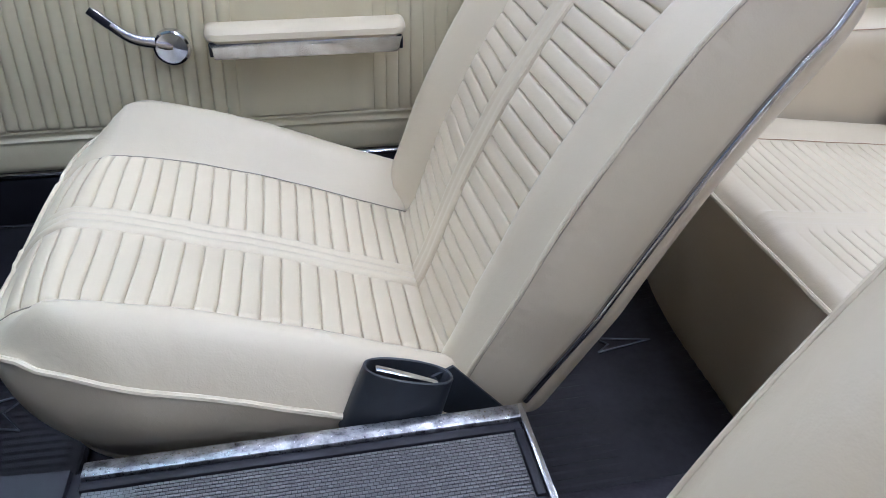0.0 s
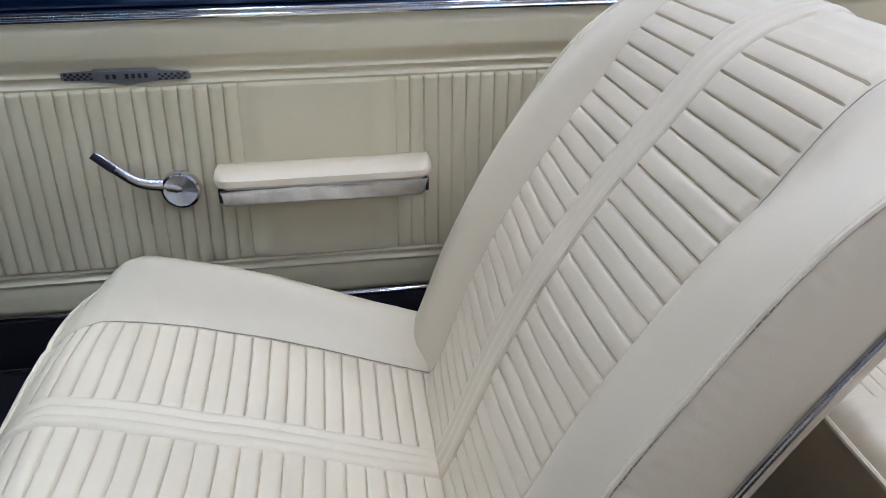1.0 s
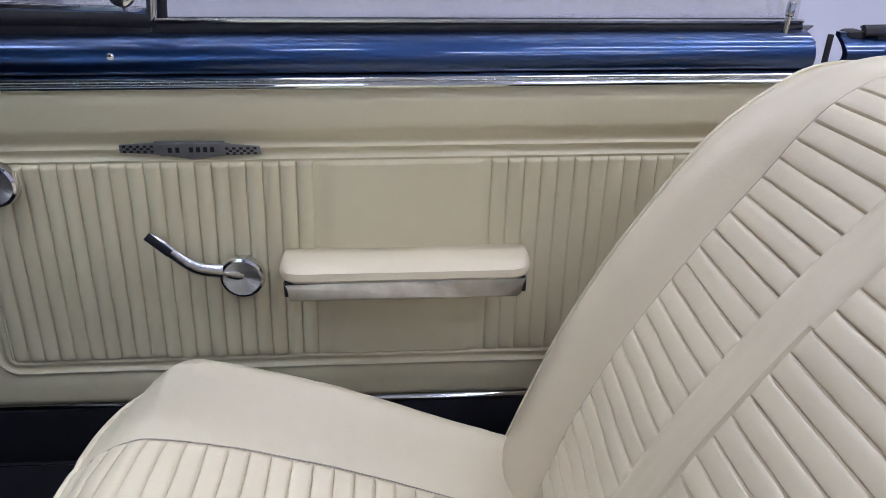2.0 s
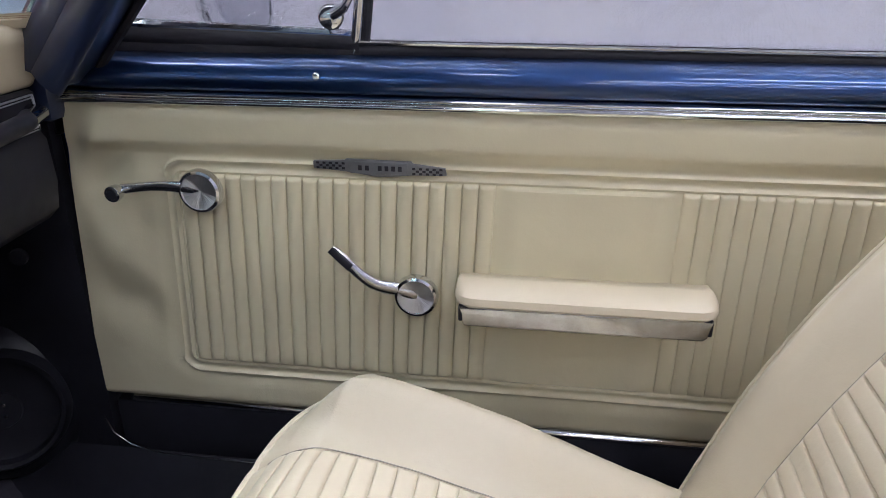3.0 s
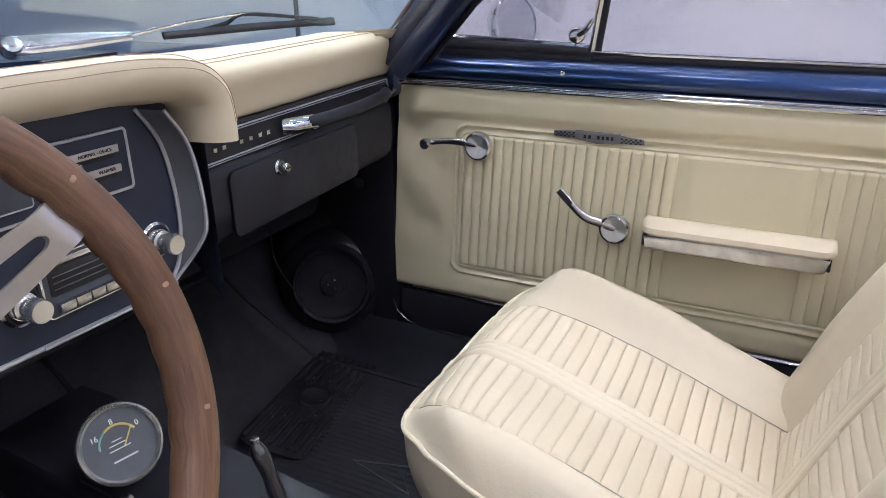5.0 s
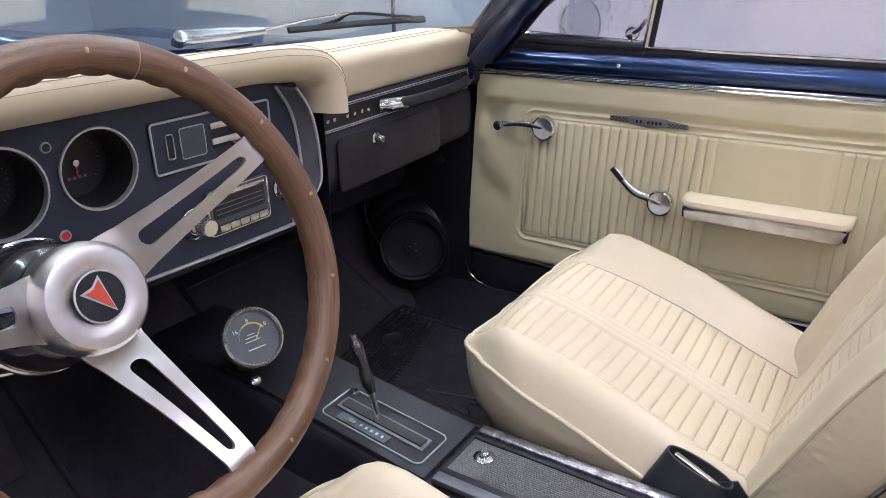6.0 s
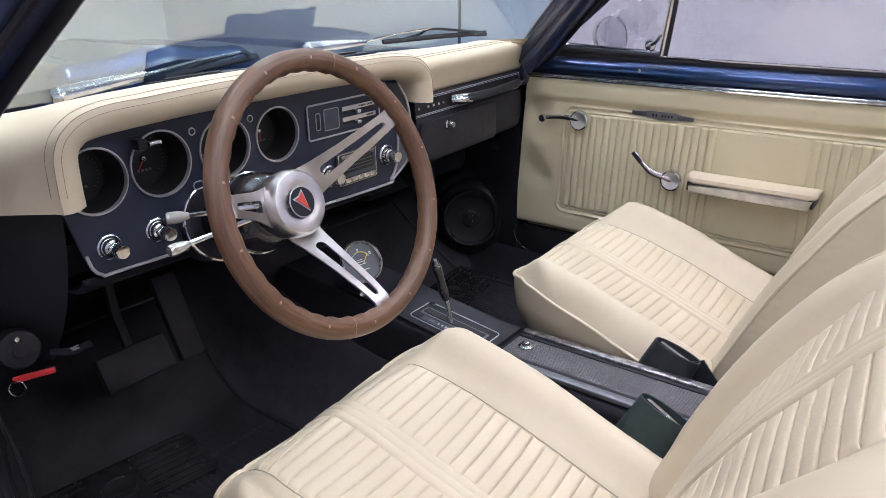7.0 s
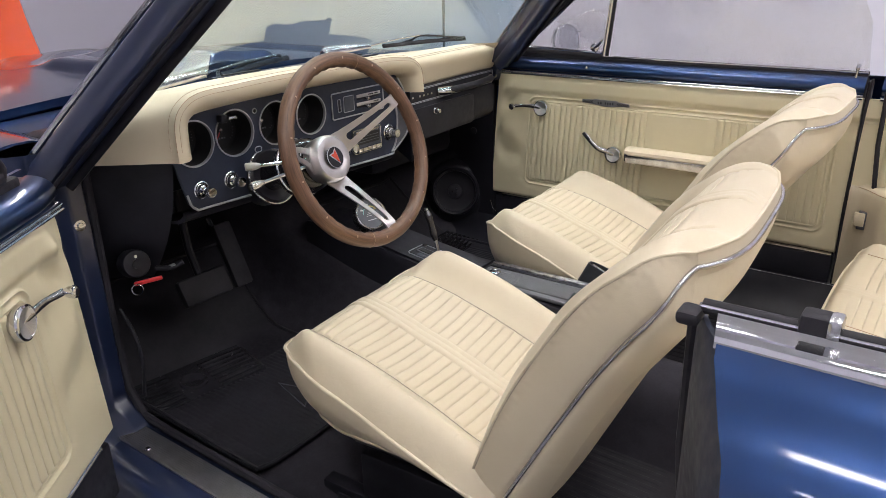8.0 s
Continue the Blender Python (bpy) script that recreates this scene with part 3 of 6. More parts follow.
# ---- doors ----
def sdf_box(x, z, x0, x1, z0, z1, r):
    cx, cz, hx, hz = (x0 + x1) / 2, (z0 + z1) / 2, (x1 - x0) / 2 - r, (z1 - z0) / 2 - r
    dx, dz = abs(x - cx) - hx, abs(z - cz) - hz
    return math.hypot(max(dx, 0), max(dz, 0)) + min(max(dx, dz), 0) - r


def pleat(t, sharp=0.55):
    """A rounded tuck with a tight valley at each whole number."""
    return abs(math.sin(math.pi * t)) ** sharp


DY = 0.770  # the door's inner face


def shear(u, z):
    """How far a pleat leans forward towards the floor."""
    return 0.05 * (0.82 - z) * ease((0.3 - u) / 0.6) * (1 - ease((-0.56 - u) / 0.12))


def door_relief(xs, x, z):
    d = sdf_box(xs, z, -0.556, 0.392, 0.533, 0.843, 0.03)
    h = 0.0038 * math.exp(-((d + 0.003) / 0.0024) ** 2) + 0.0028 * math.exp(-((d + 0.017) / 0.0022) ** 2) - 0.0012 * math.exp(-((d + 0.010) / 0.003) ** 2)
    if d < -0.019:
        k = ease((-0.019 - d) / 0.006)
        if xs < -0.139:
            h += k * 0.0064 * pleat((xs + 0.139) / 0.01963, 0.38)
        elif xs > 0.073:
            h += k * (0.0026 + 0.0026 * ease((z - 0.72) / 0.10)) * pleat((xs - 0.073) / 0.0201, 0.42)
        else:
            w = min(xs + 0.139, 0.073 - xs)
            h += k * 0.007 * ease(w / 0.03)
    elif d > 0:
        # padded upper roll and soft lower border
        h += 0.010 * ease((z - 0.846) / 0.02) * (1 - ease((z - 0.893) / 0.022) * 0.7) * (1 - 0.8 * ease((-0.63 - x) / 0.05))
        h += 0.003 * ease(d / 0.02) * (1 - ease((z - 0.80) / 0.05))
        # puckers beside the front corner
        f = ease((-0.565 - x) / 0.05) * (1 - ease((z - 0.86) / 0.05)) * (1 - ease((-0.655 - x) / 0.04))
        h += f * (0.007 * math.sin(38 * z + 12 * x + 1.0) * ease((z - 0.55) / 0.1) + 0.006 * math.sin(60 * (z - 0.8 * x)) * math.exp(-((z - 0.84) / 0.06) ** 2))
    h += 0.0008 * noise.noise(Vector((x * 9, z * 9, 1.7))) + 0.0003 * noise.noise(Vector((x * 60, z * 60, 3.1)))
    return h


def fan(m, r, n=110):
    """A disc of narrow wedges, every other one tipped a little, like a turned face."""
    bm = bmesh.new()
    mid = bm.verts.new(m @ Vector((0, 0, -0.0045)))
    rim_ = [bm.verts.new(m @ Vector((r * math.cos(2 * math.pi * k / n), r * math.sin(2 * math.pi * k / n), 0.00012 * ((k * 7) % 5 - 2) + 0.0007 * math.sin(2 * math.pi * k * 5 / n)))) for k in range(n)]
    for k in range(n):
        bm.faces.new((mid, rim_[k], rim_[(k + 1) % n]))
    return bm


def window_crank(parent, hub, tip_dx, tip_dz, out, knob, name, scale=1.0):
    """A round ribbed hub with a curved arm; knob: with a turning knob at the tip."""
    hx, hz = hub
    y = DY - 0.006
    c = part(name, lathe([(0, -0.002), (0.0275, -0.002), (0.0275, 0.004), (0.026, 0.0075), (0.023, 0.009), (0.0225, 0.0075), (0.0215, 0.0065), (0.0, 0.0015)], FACE_IN((hx, y - out, hz)), 36), CHROME, parent, "chrome hub with turned face")
    part("turned_face", fan(FACE_IN((hx, y - out - 0.0078, hz)), 0.0222), TURNED, c, "turned metal face", smooth=False)
    part("base", lathe([(0.020, 0), (0.019, out), (0.0, out)], FACE_IN((hx, y, hz)), 24), WORNCHROME, c)
    tip = Vector((hx + tip_dx, y - out - 0.012, hz + tip_dz))
    a = Vector((hx, y - out + 0.002, hz))
    if knob:
        line = curve([a, a.lerp(tip, 0.25) + Vector((0, -0.003, 0.004)), a.lerp(tip, 0.6) + Vector((0, 0.0, 0.004)), tip], 12)
        part("arm", tube(line, [0.0085, 0.0082, 0.008, 0.0075, 0.007, 0.0066, 0.0064, 0.006, 0.006, 0.006, 0.0062, 0.0065], 12, flat=0.6, up=(0, 1, 0)), WORNCHROME, c)
        part("knob", lathe([(0.0045, 0), (0.006, 0.003), (0.0095, 0.010), (0.0105, 0.017), (0.0098, 0.021), (0.0068, 0.0225), (0, 0.022)], FACE_IN((tip.x, tip.y, tip.z)), 20), CHROME, c)
        part("knob_face", lathe([(0.0068, 0), (0.006, 0.0010), (0, 0.0010)], FACE_IN((tip.x, tip.y - 0.0222, tip.z)), 16), BLACK, c, "dark knob centre")
    else:
        mid = a.lerp(tip, 0.55) + Vector((0, -0.006, -0.014))
        line = curve([a, a.lerp(tip, 0.22) + Vector((0, -0.002, -0.006)), mid, tip], 16)
        part("arm", tube(line, [0.0105, 0.0105, 0.010, 0.0095, 0.009, 0.0085, 0.008, 0.0078, 0.0075, 0.0072, 0.007, 0.007, 0.0072, 0.0074, 0.007, 0.005], 12, flat=0.62, up=(0, 1, 0)), WORNCHROME, c)
        part("grip", tube([p + Vector((0, -0.0035, 0)) for p in line[11:16]], 0.0056, 10, flat=0.6, up=(0, 1, 0)), BLACK, c, "dark ridged grip")
    return c


def door(name):
    d = thing(name, (-0.69, 0.80, 0.35), "car door with cream pleated vinyl trim and blue top", "car door", kind="structure")
    xs = sorted(set([round(v, 5) for v in lin(-0.70, 0.432, 150)] + [round(-0.139 - 0.01963 * (k + d), 5) for k in range(21) for d in (0, 0.02, 0.05, 0.10, 0.18, 0.3, 0.42, 0.58, 0.7, 0.82, 0.90, 0.95, 0.98)] + [round(0.073 + 0.0201 * (k + d), 5) for k in range(16) for d in (0, 0.02, 0.05, 0.10, 0.18, 0.3, 0.42, 0.58, 0.7, 0.82, 0.90, 0.95, 0.98)]))
    zs = sorted(set([round(v, 5) for v in lin(0.482, 0.912, 86)] + [round(v, 5) for v in lin(0.815, 0.848, 22)] + [round(v, 5) for v in lin(0.528, 0.556, 18)]))
    def face(u, z):
        x = u - shear(u, z)
        edge = 0.030 * (0.91 - z) / 0.43
        xx = x if x > -0.55 else x + (-0.55 - x) / 0.15 * (0.028 - edge)
        lip = 0.006 * ease((0.489 - z) / 0.007)
        return (xx, DY - door_relief(u, x, z) + lip, z)
    part("trim_panel", sheet(face, xs, zs, (0, 0.02, 0)), DOORVINYL, d, "cream pleated vinyl trim panel")
    part("core", rbox((-0.695, 0.792, 0.36), (0.43, 0.85, 0.965), 0.012), BLACK, d, "dark painted door shell")
    skin = curve([(0, 0.85, 0.962), (0, 0.89, 0.93), (0, 0.925, 0.84), (0, 0.945, 0.66), (0, 0.94, 0.45), (0, 0.925, 0.34)], 24)
    part("outer_skin", sheet(lambda x, v: (x, skin[int(v)].y, skin[int(v)].z), lin(-0.745, 0.475, 20), list(range(24)), (0, -0.008, 0)), PAINT, d, "dark metallic blue door skin")
    part("lower_strip", tube([(-0.66, 0.777, 0.474), (0.425, 0.777, 0.474)], 0.006, 8, flat=0.7), CHROME, d, "bright lower trim strip")
    part("lower_shell", rbox((-0.69, 0.772, 0.355), (0.43, 0.80, 0.47), 0.008), BLACK, d, "black painted lower door")
    # chrome strip and blue roll on top
    def strip(x, v):
        P = [(0.770, 0.908), (0.7585, 0.9085), (0.7545, 0.911), (0.7535, 0.9135), (0.7550, 0.9160), (0.7580, 0.9175), (0.7555, 0.9188), (0.7543, 0.9212), (0.7560, 0.9236), (0.7600, 0.9252), (0.770, 0.926)]
        return (x, *P[int(v)])
    part("chrome_strip", sheet(strip, lin(-0.678, 0.43, 20), list(range(11))), CHROME, d, "two-step bright chrome strip")
    roll = curve([(0, 0.770, 0.925), (0, 0.757, 0.9275), (0, 0.7505, 0.9365), (0, 0.7515, 0.947), (0, 0.759, 0.957), (0, 0.772, 0.9635), (0, 0.790, 0.966), (0, 0.80, 0.962)], 24)
    part("top_roll", sheet(lambda x, v: (x, roll[int(v)].y + 0.02 * ease((-0.62 - x) / 0.1) , roll[int(v)].z), lin(-0.69, 0.432, 30), list(range(24))), PAINT, d, "dark metallic blue door top roll")
    part("screw", lathe([(0, 0.0015), (0.003, 0.002), (0.0042, 0.001), (0.0046, 0)], axes((-0.342, 0.7515, 0.947), (0, -1, 0.1)), 14), CHROME, d)
    part("window_felt", tube([(-0.30, 0.793, 0.9715), (0.43, 0.793, 0.9665)], 0.008, 10, flat=0.9), RUBBER, d, "black window felt strip")
    part("felt_bead", tube([(-0.30, 0.7875, 0.9795), (0.43, 0.7875, 0.9745)], 0.0025, 6), CHROME, d, "thin bright bead")
    part("outer_felt", tube([(-0.30, 0.815, 0.974), (0.43, 0.815, 0.969)], 0.007, 8), RUBBER, d)
    # lock knob
    part("lock_knob", lathe([(0.0035, 0), (0.0035, 0.02), (0.005, 0.021), (0.0055, 0.033), (0.004, 0.036), (0, 0.036)], axes((0.404, 0.776, 0.962), (0.08, 0, 1)), 12), CHROME, d)
    # vent window
    v = part("vent_frame", tube(curve([(-0.31, 0.795, 0.988), (-0.45, 0.795, 0.993), (-0.575, 0.795, 0.998), (-0.583, 0.794, 1.004), (-0.57, 0.793, 1.016), (-0.47, 0.780, 1.097), (-0.37, 0.762, 1.18), (-0.275, 0.745, 1.255)], 40), 0.0055, 8), CHROME, d, "bright vent window frame")
    part("vent_seal", tube(curve([(-0.30, 0.800, 0.977), (-0.45, 0.800, 0.981), (-0.595, 0.80, 0.985), (-0.606, 0.80, 0.996), (-0.59, 0.798, 1.014), (-0.49, 0.785, 1.095), (-0.39, 0.767, 1.178), (-0.29, 0.748, 1.258)], 40), 0.014, 10), RUBBER, v)
    part("division_bar", tube([(-0.306, 0.795, 0.965), (-0.287, 0.781, 1.09), (-0.262, 0.757, 1.26)], 0.0075, 10, flat=0.8), CHROME, v, "bright division bar")
    part("division_seal", tube([(-0.296, 0.797, 0.965), (-0.277, 0.783, 1.09), (-0.252, 0.759, 1.26)], 0.005, 8), RUBBER, v)
    part("vent_sill", rbox((-0.640, 0.788, 0.950), (-0.285, 0.815, 0.980), 0.006), RUBBER, v, "black vent window sill")
    tri = [(-0.575, 1.0), (-0.31, 0.99), (-0.29, 1.09), (-0.272, 1.24), (-0.29, 1.24), (-0.47, 1.092)]
    bm = bmesh.new()
    lean = lambda z: 0.798 - 0.175 * max(0, z - 0.985)
    bm.faces.new([bm.verts.new((x, lean(z), z)) for x, z in tri])
    bmesh.ops.solidify(bm, geom=bm.faces[:], thickness=0.004)
    g = part("vent_glass", bm, GLASS, v, "clear vent glass", smooth=False)
    g.visible_shadow = False
    lt = part("vent_latch", lathe([(0.0, 0.014), (0.010, 0.013), (0.0135, 0.010), (0.0145, 0.004), (0.012, 0.0), (0, 0)], axes((-0.327, 0.780, 1.008), (0, -1, 0.15)), 20), CHROME, v, "chrome vent latch")
    part("latch_lever", tube([(-0.322, 0.768, 1.012), (-0.308, 0.762, 1.020), (-0.298, 0.762, 1.035)], [0.008, 0.007, 0.005], 10, flat=0.7), CHROME, v, "chrome latch lever")
    bm = bmesh.new()
    bm.faces.new([bm.verts.new((x, lean(z) + 0.004, z)) for x, z in [(-0.29, 0.975), (0.43, 0.970), (0.42, 1.10), (0.36, 1.235), (0.30, 1.27), (-0.25, 1.27)]])
    bmesh.ops.solidify(bm, geom=bm.faces[:], thickness=0.004)
    g = part("window_pane", bm, GLASS, d, "clear side window glass", smooth=False)
    g.visible_shadow = False
    # armrest
    base = [(-0.166, 0.679), (0.098, 0.679), (0.103, 0.683), (0.105, 0.694), (0.108, 0.703), (-0.172, 0.703), (-0.169, 0.694), (-0.168, 0.683)]
    def pad_sec(u, v):
        # u round the section, v along the length
        x = -0.179 + 0.294 * v
        e = min(v, 1 - v) * 0.294
        k = (1 - (1 - min(1.0, e / 0.026)) ** 2) ** 0.5
        kz = (1 - (1 - min(1.0, e / 0.011)) ** 2) ** 0.5
        P = armsec[int(u)]
        return (x, 0.775 - (0.775 - P.y) * (0.70 + 0.30 * k), 0.711 + (P.z - 0.711) * (0.25 + 0.75 * kz))
    armsec = curve([(0, 0.775, 0.701), (0, 0.70, 0.7015), (0, 0.684, 0.7045), (0, 0.680, 0.712), (0, 0.686, 0.7195), (0, 0.704, 0.7245), (0, 0.73, 0.722), (0, 0.75, 0.714), (0, 0.775, 0.708)], 24)
    vs = [0, 0.001, 0.003, 0.007, 0.012, 0.025, 0.045, 0.07, 0.10, 0.16] + lin(0.25, 0.75, 7) + [0.84, 0.90, 0.93, 0.955, 0.975, 0.988, 0.993, 0.997, 0.999, 1.0]
    ar = part("armrest", prism([(x, z) for x, z in base], 0.085, axes((0, 0.772, 0), (0, -1, 0), (1, 0, 0)), 0.002), WORNCHROME, d, "chrome armrest base")
    bm = bmesh.new()
    bm.from_mesh(sheet(pad_sec, list(range(24)), vs))
    bmesh.ops.holes_fill(bm, edges=[e for e in bm.edges if len(e.link_faces) == 1], sides=200)
    part("armrest_pad", bm, VINYL, ar, "cream padded armrest top")
    # thin black bar drawn as the shade line below the pad
    part("armrest_shadow_line", tube([(-0.171, 0.690, 0.7035), (0.106, 0.690, 0.7035)], 0.0018, 6), BLACK, ar, "dark line for the shade under the pad")
    part("front_end_trim", rbox((-0.1735, 0.692, 0.682), (-0.168, 0.765, 0.702), 0.002), BLACK, ar, "black end cap")
    part("rear_end_trim", rbox((0.1035, 0.692, 0.682), (0.109, 0.765, 0.702), 0.002), BLACK, ar, "black end cap")
    window_crank(d, (-0.498, 0.806), -0.098, 0.001, 0.010, True, "window_crank")
    window_crank(d, (-0.2325, 0.682), -0.102, 0.062, 0.012, False, "door_handle")
    # badge with chequered ends; its lettering is drawn as bars
    bp = [(-0.357, 0.846), (-0.318, 0.848), (-0.317, 0.8495), (-0.238, 0.8485), (-0.237, 0.846), (-0.198, 0.842), (-0.1965, 0.833), (-0.235, 0.832), (-0.277, 0.828), (-0.318, 0.834), (-0.357, 0.837)]
    b = part("badge", prism(bp, 0.004, axes((0, DY - 0.0015, 0), (0, -1, 0), (1, 0, 0)), 0.0008), BADGE, d, "chequered metal door badge")
    by = DY - 0.0062
    for x0, x1, zt in ((-0.353, -0.318, 0.8462), (-0.237, -0.201, 0.8425)):
        bm = bmesh.new()
        n = 9
        for i in range(n):
            for j in range(3):
                if (i + j) % 2 == 0:
                    xa = x0 + (x1 - x0) * i / n
                    za = zt - 0.0030 * j - 0.0008
                    sub = rbox((xa, by, za - 0.0027), (xa + (x1 - x0) / n * 0.95, by + 0.0015, za), 0)
                    me = bpy.data.meshes.new("t")
                    sub.to_mesh(me)
                    sub.free()
                    bm.from_mesh(me)
        part("chequer", bm, BLACK, b, "black chequered squares", smooth=False)
    part("badge_field", rbox((-0.312, by + 0.0004, 0.8325), (-0.243, by + 0.0015, 0.8468), 0.0003), BADGE, b, "grey name field", smooth=False)
    bm = bmesh.new()
    for i, x in enumerate((-0.302, -0.2935, -0.278, -0.270, -0.262, -0.254)):
        sub = rbox((x, by - 0.0004, 0.8365), (x + 0.0045, by + 0.001, 0.8425), 0)
        me = bpy.data.meshes.new("t")
        sub.to_mesh(me)
        sub.free()
        bm.from_mesh(me)
    part("name_bars", bm, BLACK, b, "dark raised bars", smooth=False)
    return d


# ---- front seats ----
CUSH = [(-0.380, 0.604), (-0.35, 0.613), (-0.31, 0.616), (-0.26, 0.607), (-0.20, 0.594), (-0.13, 0.573), (-0.06, 0.548), (0.02, 0.516), (0.08, 0.493), (0.13, 0.475)]
EDGE = [(-0.32, 0.614), (-0.26, 0.606), (-0.22, 0.596), (-0.18, 0.583), (-0.11, 0.558), (-0.04, 0.530), (0.05, 0.497), (0.13, 0.472)]  # height of the side edges
HALF = 0.268  # half the cushion's width
SEAM = 0.158  # from the middle to the long seams


def tuck(t):
    """A flat pleat with a narrow stitched-in valley at each whole number."""
    d = abs(t - round(t))
    return 0.0010 * (1 - (1 - 2 * d) ** 2) - 0.0036 * math.exp(-(d / 0.048) ** 2)


def bow(y):
    """How far the front edge draws back towards the corners."""
    a = abs(y) / HALF
    return 0.045 * a ** 2 + 0.048 * a ** 9


def cushion_z(x, y):
    a = abs(y)
    front = -0.380 + bow(y)
    xs = -0.380 + (x - front) * (0.510 / (0.13 - front))
    z = interp(xs, CUSH)
    z += (0.061 + 0.002 * ease((-0.12 - xs) / 0.12)) * ease((a - 0.156) / 0.084) * (0.32 + 0.68 * ease((xs + 0.385) / 0.10))
    w = max(0.0, (a - 0.190) / 0.078) ** 2.2
    z += (interp(x, EDGE) - z) * w
    lip = 0.562 + 0.056 * (a / HALF) ** 1.6
    z -= max(0.0, z - lip) * max(0.0, 1 - (xs + 0.380) / 0.075) ** 2.3
    z -= 0.010 * (1 - (a / SEAM) ** 2) * ease((xs + 0.30) / 0.15) if a < SEAM else 0
    return z, xs


def cushion_point(u, y):
    """u from the front edge to the back, y across; with the pleats, the seams and the middle band."""
    a = abs(y)
    straight = -0.380 + 0.510 * u
    x = straight + bow(y) * (1 - ease(u / (0.15 + 0.40 * (a / HALF) ** 2)))
    z, xs = cushion_z(x, y)
    if a < SEAM - 0.002:
        if a > 0.022:
            t = (straight + 0.360) / 0.0208
            if t > 0:
                z += tuck(t) * ease((a - 0.022) / 0.006) * ease((SEAM - a) / 0.006)
        else:
            z += 0.0020 + 0.0022 * abs(math.cos(a / 0.022 * math.pi * 1.5)) ** 0.7 - 0.002 * ease((a - 0.018) / 0.004)
    if abs(a - SEAM) < 0.006:
        z -= 0.0035 * (1 - abs(a - SEAM) / 0.006)
    z += 0.0016 * noise.noise(Vector((x * 14, y * 14, 0.3))) + 0.0005 * noise.noise(Vector((x * 70, y * 70, 0.9)))
    return (x, y * (1 - 0.075 * max(0.0, 1 - u / 0.24) ** 2), z)


BF = [(0.070, 0.470), (0.086, 0.505), (0.104, 0.552), (0.135, 0.635), (0.185, 0.740), (0.233, 0.818), (0.279, 0.882), (0.315, 0.928), (0.345, 0.955), (0.375, 0.970), (0.408, 0.975), (0.436, 0.963)]
BS = [(0.070, 0.495), (0.088, 0.540), (0.108, 0.590), (0.154, 0.694), (0.206, 0.788), (0.250, 0.856), (0.288, 0.902), (0.332, 0.936), (0.373, 0.955), (0.408, 0.962), (0.436, 0.963)]
BB = [(0.192, 0.474), (0.244, 0.582), (0.285, 0.666), (0.324, 0.740), (0.362, 0.797), (0.392, 0.840), (0.418, 0.872), (0.430, 0.897), (0.436, 0.916), (0.438, 0.930)]
BW = [(0, 0.240), (0.25, 0.256), (0.6, 0.256), (0.8, 0.253), (0.88, 0.247), (0.94, 0.237), (1.0, 0.222)]


def shoulder(s, a):
    """How far the top edge of a backrest bows back in the middle and rounds forward at the corners."""
    return (0.010 - 0.040 * abs(a) ** 4) * ease((s - 0.78) / 0.22)


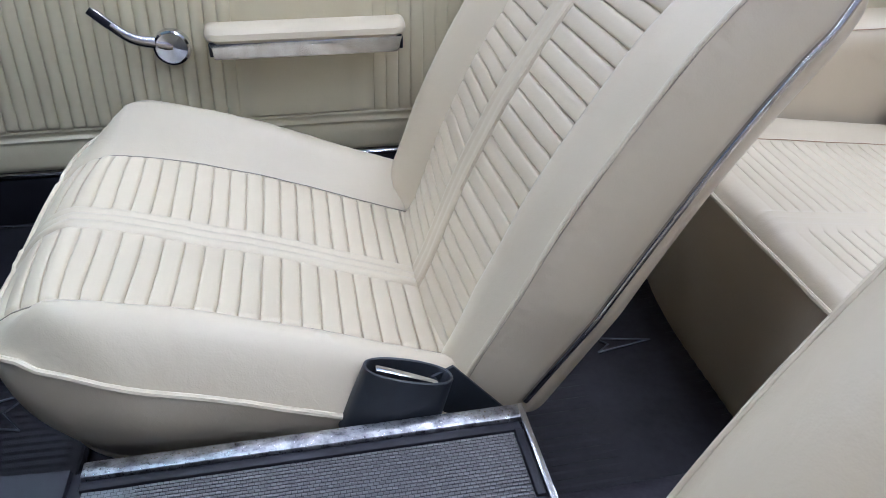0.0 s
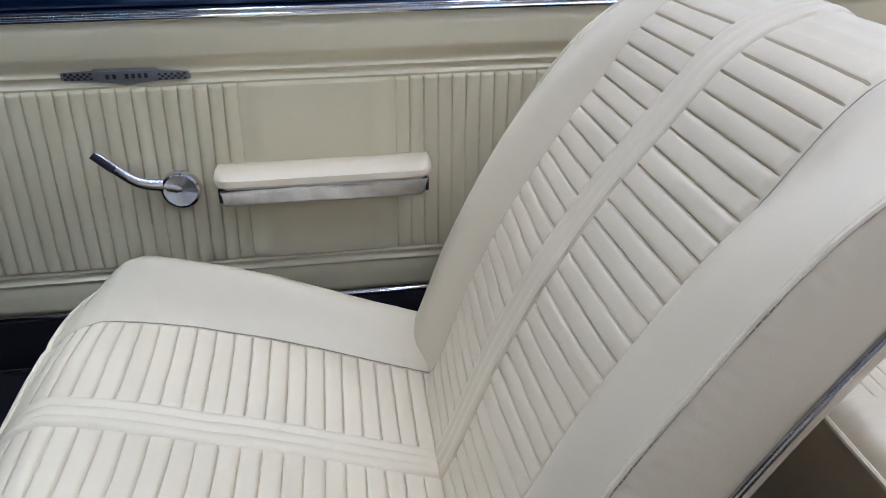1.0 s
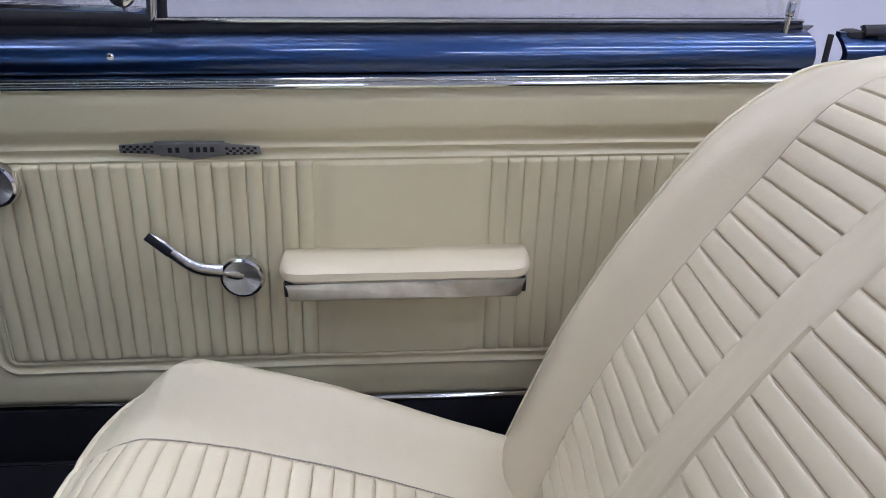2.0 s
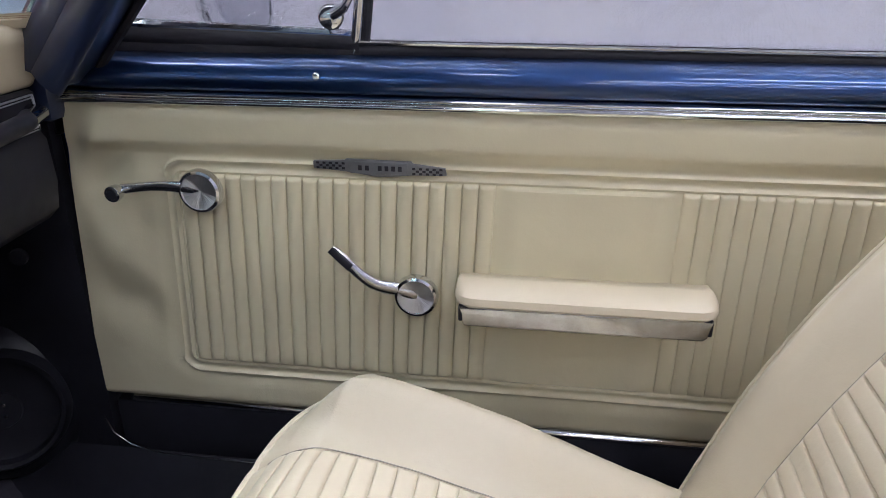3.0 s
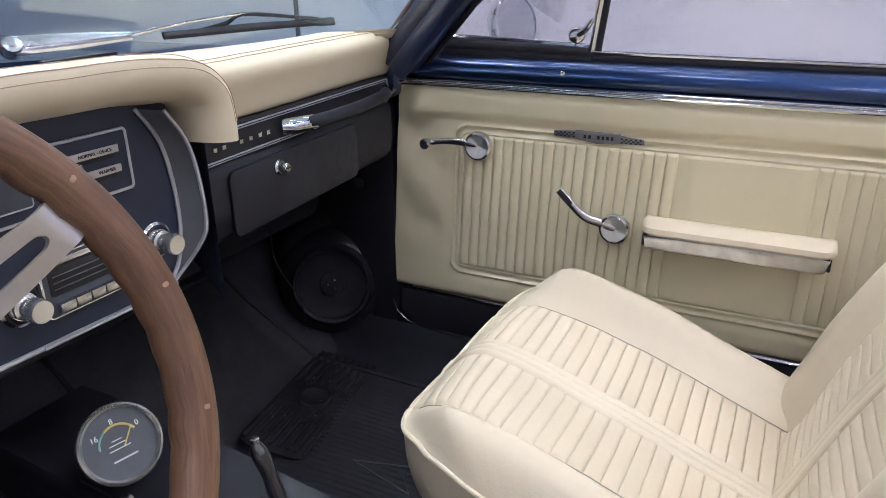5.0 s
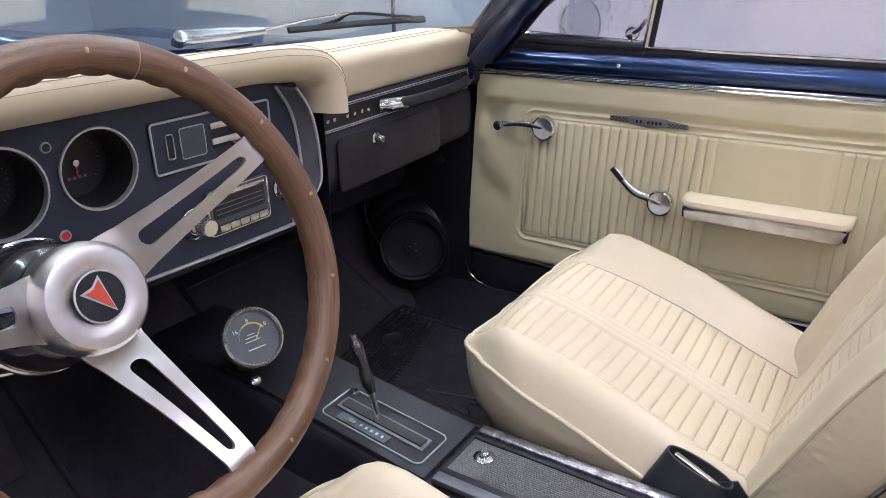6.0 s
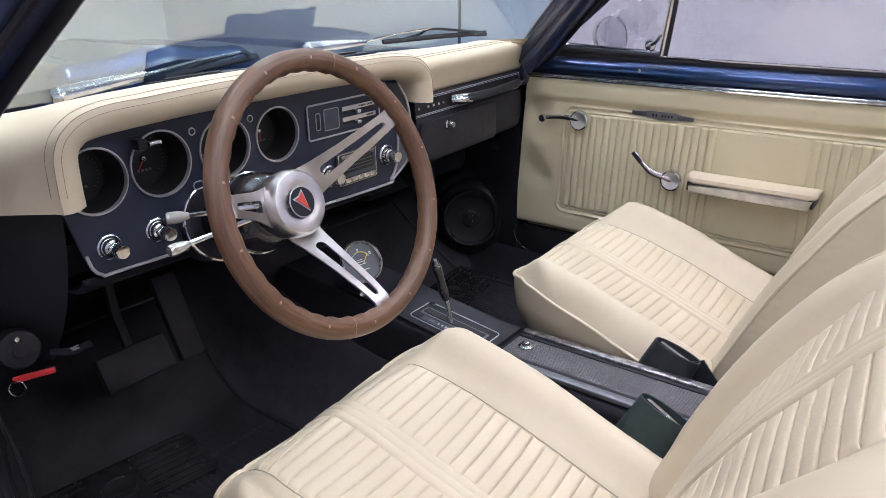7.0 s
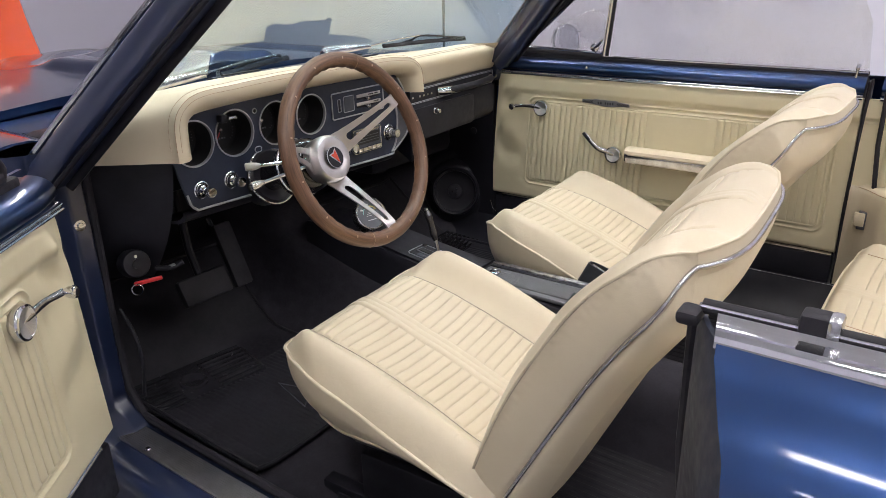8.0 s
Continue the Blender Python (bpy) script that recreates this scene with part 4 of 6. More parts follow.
def seat(at_y, at_x=0.0, lean=0.0, hem=0.450, tall=1.0):
    """A bucket seat with pleated cushion and back, piping and bright side trim."""
    st = thing("bucket_seat", (at_x, at_y, 0.25), "cream vinyl bucket seat with pleats, piping and chrome trim", "car seat", "front bucket seats")
    off = lambda p: (p[0] + at_x, p[1] + at_y, p[2])
    cl, sl = tall * math.cos(radians(lean)), tall * math.sin(radians(lean))
    tip = lambda p: (at_x + 0.12 + (p[0] - 0.12) * cl - (p[2] - 0.48) * sl, p[1] + at_y, 0.48 + (p[2] - 0.48) * cl + (p[0] - 0.12) * sl)
    us = sorted(set([0, 0.004, 0.01, 0.018, 0.028] + [round((0.020 + 0.0208 * (k + d)) / 0.510, 6) for k in range(24) for d in (0, 0.06, 0.13, 0.22, 0.35, 0.5, 0.65, 0.78, 0.87, 0.94)] + [0.985, 1.0]))
    us = [u for u in us if u <= 1]
    ys = sorted(set([round(s * v, 5) for s in (1, -1) for v in [0, 0.004, 0.007, 0.011, 0.015, 0.018, 0.0195, 0.022, 0.025, 0.029, 0.04, 0.06, 0.085, 0.11, 0.130, 0.143, 0.149, 0.152, 0.155, 0.157, 0.158, 0.1595, 0.162, 0.166, 0.172, 0.180, 0.188, 0.197, 0.207, 0.219, 0.231, 0.242, 0.251, 0.258, 0.263, HALF]]))
    cu = part("cushion", sheet(lambda u, y: off(cushion_point(u, y)), us, ys), VINYL, st)
    # stitched seams along the pleated insert
    for s in (1, -1):
        pts = [cushion_point(u, s * SEAM) for u in lin(0.03, 0.97, 60)]
        part("seam_thread", tube([off((x, y, z + 0.0012)) for x, y, z in pts], 0.0008, 5), GREYTHREAD, cu, "grey seam stitching")
    # piping round the top edge
    edge = [cushion_point(u, -HALF) for u in lin(0.99, 0.0, 80)] + [cushion_point(0, y) for y in lin(-HALF, HALF, 60)[1:-1]] + [cushion_point(u, HALF) for u in lin(0.0, 0.99, 80)]
    part("piping", tube([off((x, y, z + 0.0008)) for x, y, z in edge], 0.0034, 8), PIPING, cu, "pale cream piping")
    # boxing below the piping, drawn in towards the base
    n = len(edge)
    def boxing(i, v):
        x, y, z = edge[int(i)]
        zb = hem
        pull = 0.046 * v - 0.014 * math.sin(math.pi * v)
        nx = x + (0.0 if x > 0.0 else (-0.13 - x) / 0.25 * pull * 0.8)
        ny = y - (y / HALF) * pull * (1.0 if abs(y) > 0.2 else 0.9)
        return off((nx, ny, z + (zb - z) * v + 0.0012 * noise.noise(Vector((x * 20, y * 20, v * 4)))))
    part("boxing", sheet(boxing, list(range(n)), lin(0, 1, 12)), VINYL, cu, "smooth cream side panel")
    part("lower_bead", tube([boxing(i, 1.0) for i in range(n)], 0.004, 6), PIPING, cu, "cream lower bead")
    # base and runners
    part("base_frame", sheet(lambda i, v: [c + d for c, d in zip(boxing(int(i), 1.0), (0.02 * v * (1 if edge[int(i)][0] < -0.2 else 0), -0.02 * v * (edge[int(i)][1] / HALF), -0.03 * v))], list(range(n)), lin(0, 1, 3)), BLACK, st, "black seat base frame")
    for s in (1, -1):
        part("seat_rail", rbox((at_x - 0.30, at_y + s * 0.17 - 0.016, 0.268), (at_x + 0.12, at_y + s * 0.17 + 0.016, 0.30), 0.004), BLACK, st, "black metal seat rail")
        part("rail_foot", rbox((at_x - 0.26, at_y + s * 0.17 - 0.02, 0.257), (at_x - 0.20, at_y + s * 0.17 + 0.02, 0.285), 0.004), BLACK, st)
        part("seat_riser", rbox((at_x - 0.20, at_y + s * 0.17 - 0.012, 0.29), (at_x + 0.08, at_y + s * 0.17 + 0.012, 0.40), 0.004), BLACK, st, "black metal riser")
    # backrest
    NS = 520
    F = curve([(x, 0, z) for x, z in BF], NS)
    S = curve([(x, 0, z) for x, z in BS], NS)
    B = curve([(x, 0, z) for x, z in BB], NS)
    PITCH = 0.0205 / sum((b - a).length for a, b in zip(F, F[1:]))  # from pleat to pleat
    def width(s):
        return interp(s, BW)
    def back_point(k, a):
        """k along the height, a across from -1 to 1."""
        b = abs(a)
        s = sp = k / (NS - 1)
        i = min(NS - 2, int(s * (NS - 1)))
        f, e = (c[i].lerp(c[i + 1], s * (NS - 1) - i) for c in (F, S))
        t = F[min(NS - 1, i + 1)] - F[max(0, i - 1)]
        nrm = Vector((-t.z, 0, t.x)).normalized()
        w = width(s)
        r = ease((b - 0.72) / 0.28) ** 1.35
        p = f.lerp(e, r)
        sw = 0.65  # where the pleated insert ends
        # the insert is slightly crowned and lies below the side bolsters
        low = 1 - ease((s - 0.60) / 0.30)
        sunk = -0.010 * (b / sw) ** 2 if b < sw else -0.010 + 0.030 * ease((b - sw) / 0.14) - 0.020 * ease((b - 0.84) / 0.16)
        lift = sunk * (0.15 + 0.85 * low) * ease(s / 0.08)
        ay = b * w
        if 0.022 < ay and b < sw - 0.01 and sp < 0.965:
            q = (sp - 0.02) / PITCH
            lift += tuck(q) * ease((ay - 0.022) / 0.006) * ease((sw - b) / 0.03) * ease((0.965 - sp) / 0.02)
        elif ay <= 0.022:
            lift += (0.002 + 0.0022 * abs(math.cos(ay / 0.022 * math.pi * 1.5)) ** 0.7) * (1 - ease((s - 0.95) / 0.04))
        if abs(b - sw) < 0.025 and s < 0.95:
            lift -= 0.003 * (1 - abs(b - sw) / 0.025)
        lift += 0.0015 * noise.noise(Vector((a * 3.5, s * 9, 5.0))) + 0.0004 * noise.noise(Vector((a * 16, s * 40, 6.0)))
        return tip((p.x + nrm.x * lift + shoulder(s, a), a * w, p.z + nrm.z * lift))
    al = sorted(set([round(s * v, 4) for s in (1, -1) for v in [0, 0.02, 0.035, 0.05, 0.065, 0.08, 0.086, 0.092, 0.10, 0.108, 0.116, 0.13, 0.15, 0.19, 0.24, 0.29, 0.34, 0.4, 0.45, 0.5, 0.54, 0.57, 0.595, 0.61, 0.62, 0.63, 0.64, 0.65, 0.66, 0.675, 0.69, 0.71, 0.73, 0.76, 0.80, 0.84, 0.88, 0.92, 0.95, 0.975, 1.0]]))
    rows = sorted(v for v in set([round(v, 3) for v in lin(0, NS - 1, 110)] + [round((0.02 + PITCH * (j + d)) * (NS - 1), 3) for j in range(28) for d in (-0.12, -0.07, -0.035, 0, 0.035, 0.07, 0.12, 0.3, 0.5, 0.7)]) if v <= NS - 1)
    bk = part("backrest", sheet(back_point, rows, al), VINYL, st)
    for s in (1, -1):
        part("seam_thread", tube([back_point(k, s * 0.65) for k in range(6, int(NS * 0.93), 6)], 0.0009, 5), GREYTHREAD, bk, "grey seam stitching")
    side = [back_point(k, -1) for k in range(0, NS, 6)] + [back_point(NS - 1, a) for a in lin(-1, 1, 20)[1:-1]] + [back_point(k, 1) for k in range(NS - 1, -1, -6)]
    part("piping", tube(side, 0.0024, 8), PIPING, bk, "pale cream piping")
    bright = {}
    for s in (1, -1):
        def flank(k, v, s=s):
            vc = 0.57 + 0.09 * math.sin(math.pi * min(1.0, int(k) / (NS - 1) / 0.97))
            p = S[int(k)].lerp(B[int(k)], v)
            w = width(int(k) / (NS - 1))
            thick = (B[int(k)] - S[int(k)]).length
            groove = -0.004 * math.exp(-((v - vc) / 0.05) ** 2) * ease(thick / 0.04) * (1 - ease((int(k) / (NS - 1) - 0.90) / 0.10))
            puff = min(0.012, thick * 0.12) * math.sin(math.pi * v) * (1 - ease((int(k) / (NS - 1) - 0.90) / 0.10))
            wr = 0.0022 * noise.noise(Vector((p.x * 90 - p.z * 40, p.z * 110 + p.x * 40, 2.0 + s))) * (1 - ease(v / 0.3)) * ease(v / 0.05)
            turn = 0.024 * max(0.0, (v - 0.70) / 0.30) ** 2 * (1 - ease((int(k) / (NS - 1) - 0.80) / 0.18))
            return tip((p.x + shoulder(int(k) / (NS - 1), 1.0), s * (w + puff + groove + wr - turn), p.z))
        part("side_panel", sheet(flank, list(range(0, NS, 3)), [0, 0.02, 0.045, 0.07, 0.10, 0.14, 0.18, 0.22, 0.27, 0.32, 0.38, 0.44, 0.49, 0.52, 0.545, 0.57, 0.595, 0.62, 0.645, 0.67, 0.70, 0.74, 0.80, 0.86, 0.92, 0.96, 1.0]), VINYL, bk, "smooth cream side panel")
        stitches = bmesh.new()
        for k in range(16, int(NS * 0.80), 5):
            a, b = Vector(flank(k, 0.022)), Vector(flank(k + 4, 0.022))
            me = bpy.data.meshes.new("t")
            bit = tube([a + Vector((0, s * 0.0004, 0)), b + Vector((0, s * 0.0004, 0))], 0.0005, 4)
            bit.to_mesh(me)
            bit.free()
            stitches.from_mesh(me)
        part("stitching", stitches, GREYTHREAD, bk, "grey stitches beside the piping")
        bright[s] = [tuple(c + d for c, d in zip(flank(k, 0.57 + 0.09 * math.sin(math.pi * min(1.0, k / (NS - 1) / 0.97))), (0, s * 0.0025, 0))) for k in list(range(18, NS - 1, 6)) + [NS - 1]]
    def shell(k, a):
        p = B[int(k)]
        w = width(int(k) / (NS - 1))
        s = int(k) / (NS - 1)
        w -= 0.024 * (1 - ease((s - 0.80) / 0.18))
        return tip((p.x + 0.018 * (1 - a * a) ** 0.5 * min(1, (1 - s) * 6) + shoulder(s, a), a * w, p.z - 0.004 * (1 - a * a) * (1 - s)))
    part("rear_shell", sheet(shell, list(range(0, NS - 1, 8)) + [NS - 1], lin(-1, 1, 24)), VINYL, bk, "cream vinyl seat-back cover")
    def rear_lip(v, a):
        p, q = S[NS - 1], B[NS - 1]
        return tip((p.x + (q.x - p.x) * v + shoulder(1.0, a) + 0.003 * math.sin(math.pi * v) * (1 - a ** 8), a * width(1.0), p.z + (q.z - p.z) * v))
    part("rear_lip", sheet(rear_lip, lin(0, 1, 8), lin(-1, 1, 40)), VINYL, bk, "rolled upper edge")
    wrap = bright[-1] + [tuple(Vector(rear_lip(0.57, a)) + Vector((0.003, 0, 0))) for a in lin(-0.97, 0.97, 36)] + bright[1][::-1]
    part("chrome_trim", tube(wrap, 0.0036, 10), WORNCHROME, bk, "bright chrome trim round the backrest")
    part("bottom_edge", sheet(lambda u, a: tuple(Vector(back_point(0, a)).lerp(Vector(shell(0, a)), u) + Vector((0, 0, -0.012 * math.sin(math.pi * u)))), lin(0, 1, 8), lin(-1, 1, 20)), VINYL, bk)
    for s in (1, -1):
        part("hinge", rbox((at_x + 0.09, at_y + s * 0.200 - 0.01, 0.38), (at_x + 0.165, at_y + s * 0.200 + 0.01, 0.48), 0.01), BLACK, st, "black seat hinge bracket")
    return st


# ---- dashboard ----
PX = -0.585  # the gauge panel's face
ARCH = [(-0.607, 0.917), (-0.607, 0.955), (-0.603, 0.995), (-0.585, 1.022), (-0.545, 1.040), (-0.45, 1.046), (-0.30, 1.049), (-0.15, 1.049), (0.0, 1.047), (0.07, 1.043), (0.118, 1.032), (0.149, 1.005), (0.157, 0.972), (0.157, 0.944)]


def glass_x(y):
    return -0.920 + 0.27 * (abs(y) / 0.75) ** 3.2


def dashboard():
    da = thing("dashboard", (-0.7, 0, 0.75), "navy and black car dashboard with a cream padded top", "dashboard")
    n = 90
    A = curve([(0, y, z) for y, z in ARCH], n)
    def inward(i):
        t = A[min(n - 1, i + 1)] - A[max(0, i - 1)]
        return Vector((0, t.z, -t.y)).normalized()
    def hood_pt(i, s):
        i = int(i)
        a, q = A[i], inward(i)
        u = i / (n - 1)
        side_l, side_r = 1 - ease((u - 0.05) / 0.16), ease((u - 0.84) / 0.12)
        top = (glass_x(a.y) + 0.01, a.y, 1.000)
        left = (-0.70, -0.745, a.z + 0.002)
        right = (-0.70, 0.155, a.z)
        end = Vector([t * (1 - side_l - side_r) + l * side_l + r * side_r for t, l, r in zip(top, left, right)])
        q = q * (1 - 0.20 * side_r)
        sec = [Vector((PX - 0.004, a.y, a.z)) + q * 0.050, Vector((-0.562, a.y, a.z)) + q * 0.044, Vector((-0.541, a.y, a.z)) + q * 0.036, Vector((-0.529, a.y, a.z)) + q * 0.022,
               Vector((-0.527, a.y, a.z)) + q * 0.009, Vector((-0.531, a.y, a.z)) + q * 0.001, Vector((-0.545, a.y, a.z)) - q * 0.003]
        if s < 7:
            p = sec[int(s)]
        else:
            w = (s - 6) / 10
            p = sec[6].lerp(end, w)
            p.z += 0.004 * math.sin(math.pi * w) * (1 - side_l - side_r)
        k = 0.0008 * noise.noise(Vector((p.x * 20, p.y * 20, p.z * 20)))
        return (p.x, p.y, p.z + k)
    pad = part("driver_pad", sheet(hood_pt, list(range(n)), list(range(17))), PADVINYL, da, "cream stitched leather instrument hood")
    for s in (4.0, 5.0, 6.0):
        part("stitching", tube([Vector(hood_pt(i, s)) + (inward(i) * -0.0006) for i in range(2, n - 2)], 0.0004 if s != 5 else 0.0006, 5), THREAD, pad, "brown double stitching")
    bm = bmesh.new()
    bm.faces.new([bm.verts.new(hood_pt(0, s)) for s in range(17)])
    part("left_end", bm, PADVINYL, pad)
    bm = bmesh.new()
    bm.faces.new([bm.verts.new(hood_pt(n - 1, s)) for s in range(17)])
    part("right_end", bm, PADVINYL, pad)
    # passenger pad
    sec = curve([(-0.665, 0, 0.930), (-0.652, 0, 0.930), (-0.645, 0, 0.936), (-0.634, 0, 0.962), (-0.623, 0, 0.990), (-0.628, 0, 1.004), (-0.645, 0, 1.012), (-0.695, 0, 1.017)], 26)
    def ppad(i, y):
        i = int(i)
        e = (1 - (1 - min(1.0, (0.768 - y) / 0.024)) ** 2) ** 0.5
        back = -0.035 * (y - 0.15) / 0.57
        if i < 26:
            p = sec[i]
            x, z = p.x + back, p.z
        else:
            w = (i - 25) / 8
            x = (sec[25].x + back) * (1 - w) + min(glass_x(y) + 0.01, sec[25].x + back - 0.008) * w
            z = sec[25].z * (1 - w) + 1.0 * w
        if i > 15:
            x = max(x, glass_x(y) + 0.014 + 0.03 * ease((y - 0.5) / 0.2) + 1.25 * max(0.0, z - 1.0))
        zc, xc = 0.965, -0.70
        return (xc + (x - xc) * (0.80 + 0.20 * e), y, zc + (z - zc) * (0.55 + 0.45 * e) + 0.0008 * noise.noise(Vector((x * 20, y * 20, z * 20))))
    ys = lin(0.12, 0.70, 24) + [0.715, 0.730, 0.742, 0.750, 0.757, 0.762, 0.7655, 0.7674, 0.768]
    pp = part("passenger_pad", sheet(ppad, list(range(34)), ys), PADVINYL, da, "cream stitched leather dash pad")
    for i in (17, 19):
        part("stitching", tube([Vector(ppad(i, y)) + Vector((0.0004, 0, 0.0006)) for y in ys[2:-3]], 0.0005, 5), THREAD, pp, "brown double stitching")
    # stepped dark panel let into the pad below the glass
    def vent_panel(y0, y1, x1):
        top_z = lambda x, y: 1.0035 + (0.0155 if y < 0.16 else 0.010) * ease((x + 0.93) / 0.15)
        return sheet(lambda x, y: (max(x, glass_x(y) + 0.004), y, top_z(x, y)), lin(-0.935, x1, 12), lin(y0, y1, 24), (0, 0, -0.012))
    bm = bmesh.new()
    for y0, y1, x1 in ((-0.245, -0.068, -0.838), (-0.068, 0.165, -0.797), (0.165, 0.330, -0.838)):
        bm.from_mesh(vent_panel(y0, y1, x1))
    bmesh.ops.remove_doubles(bm, verts=bm.verts[:], dist=0.0001)
    dv = part("defroster_panel", bm, NAVY, da, "stepped dark navy defroster panel", smooth=False)
    for y0, y1 in ((-0.215, -0.09), (0.185, 0.305)):
        part("defroster_slot", rbox((-0.893, y0, 1.006), (-0.880, y1, 1.0105), 0.001), DIALBLACK, dv, "black defroster slot")
    # gauge panel with round openings
    gauges = [(-0.532, 0.934, 0.0465), (-0.430, 0.937, 0.0490), (-0.316, 0.938, 0.0475), (-0.208, 0.939, 0.0460)]
    outline = [(-0.585, 1.01), (-0.585, 0.905), (-0.563, 0.815), (-0.553, 0.802), (-0.540, 0.797), (0.055, 0.783), (0.075, 0.790), (0.094, 0.815), (0.108, 0.87), (0.108, 1.01)]
    panel = part("gauge_panel", prism(outline, -0.006, FACE_REAR((PX, 0, 0)), holes=[circle(y, z, r) for y, z, r in gauges]), NAVY, da, "dark navy gauge panel", smooth=False)
    for gi, (y, z, r) in enumerate(gauges):
        m = FACE_REAR((PX, y, z))
        gp = part("gauge", lathe([(r + 0.0015, 0.001), (r + 0.0008, 0.003), (r - 0.0012, 0.003), (r - 0.002, 0.0), (r - 0.002, -0.004)], m, 44), SILVER, panel, "silver-rimmed round gauge")
        part("cup", lathe([(r - 0.001, -0.004), (r - 0.006, -0.05), (0, -0.0505)], m, 40), DIALBLACK, gp, "deep black gauge cup")
        ticks = bmesh.new()
        for k in range(25):
            a = radians(-40 + 260 * k / 24)
            sub = rbox((-0.0004, r - 0.014 - (0.004 if k % 4 == 0 else 0.002), 0), (0.0004, r - 0.014, 0.0008), 0, m @ pose(0, 0, -0.0495) @ pose(0, 0, 0, 0, 0, math.degrees(a) - 90))
            me = bpy.data.meshes.new("t")
            sub.to_mesh(me)
            sub.free()
            ticks.from_mesh(me)
        part("dial_marks", ticks, GREY, gp, "faint dial marks", smooth=False)
        part("needle", tube([m @ Vector((0, 0, -0.047)), m @ Vector((-0.018 + 0.006 * gi, -0.018, -0.047))], 0.0009, 6), RED if gi in (1, 3) else GREY, gp, "thin needle")
        part("dial_hub", lathe([(0, 0.005), (0.004, 0.0045), (0.005, 0)], m @ pose(0, 0, -0.05), 14), WORNCHROME, gp)
        bars = bmesh.new()
        for k in range(4):
            sub = rbox((-0.012 + 0.0065 * k, -0.019, 0), (-0.008 + 0.0065 * k, -0.0155, 0.0006), 0, m @ pose(0, 0, -0.0495))
            me = bpy.data.meshes.new("t")
            sub.to_mesh(me)
            sub.free()
            bars.from_mesh(me)
        part("dial_text_bars", bars, GREY, gp, "small grey bars", smooth=False)
    trim = curve([(PX + 0.002, -0.566, 0.835), (PX + 0.002, -0.560, 0.812), (PX + 0.002, -0.545, 0.7995), (PX + 0.002, -0.52, 0.7985), (PX + 0.002, -0.25, 0.792), (PX + 0.002, 0.05, 0.785), (PX + 0.002, 0.073, 0.791), (PX + 0.002, 0.093, 0.815), (PX + 0.002, 0.102, 0.86), (PX + 0.002, 0.099, 0.915), (PX + 0.002, 0.089, 0.955), (PX + 0.002, 0.066, 0.990)], 90)
    part("panel_trim", tube(trim, 0.0026, 8), SILVER, panel, "silver edge line")
    bz = [Vector((PX, p.y, p.z)) for p in trim[50:]]
    def bezel(i, v):
        p = bz[int(i)]
        v *= 0.12 + 0.88 * ease((p.z - 0.785) / 0.07)
        return (PX + 0.001 + 0.026 * v, p.y + 0.002 + 0.013 * v, p.z - 0.002 * v)
    part("side_bezel", sheet(bezel, list(range(len(bz))), lin(0, 1, 5), (0, 0.004, -0.002)), GREY, panel, "grey side bezel")
    part("bezel_edge", tube([bezel(i, 1.0) for i in range(len(bz))], 0.0022, 6), SILVER, panel, "silver bezel edge")
    # small lamps on the panel
    for y, z, r in ((-0.372, 0.974, 0.0045), (-0.262, 0.975, 0.0045), (-0.262, 0.877, 0.005)):
        l = part("indicator", lathe([(r + 0.0018, 0), (r + 0.0012, 0.002), (r, 0.002), (r, 0.0005)], FACE_REAR((PX, y, z)), 16), SILVER, panel, "small silver-ringed indicator")
        part("lens", lathe([(r, 0.0006), (0, 0.0016)], FACE_REAR((PX, y, z)), 14), RED if z < 0.9 else DIALBLACK, l)
    part("switch_slot", tube([FACE_REAR((PX + 0.0015, -0.374, 0.8905)) @ Vector((x, y, 0)) for x, y in roundrect(-0.009, 0.009, -0.006, 0.006, 0.0058)], 0.0011, 6, closed=True), SILVER, panel, "silver-edged switch slot")
    cb = part("clip", rbox((PX, -0.472, 0.966), (PX + 0.020, -0.457, 0.982), 0.003), BLACK, panel, "small dark clip")
    part("clip_end", rbox((PX + 0.012, -0.456, 0.970), (PX + 0.022, -0.436, 0.977), 0.002), WORNCHROME, cb)
    # heater panel
    hm = FACE_REAR((PX + 0.001, -0.046, 0.944))
    hp = part("heater_panel", prism(roundrect(-0.094, 0.094, -0.031, 0.031, 0.003), 0.002, hm, 0.0005), NAVY, panel, "heater control panel with silver border")
    part("heater_border", tube([hm @ Vector((x, y, 0.002)) for x, y in roundrect(-0.094, 0.094, -0.031, 0.031, 0.004)], 0.0017, 6, closed=True), SILVER, hp, "silver border line")
    part("fan_slot", rbox((-0.074, -0.014, 0.002), (-0.066, 0.014, 0.0035), 0.001, hm), BLACK, hp, "black fan slot")
    part("fan_slot_edge", tube([hm @ Vector((x, y, 0.003)) for x, y in roundrect(-0.075, -0.065, -0.015, 0.015, 0.002)], 0.0009, 5, closed=True), SILVER, hp)
    lm = part("lever_plate", prism(roundrect(-0.055, -0.018, -0.019, 0.019, 0.003), 0.003, hm, 0.0006), DIALGREY, hp, "grey marked plate")
    part("plate_edge", tube([hm @ Vector((x, y, 0.003)) for x, y in roundrect(-0.055, -0.018, -0.019, 0.019, 0.003)], 0.0009, 5, closed=True), SILVER, lm)
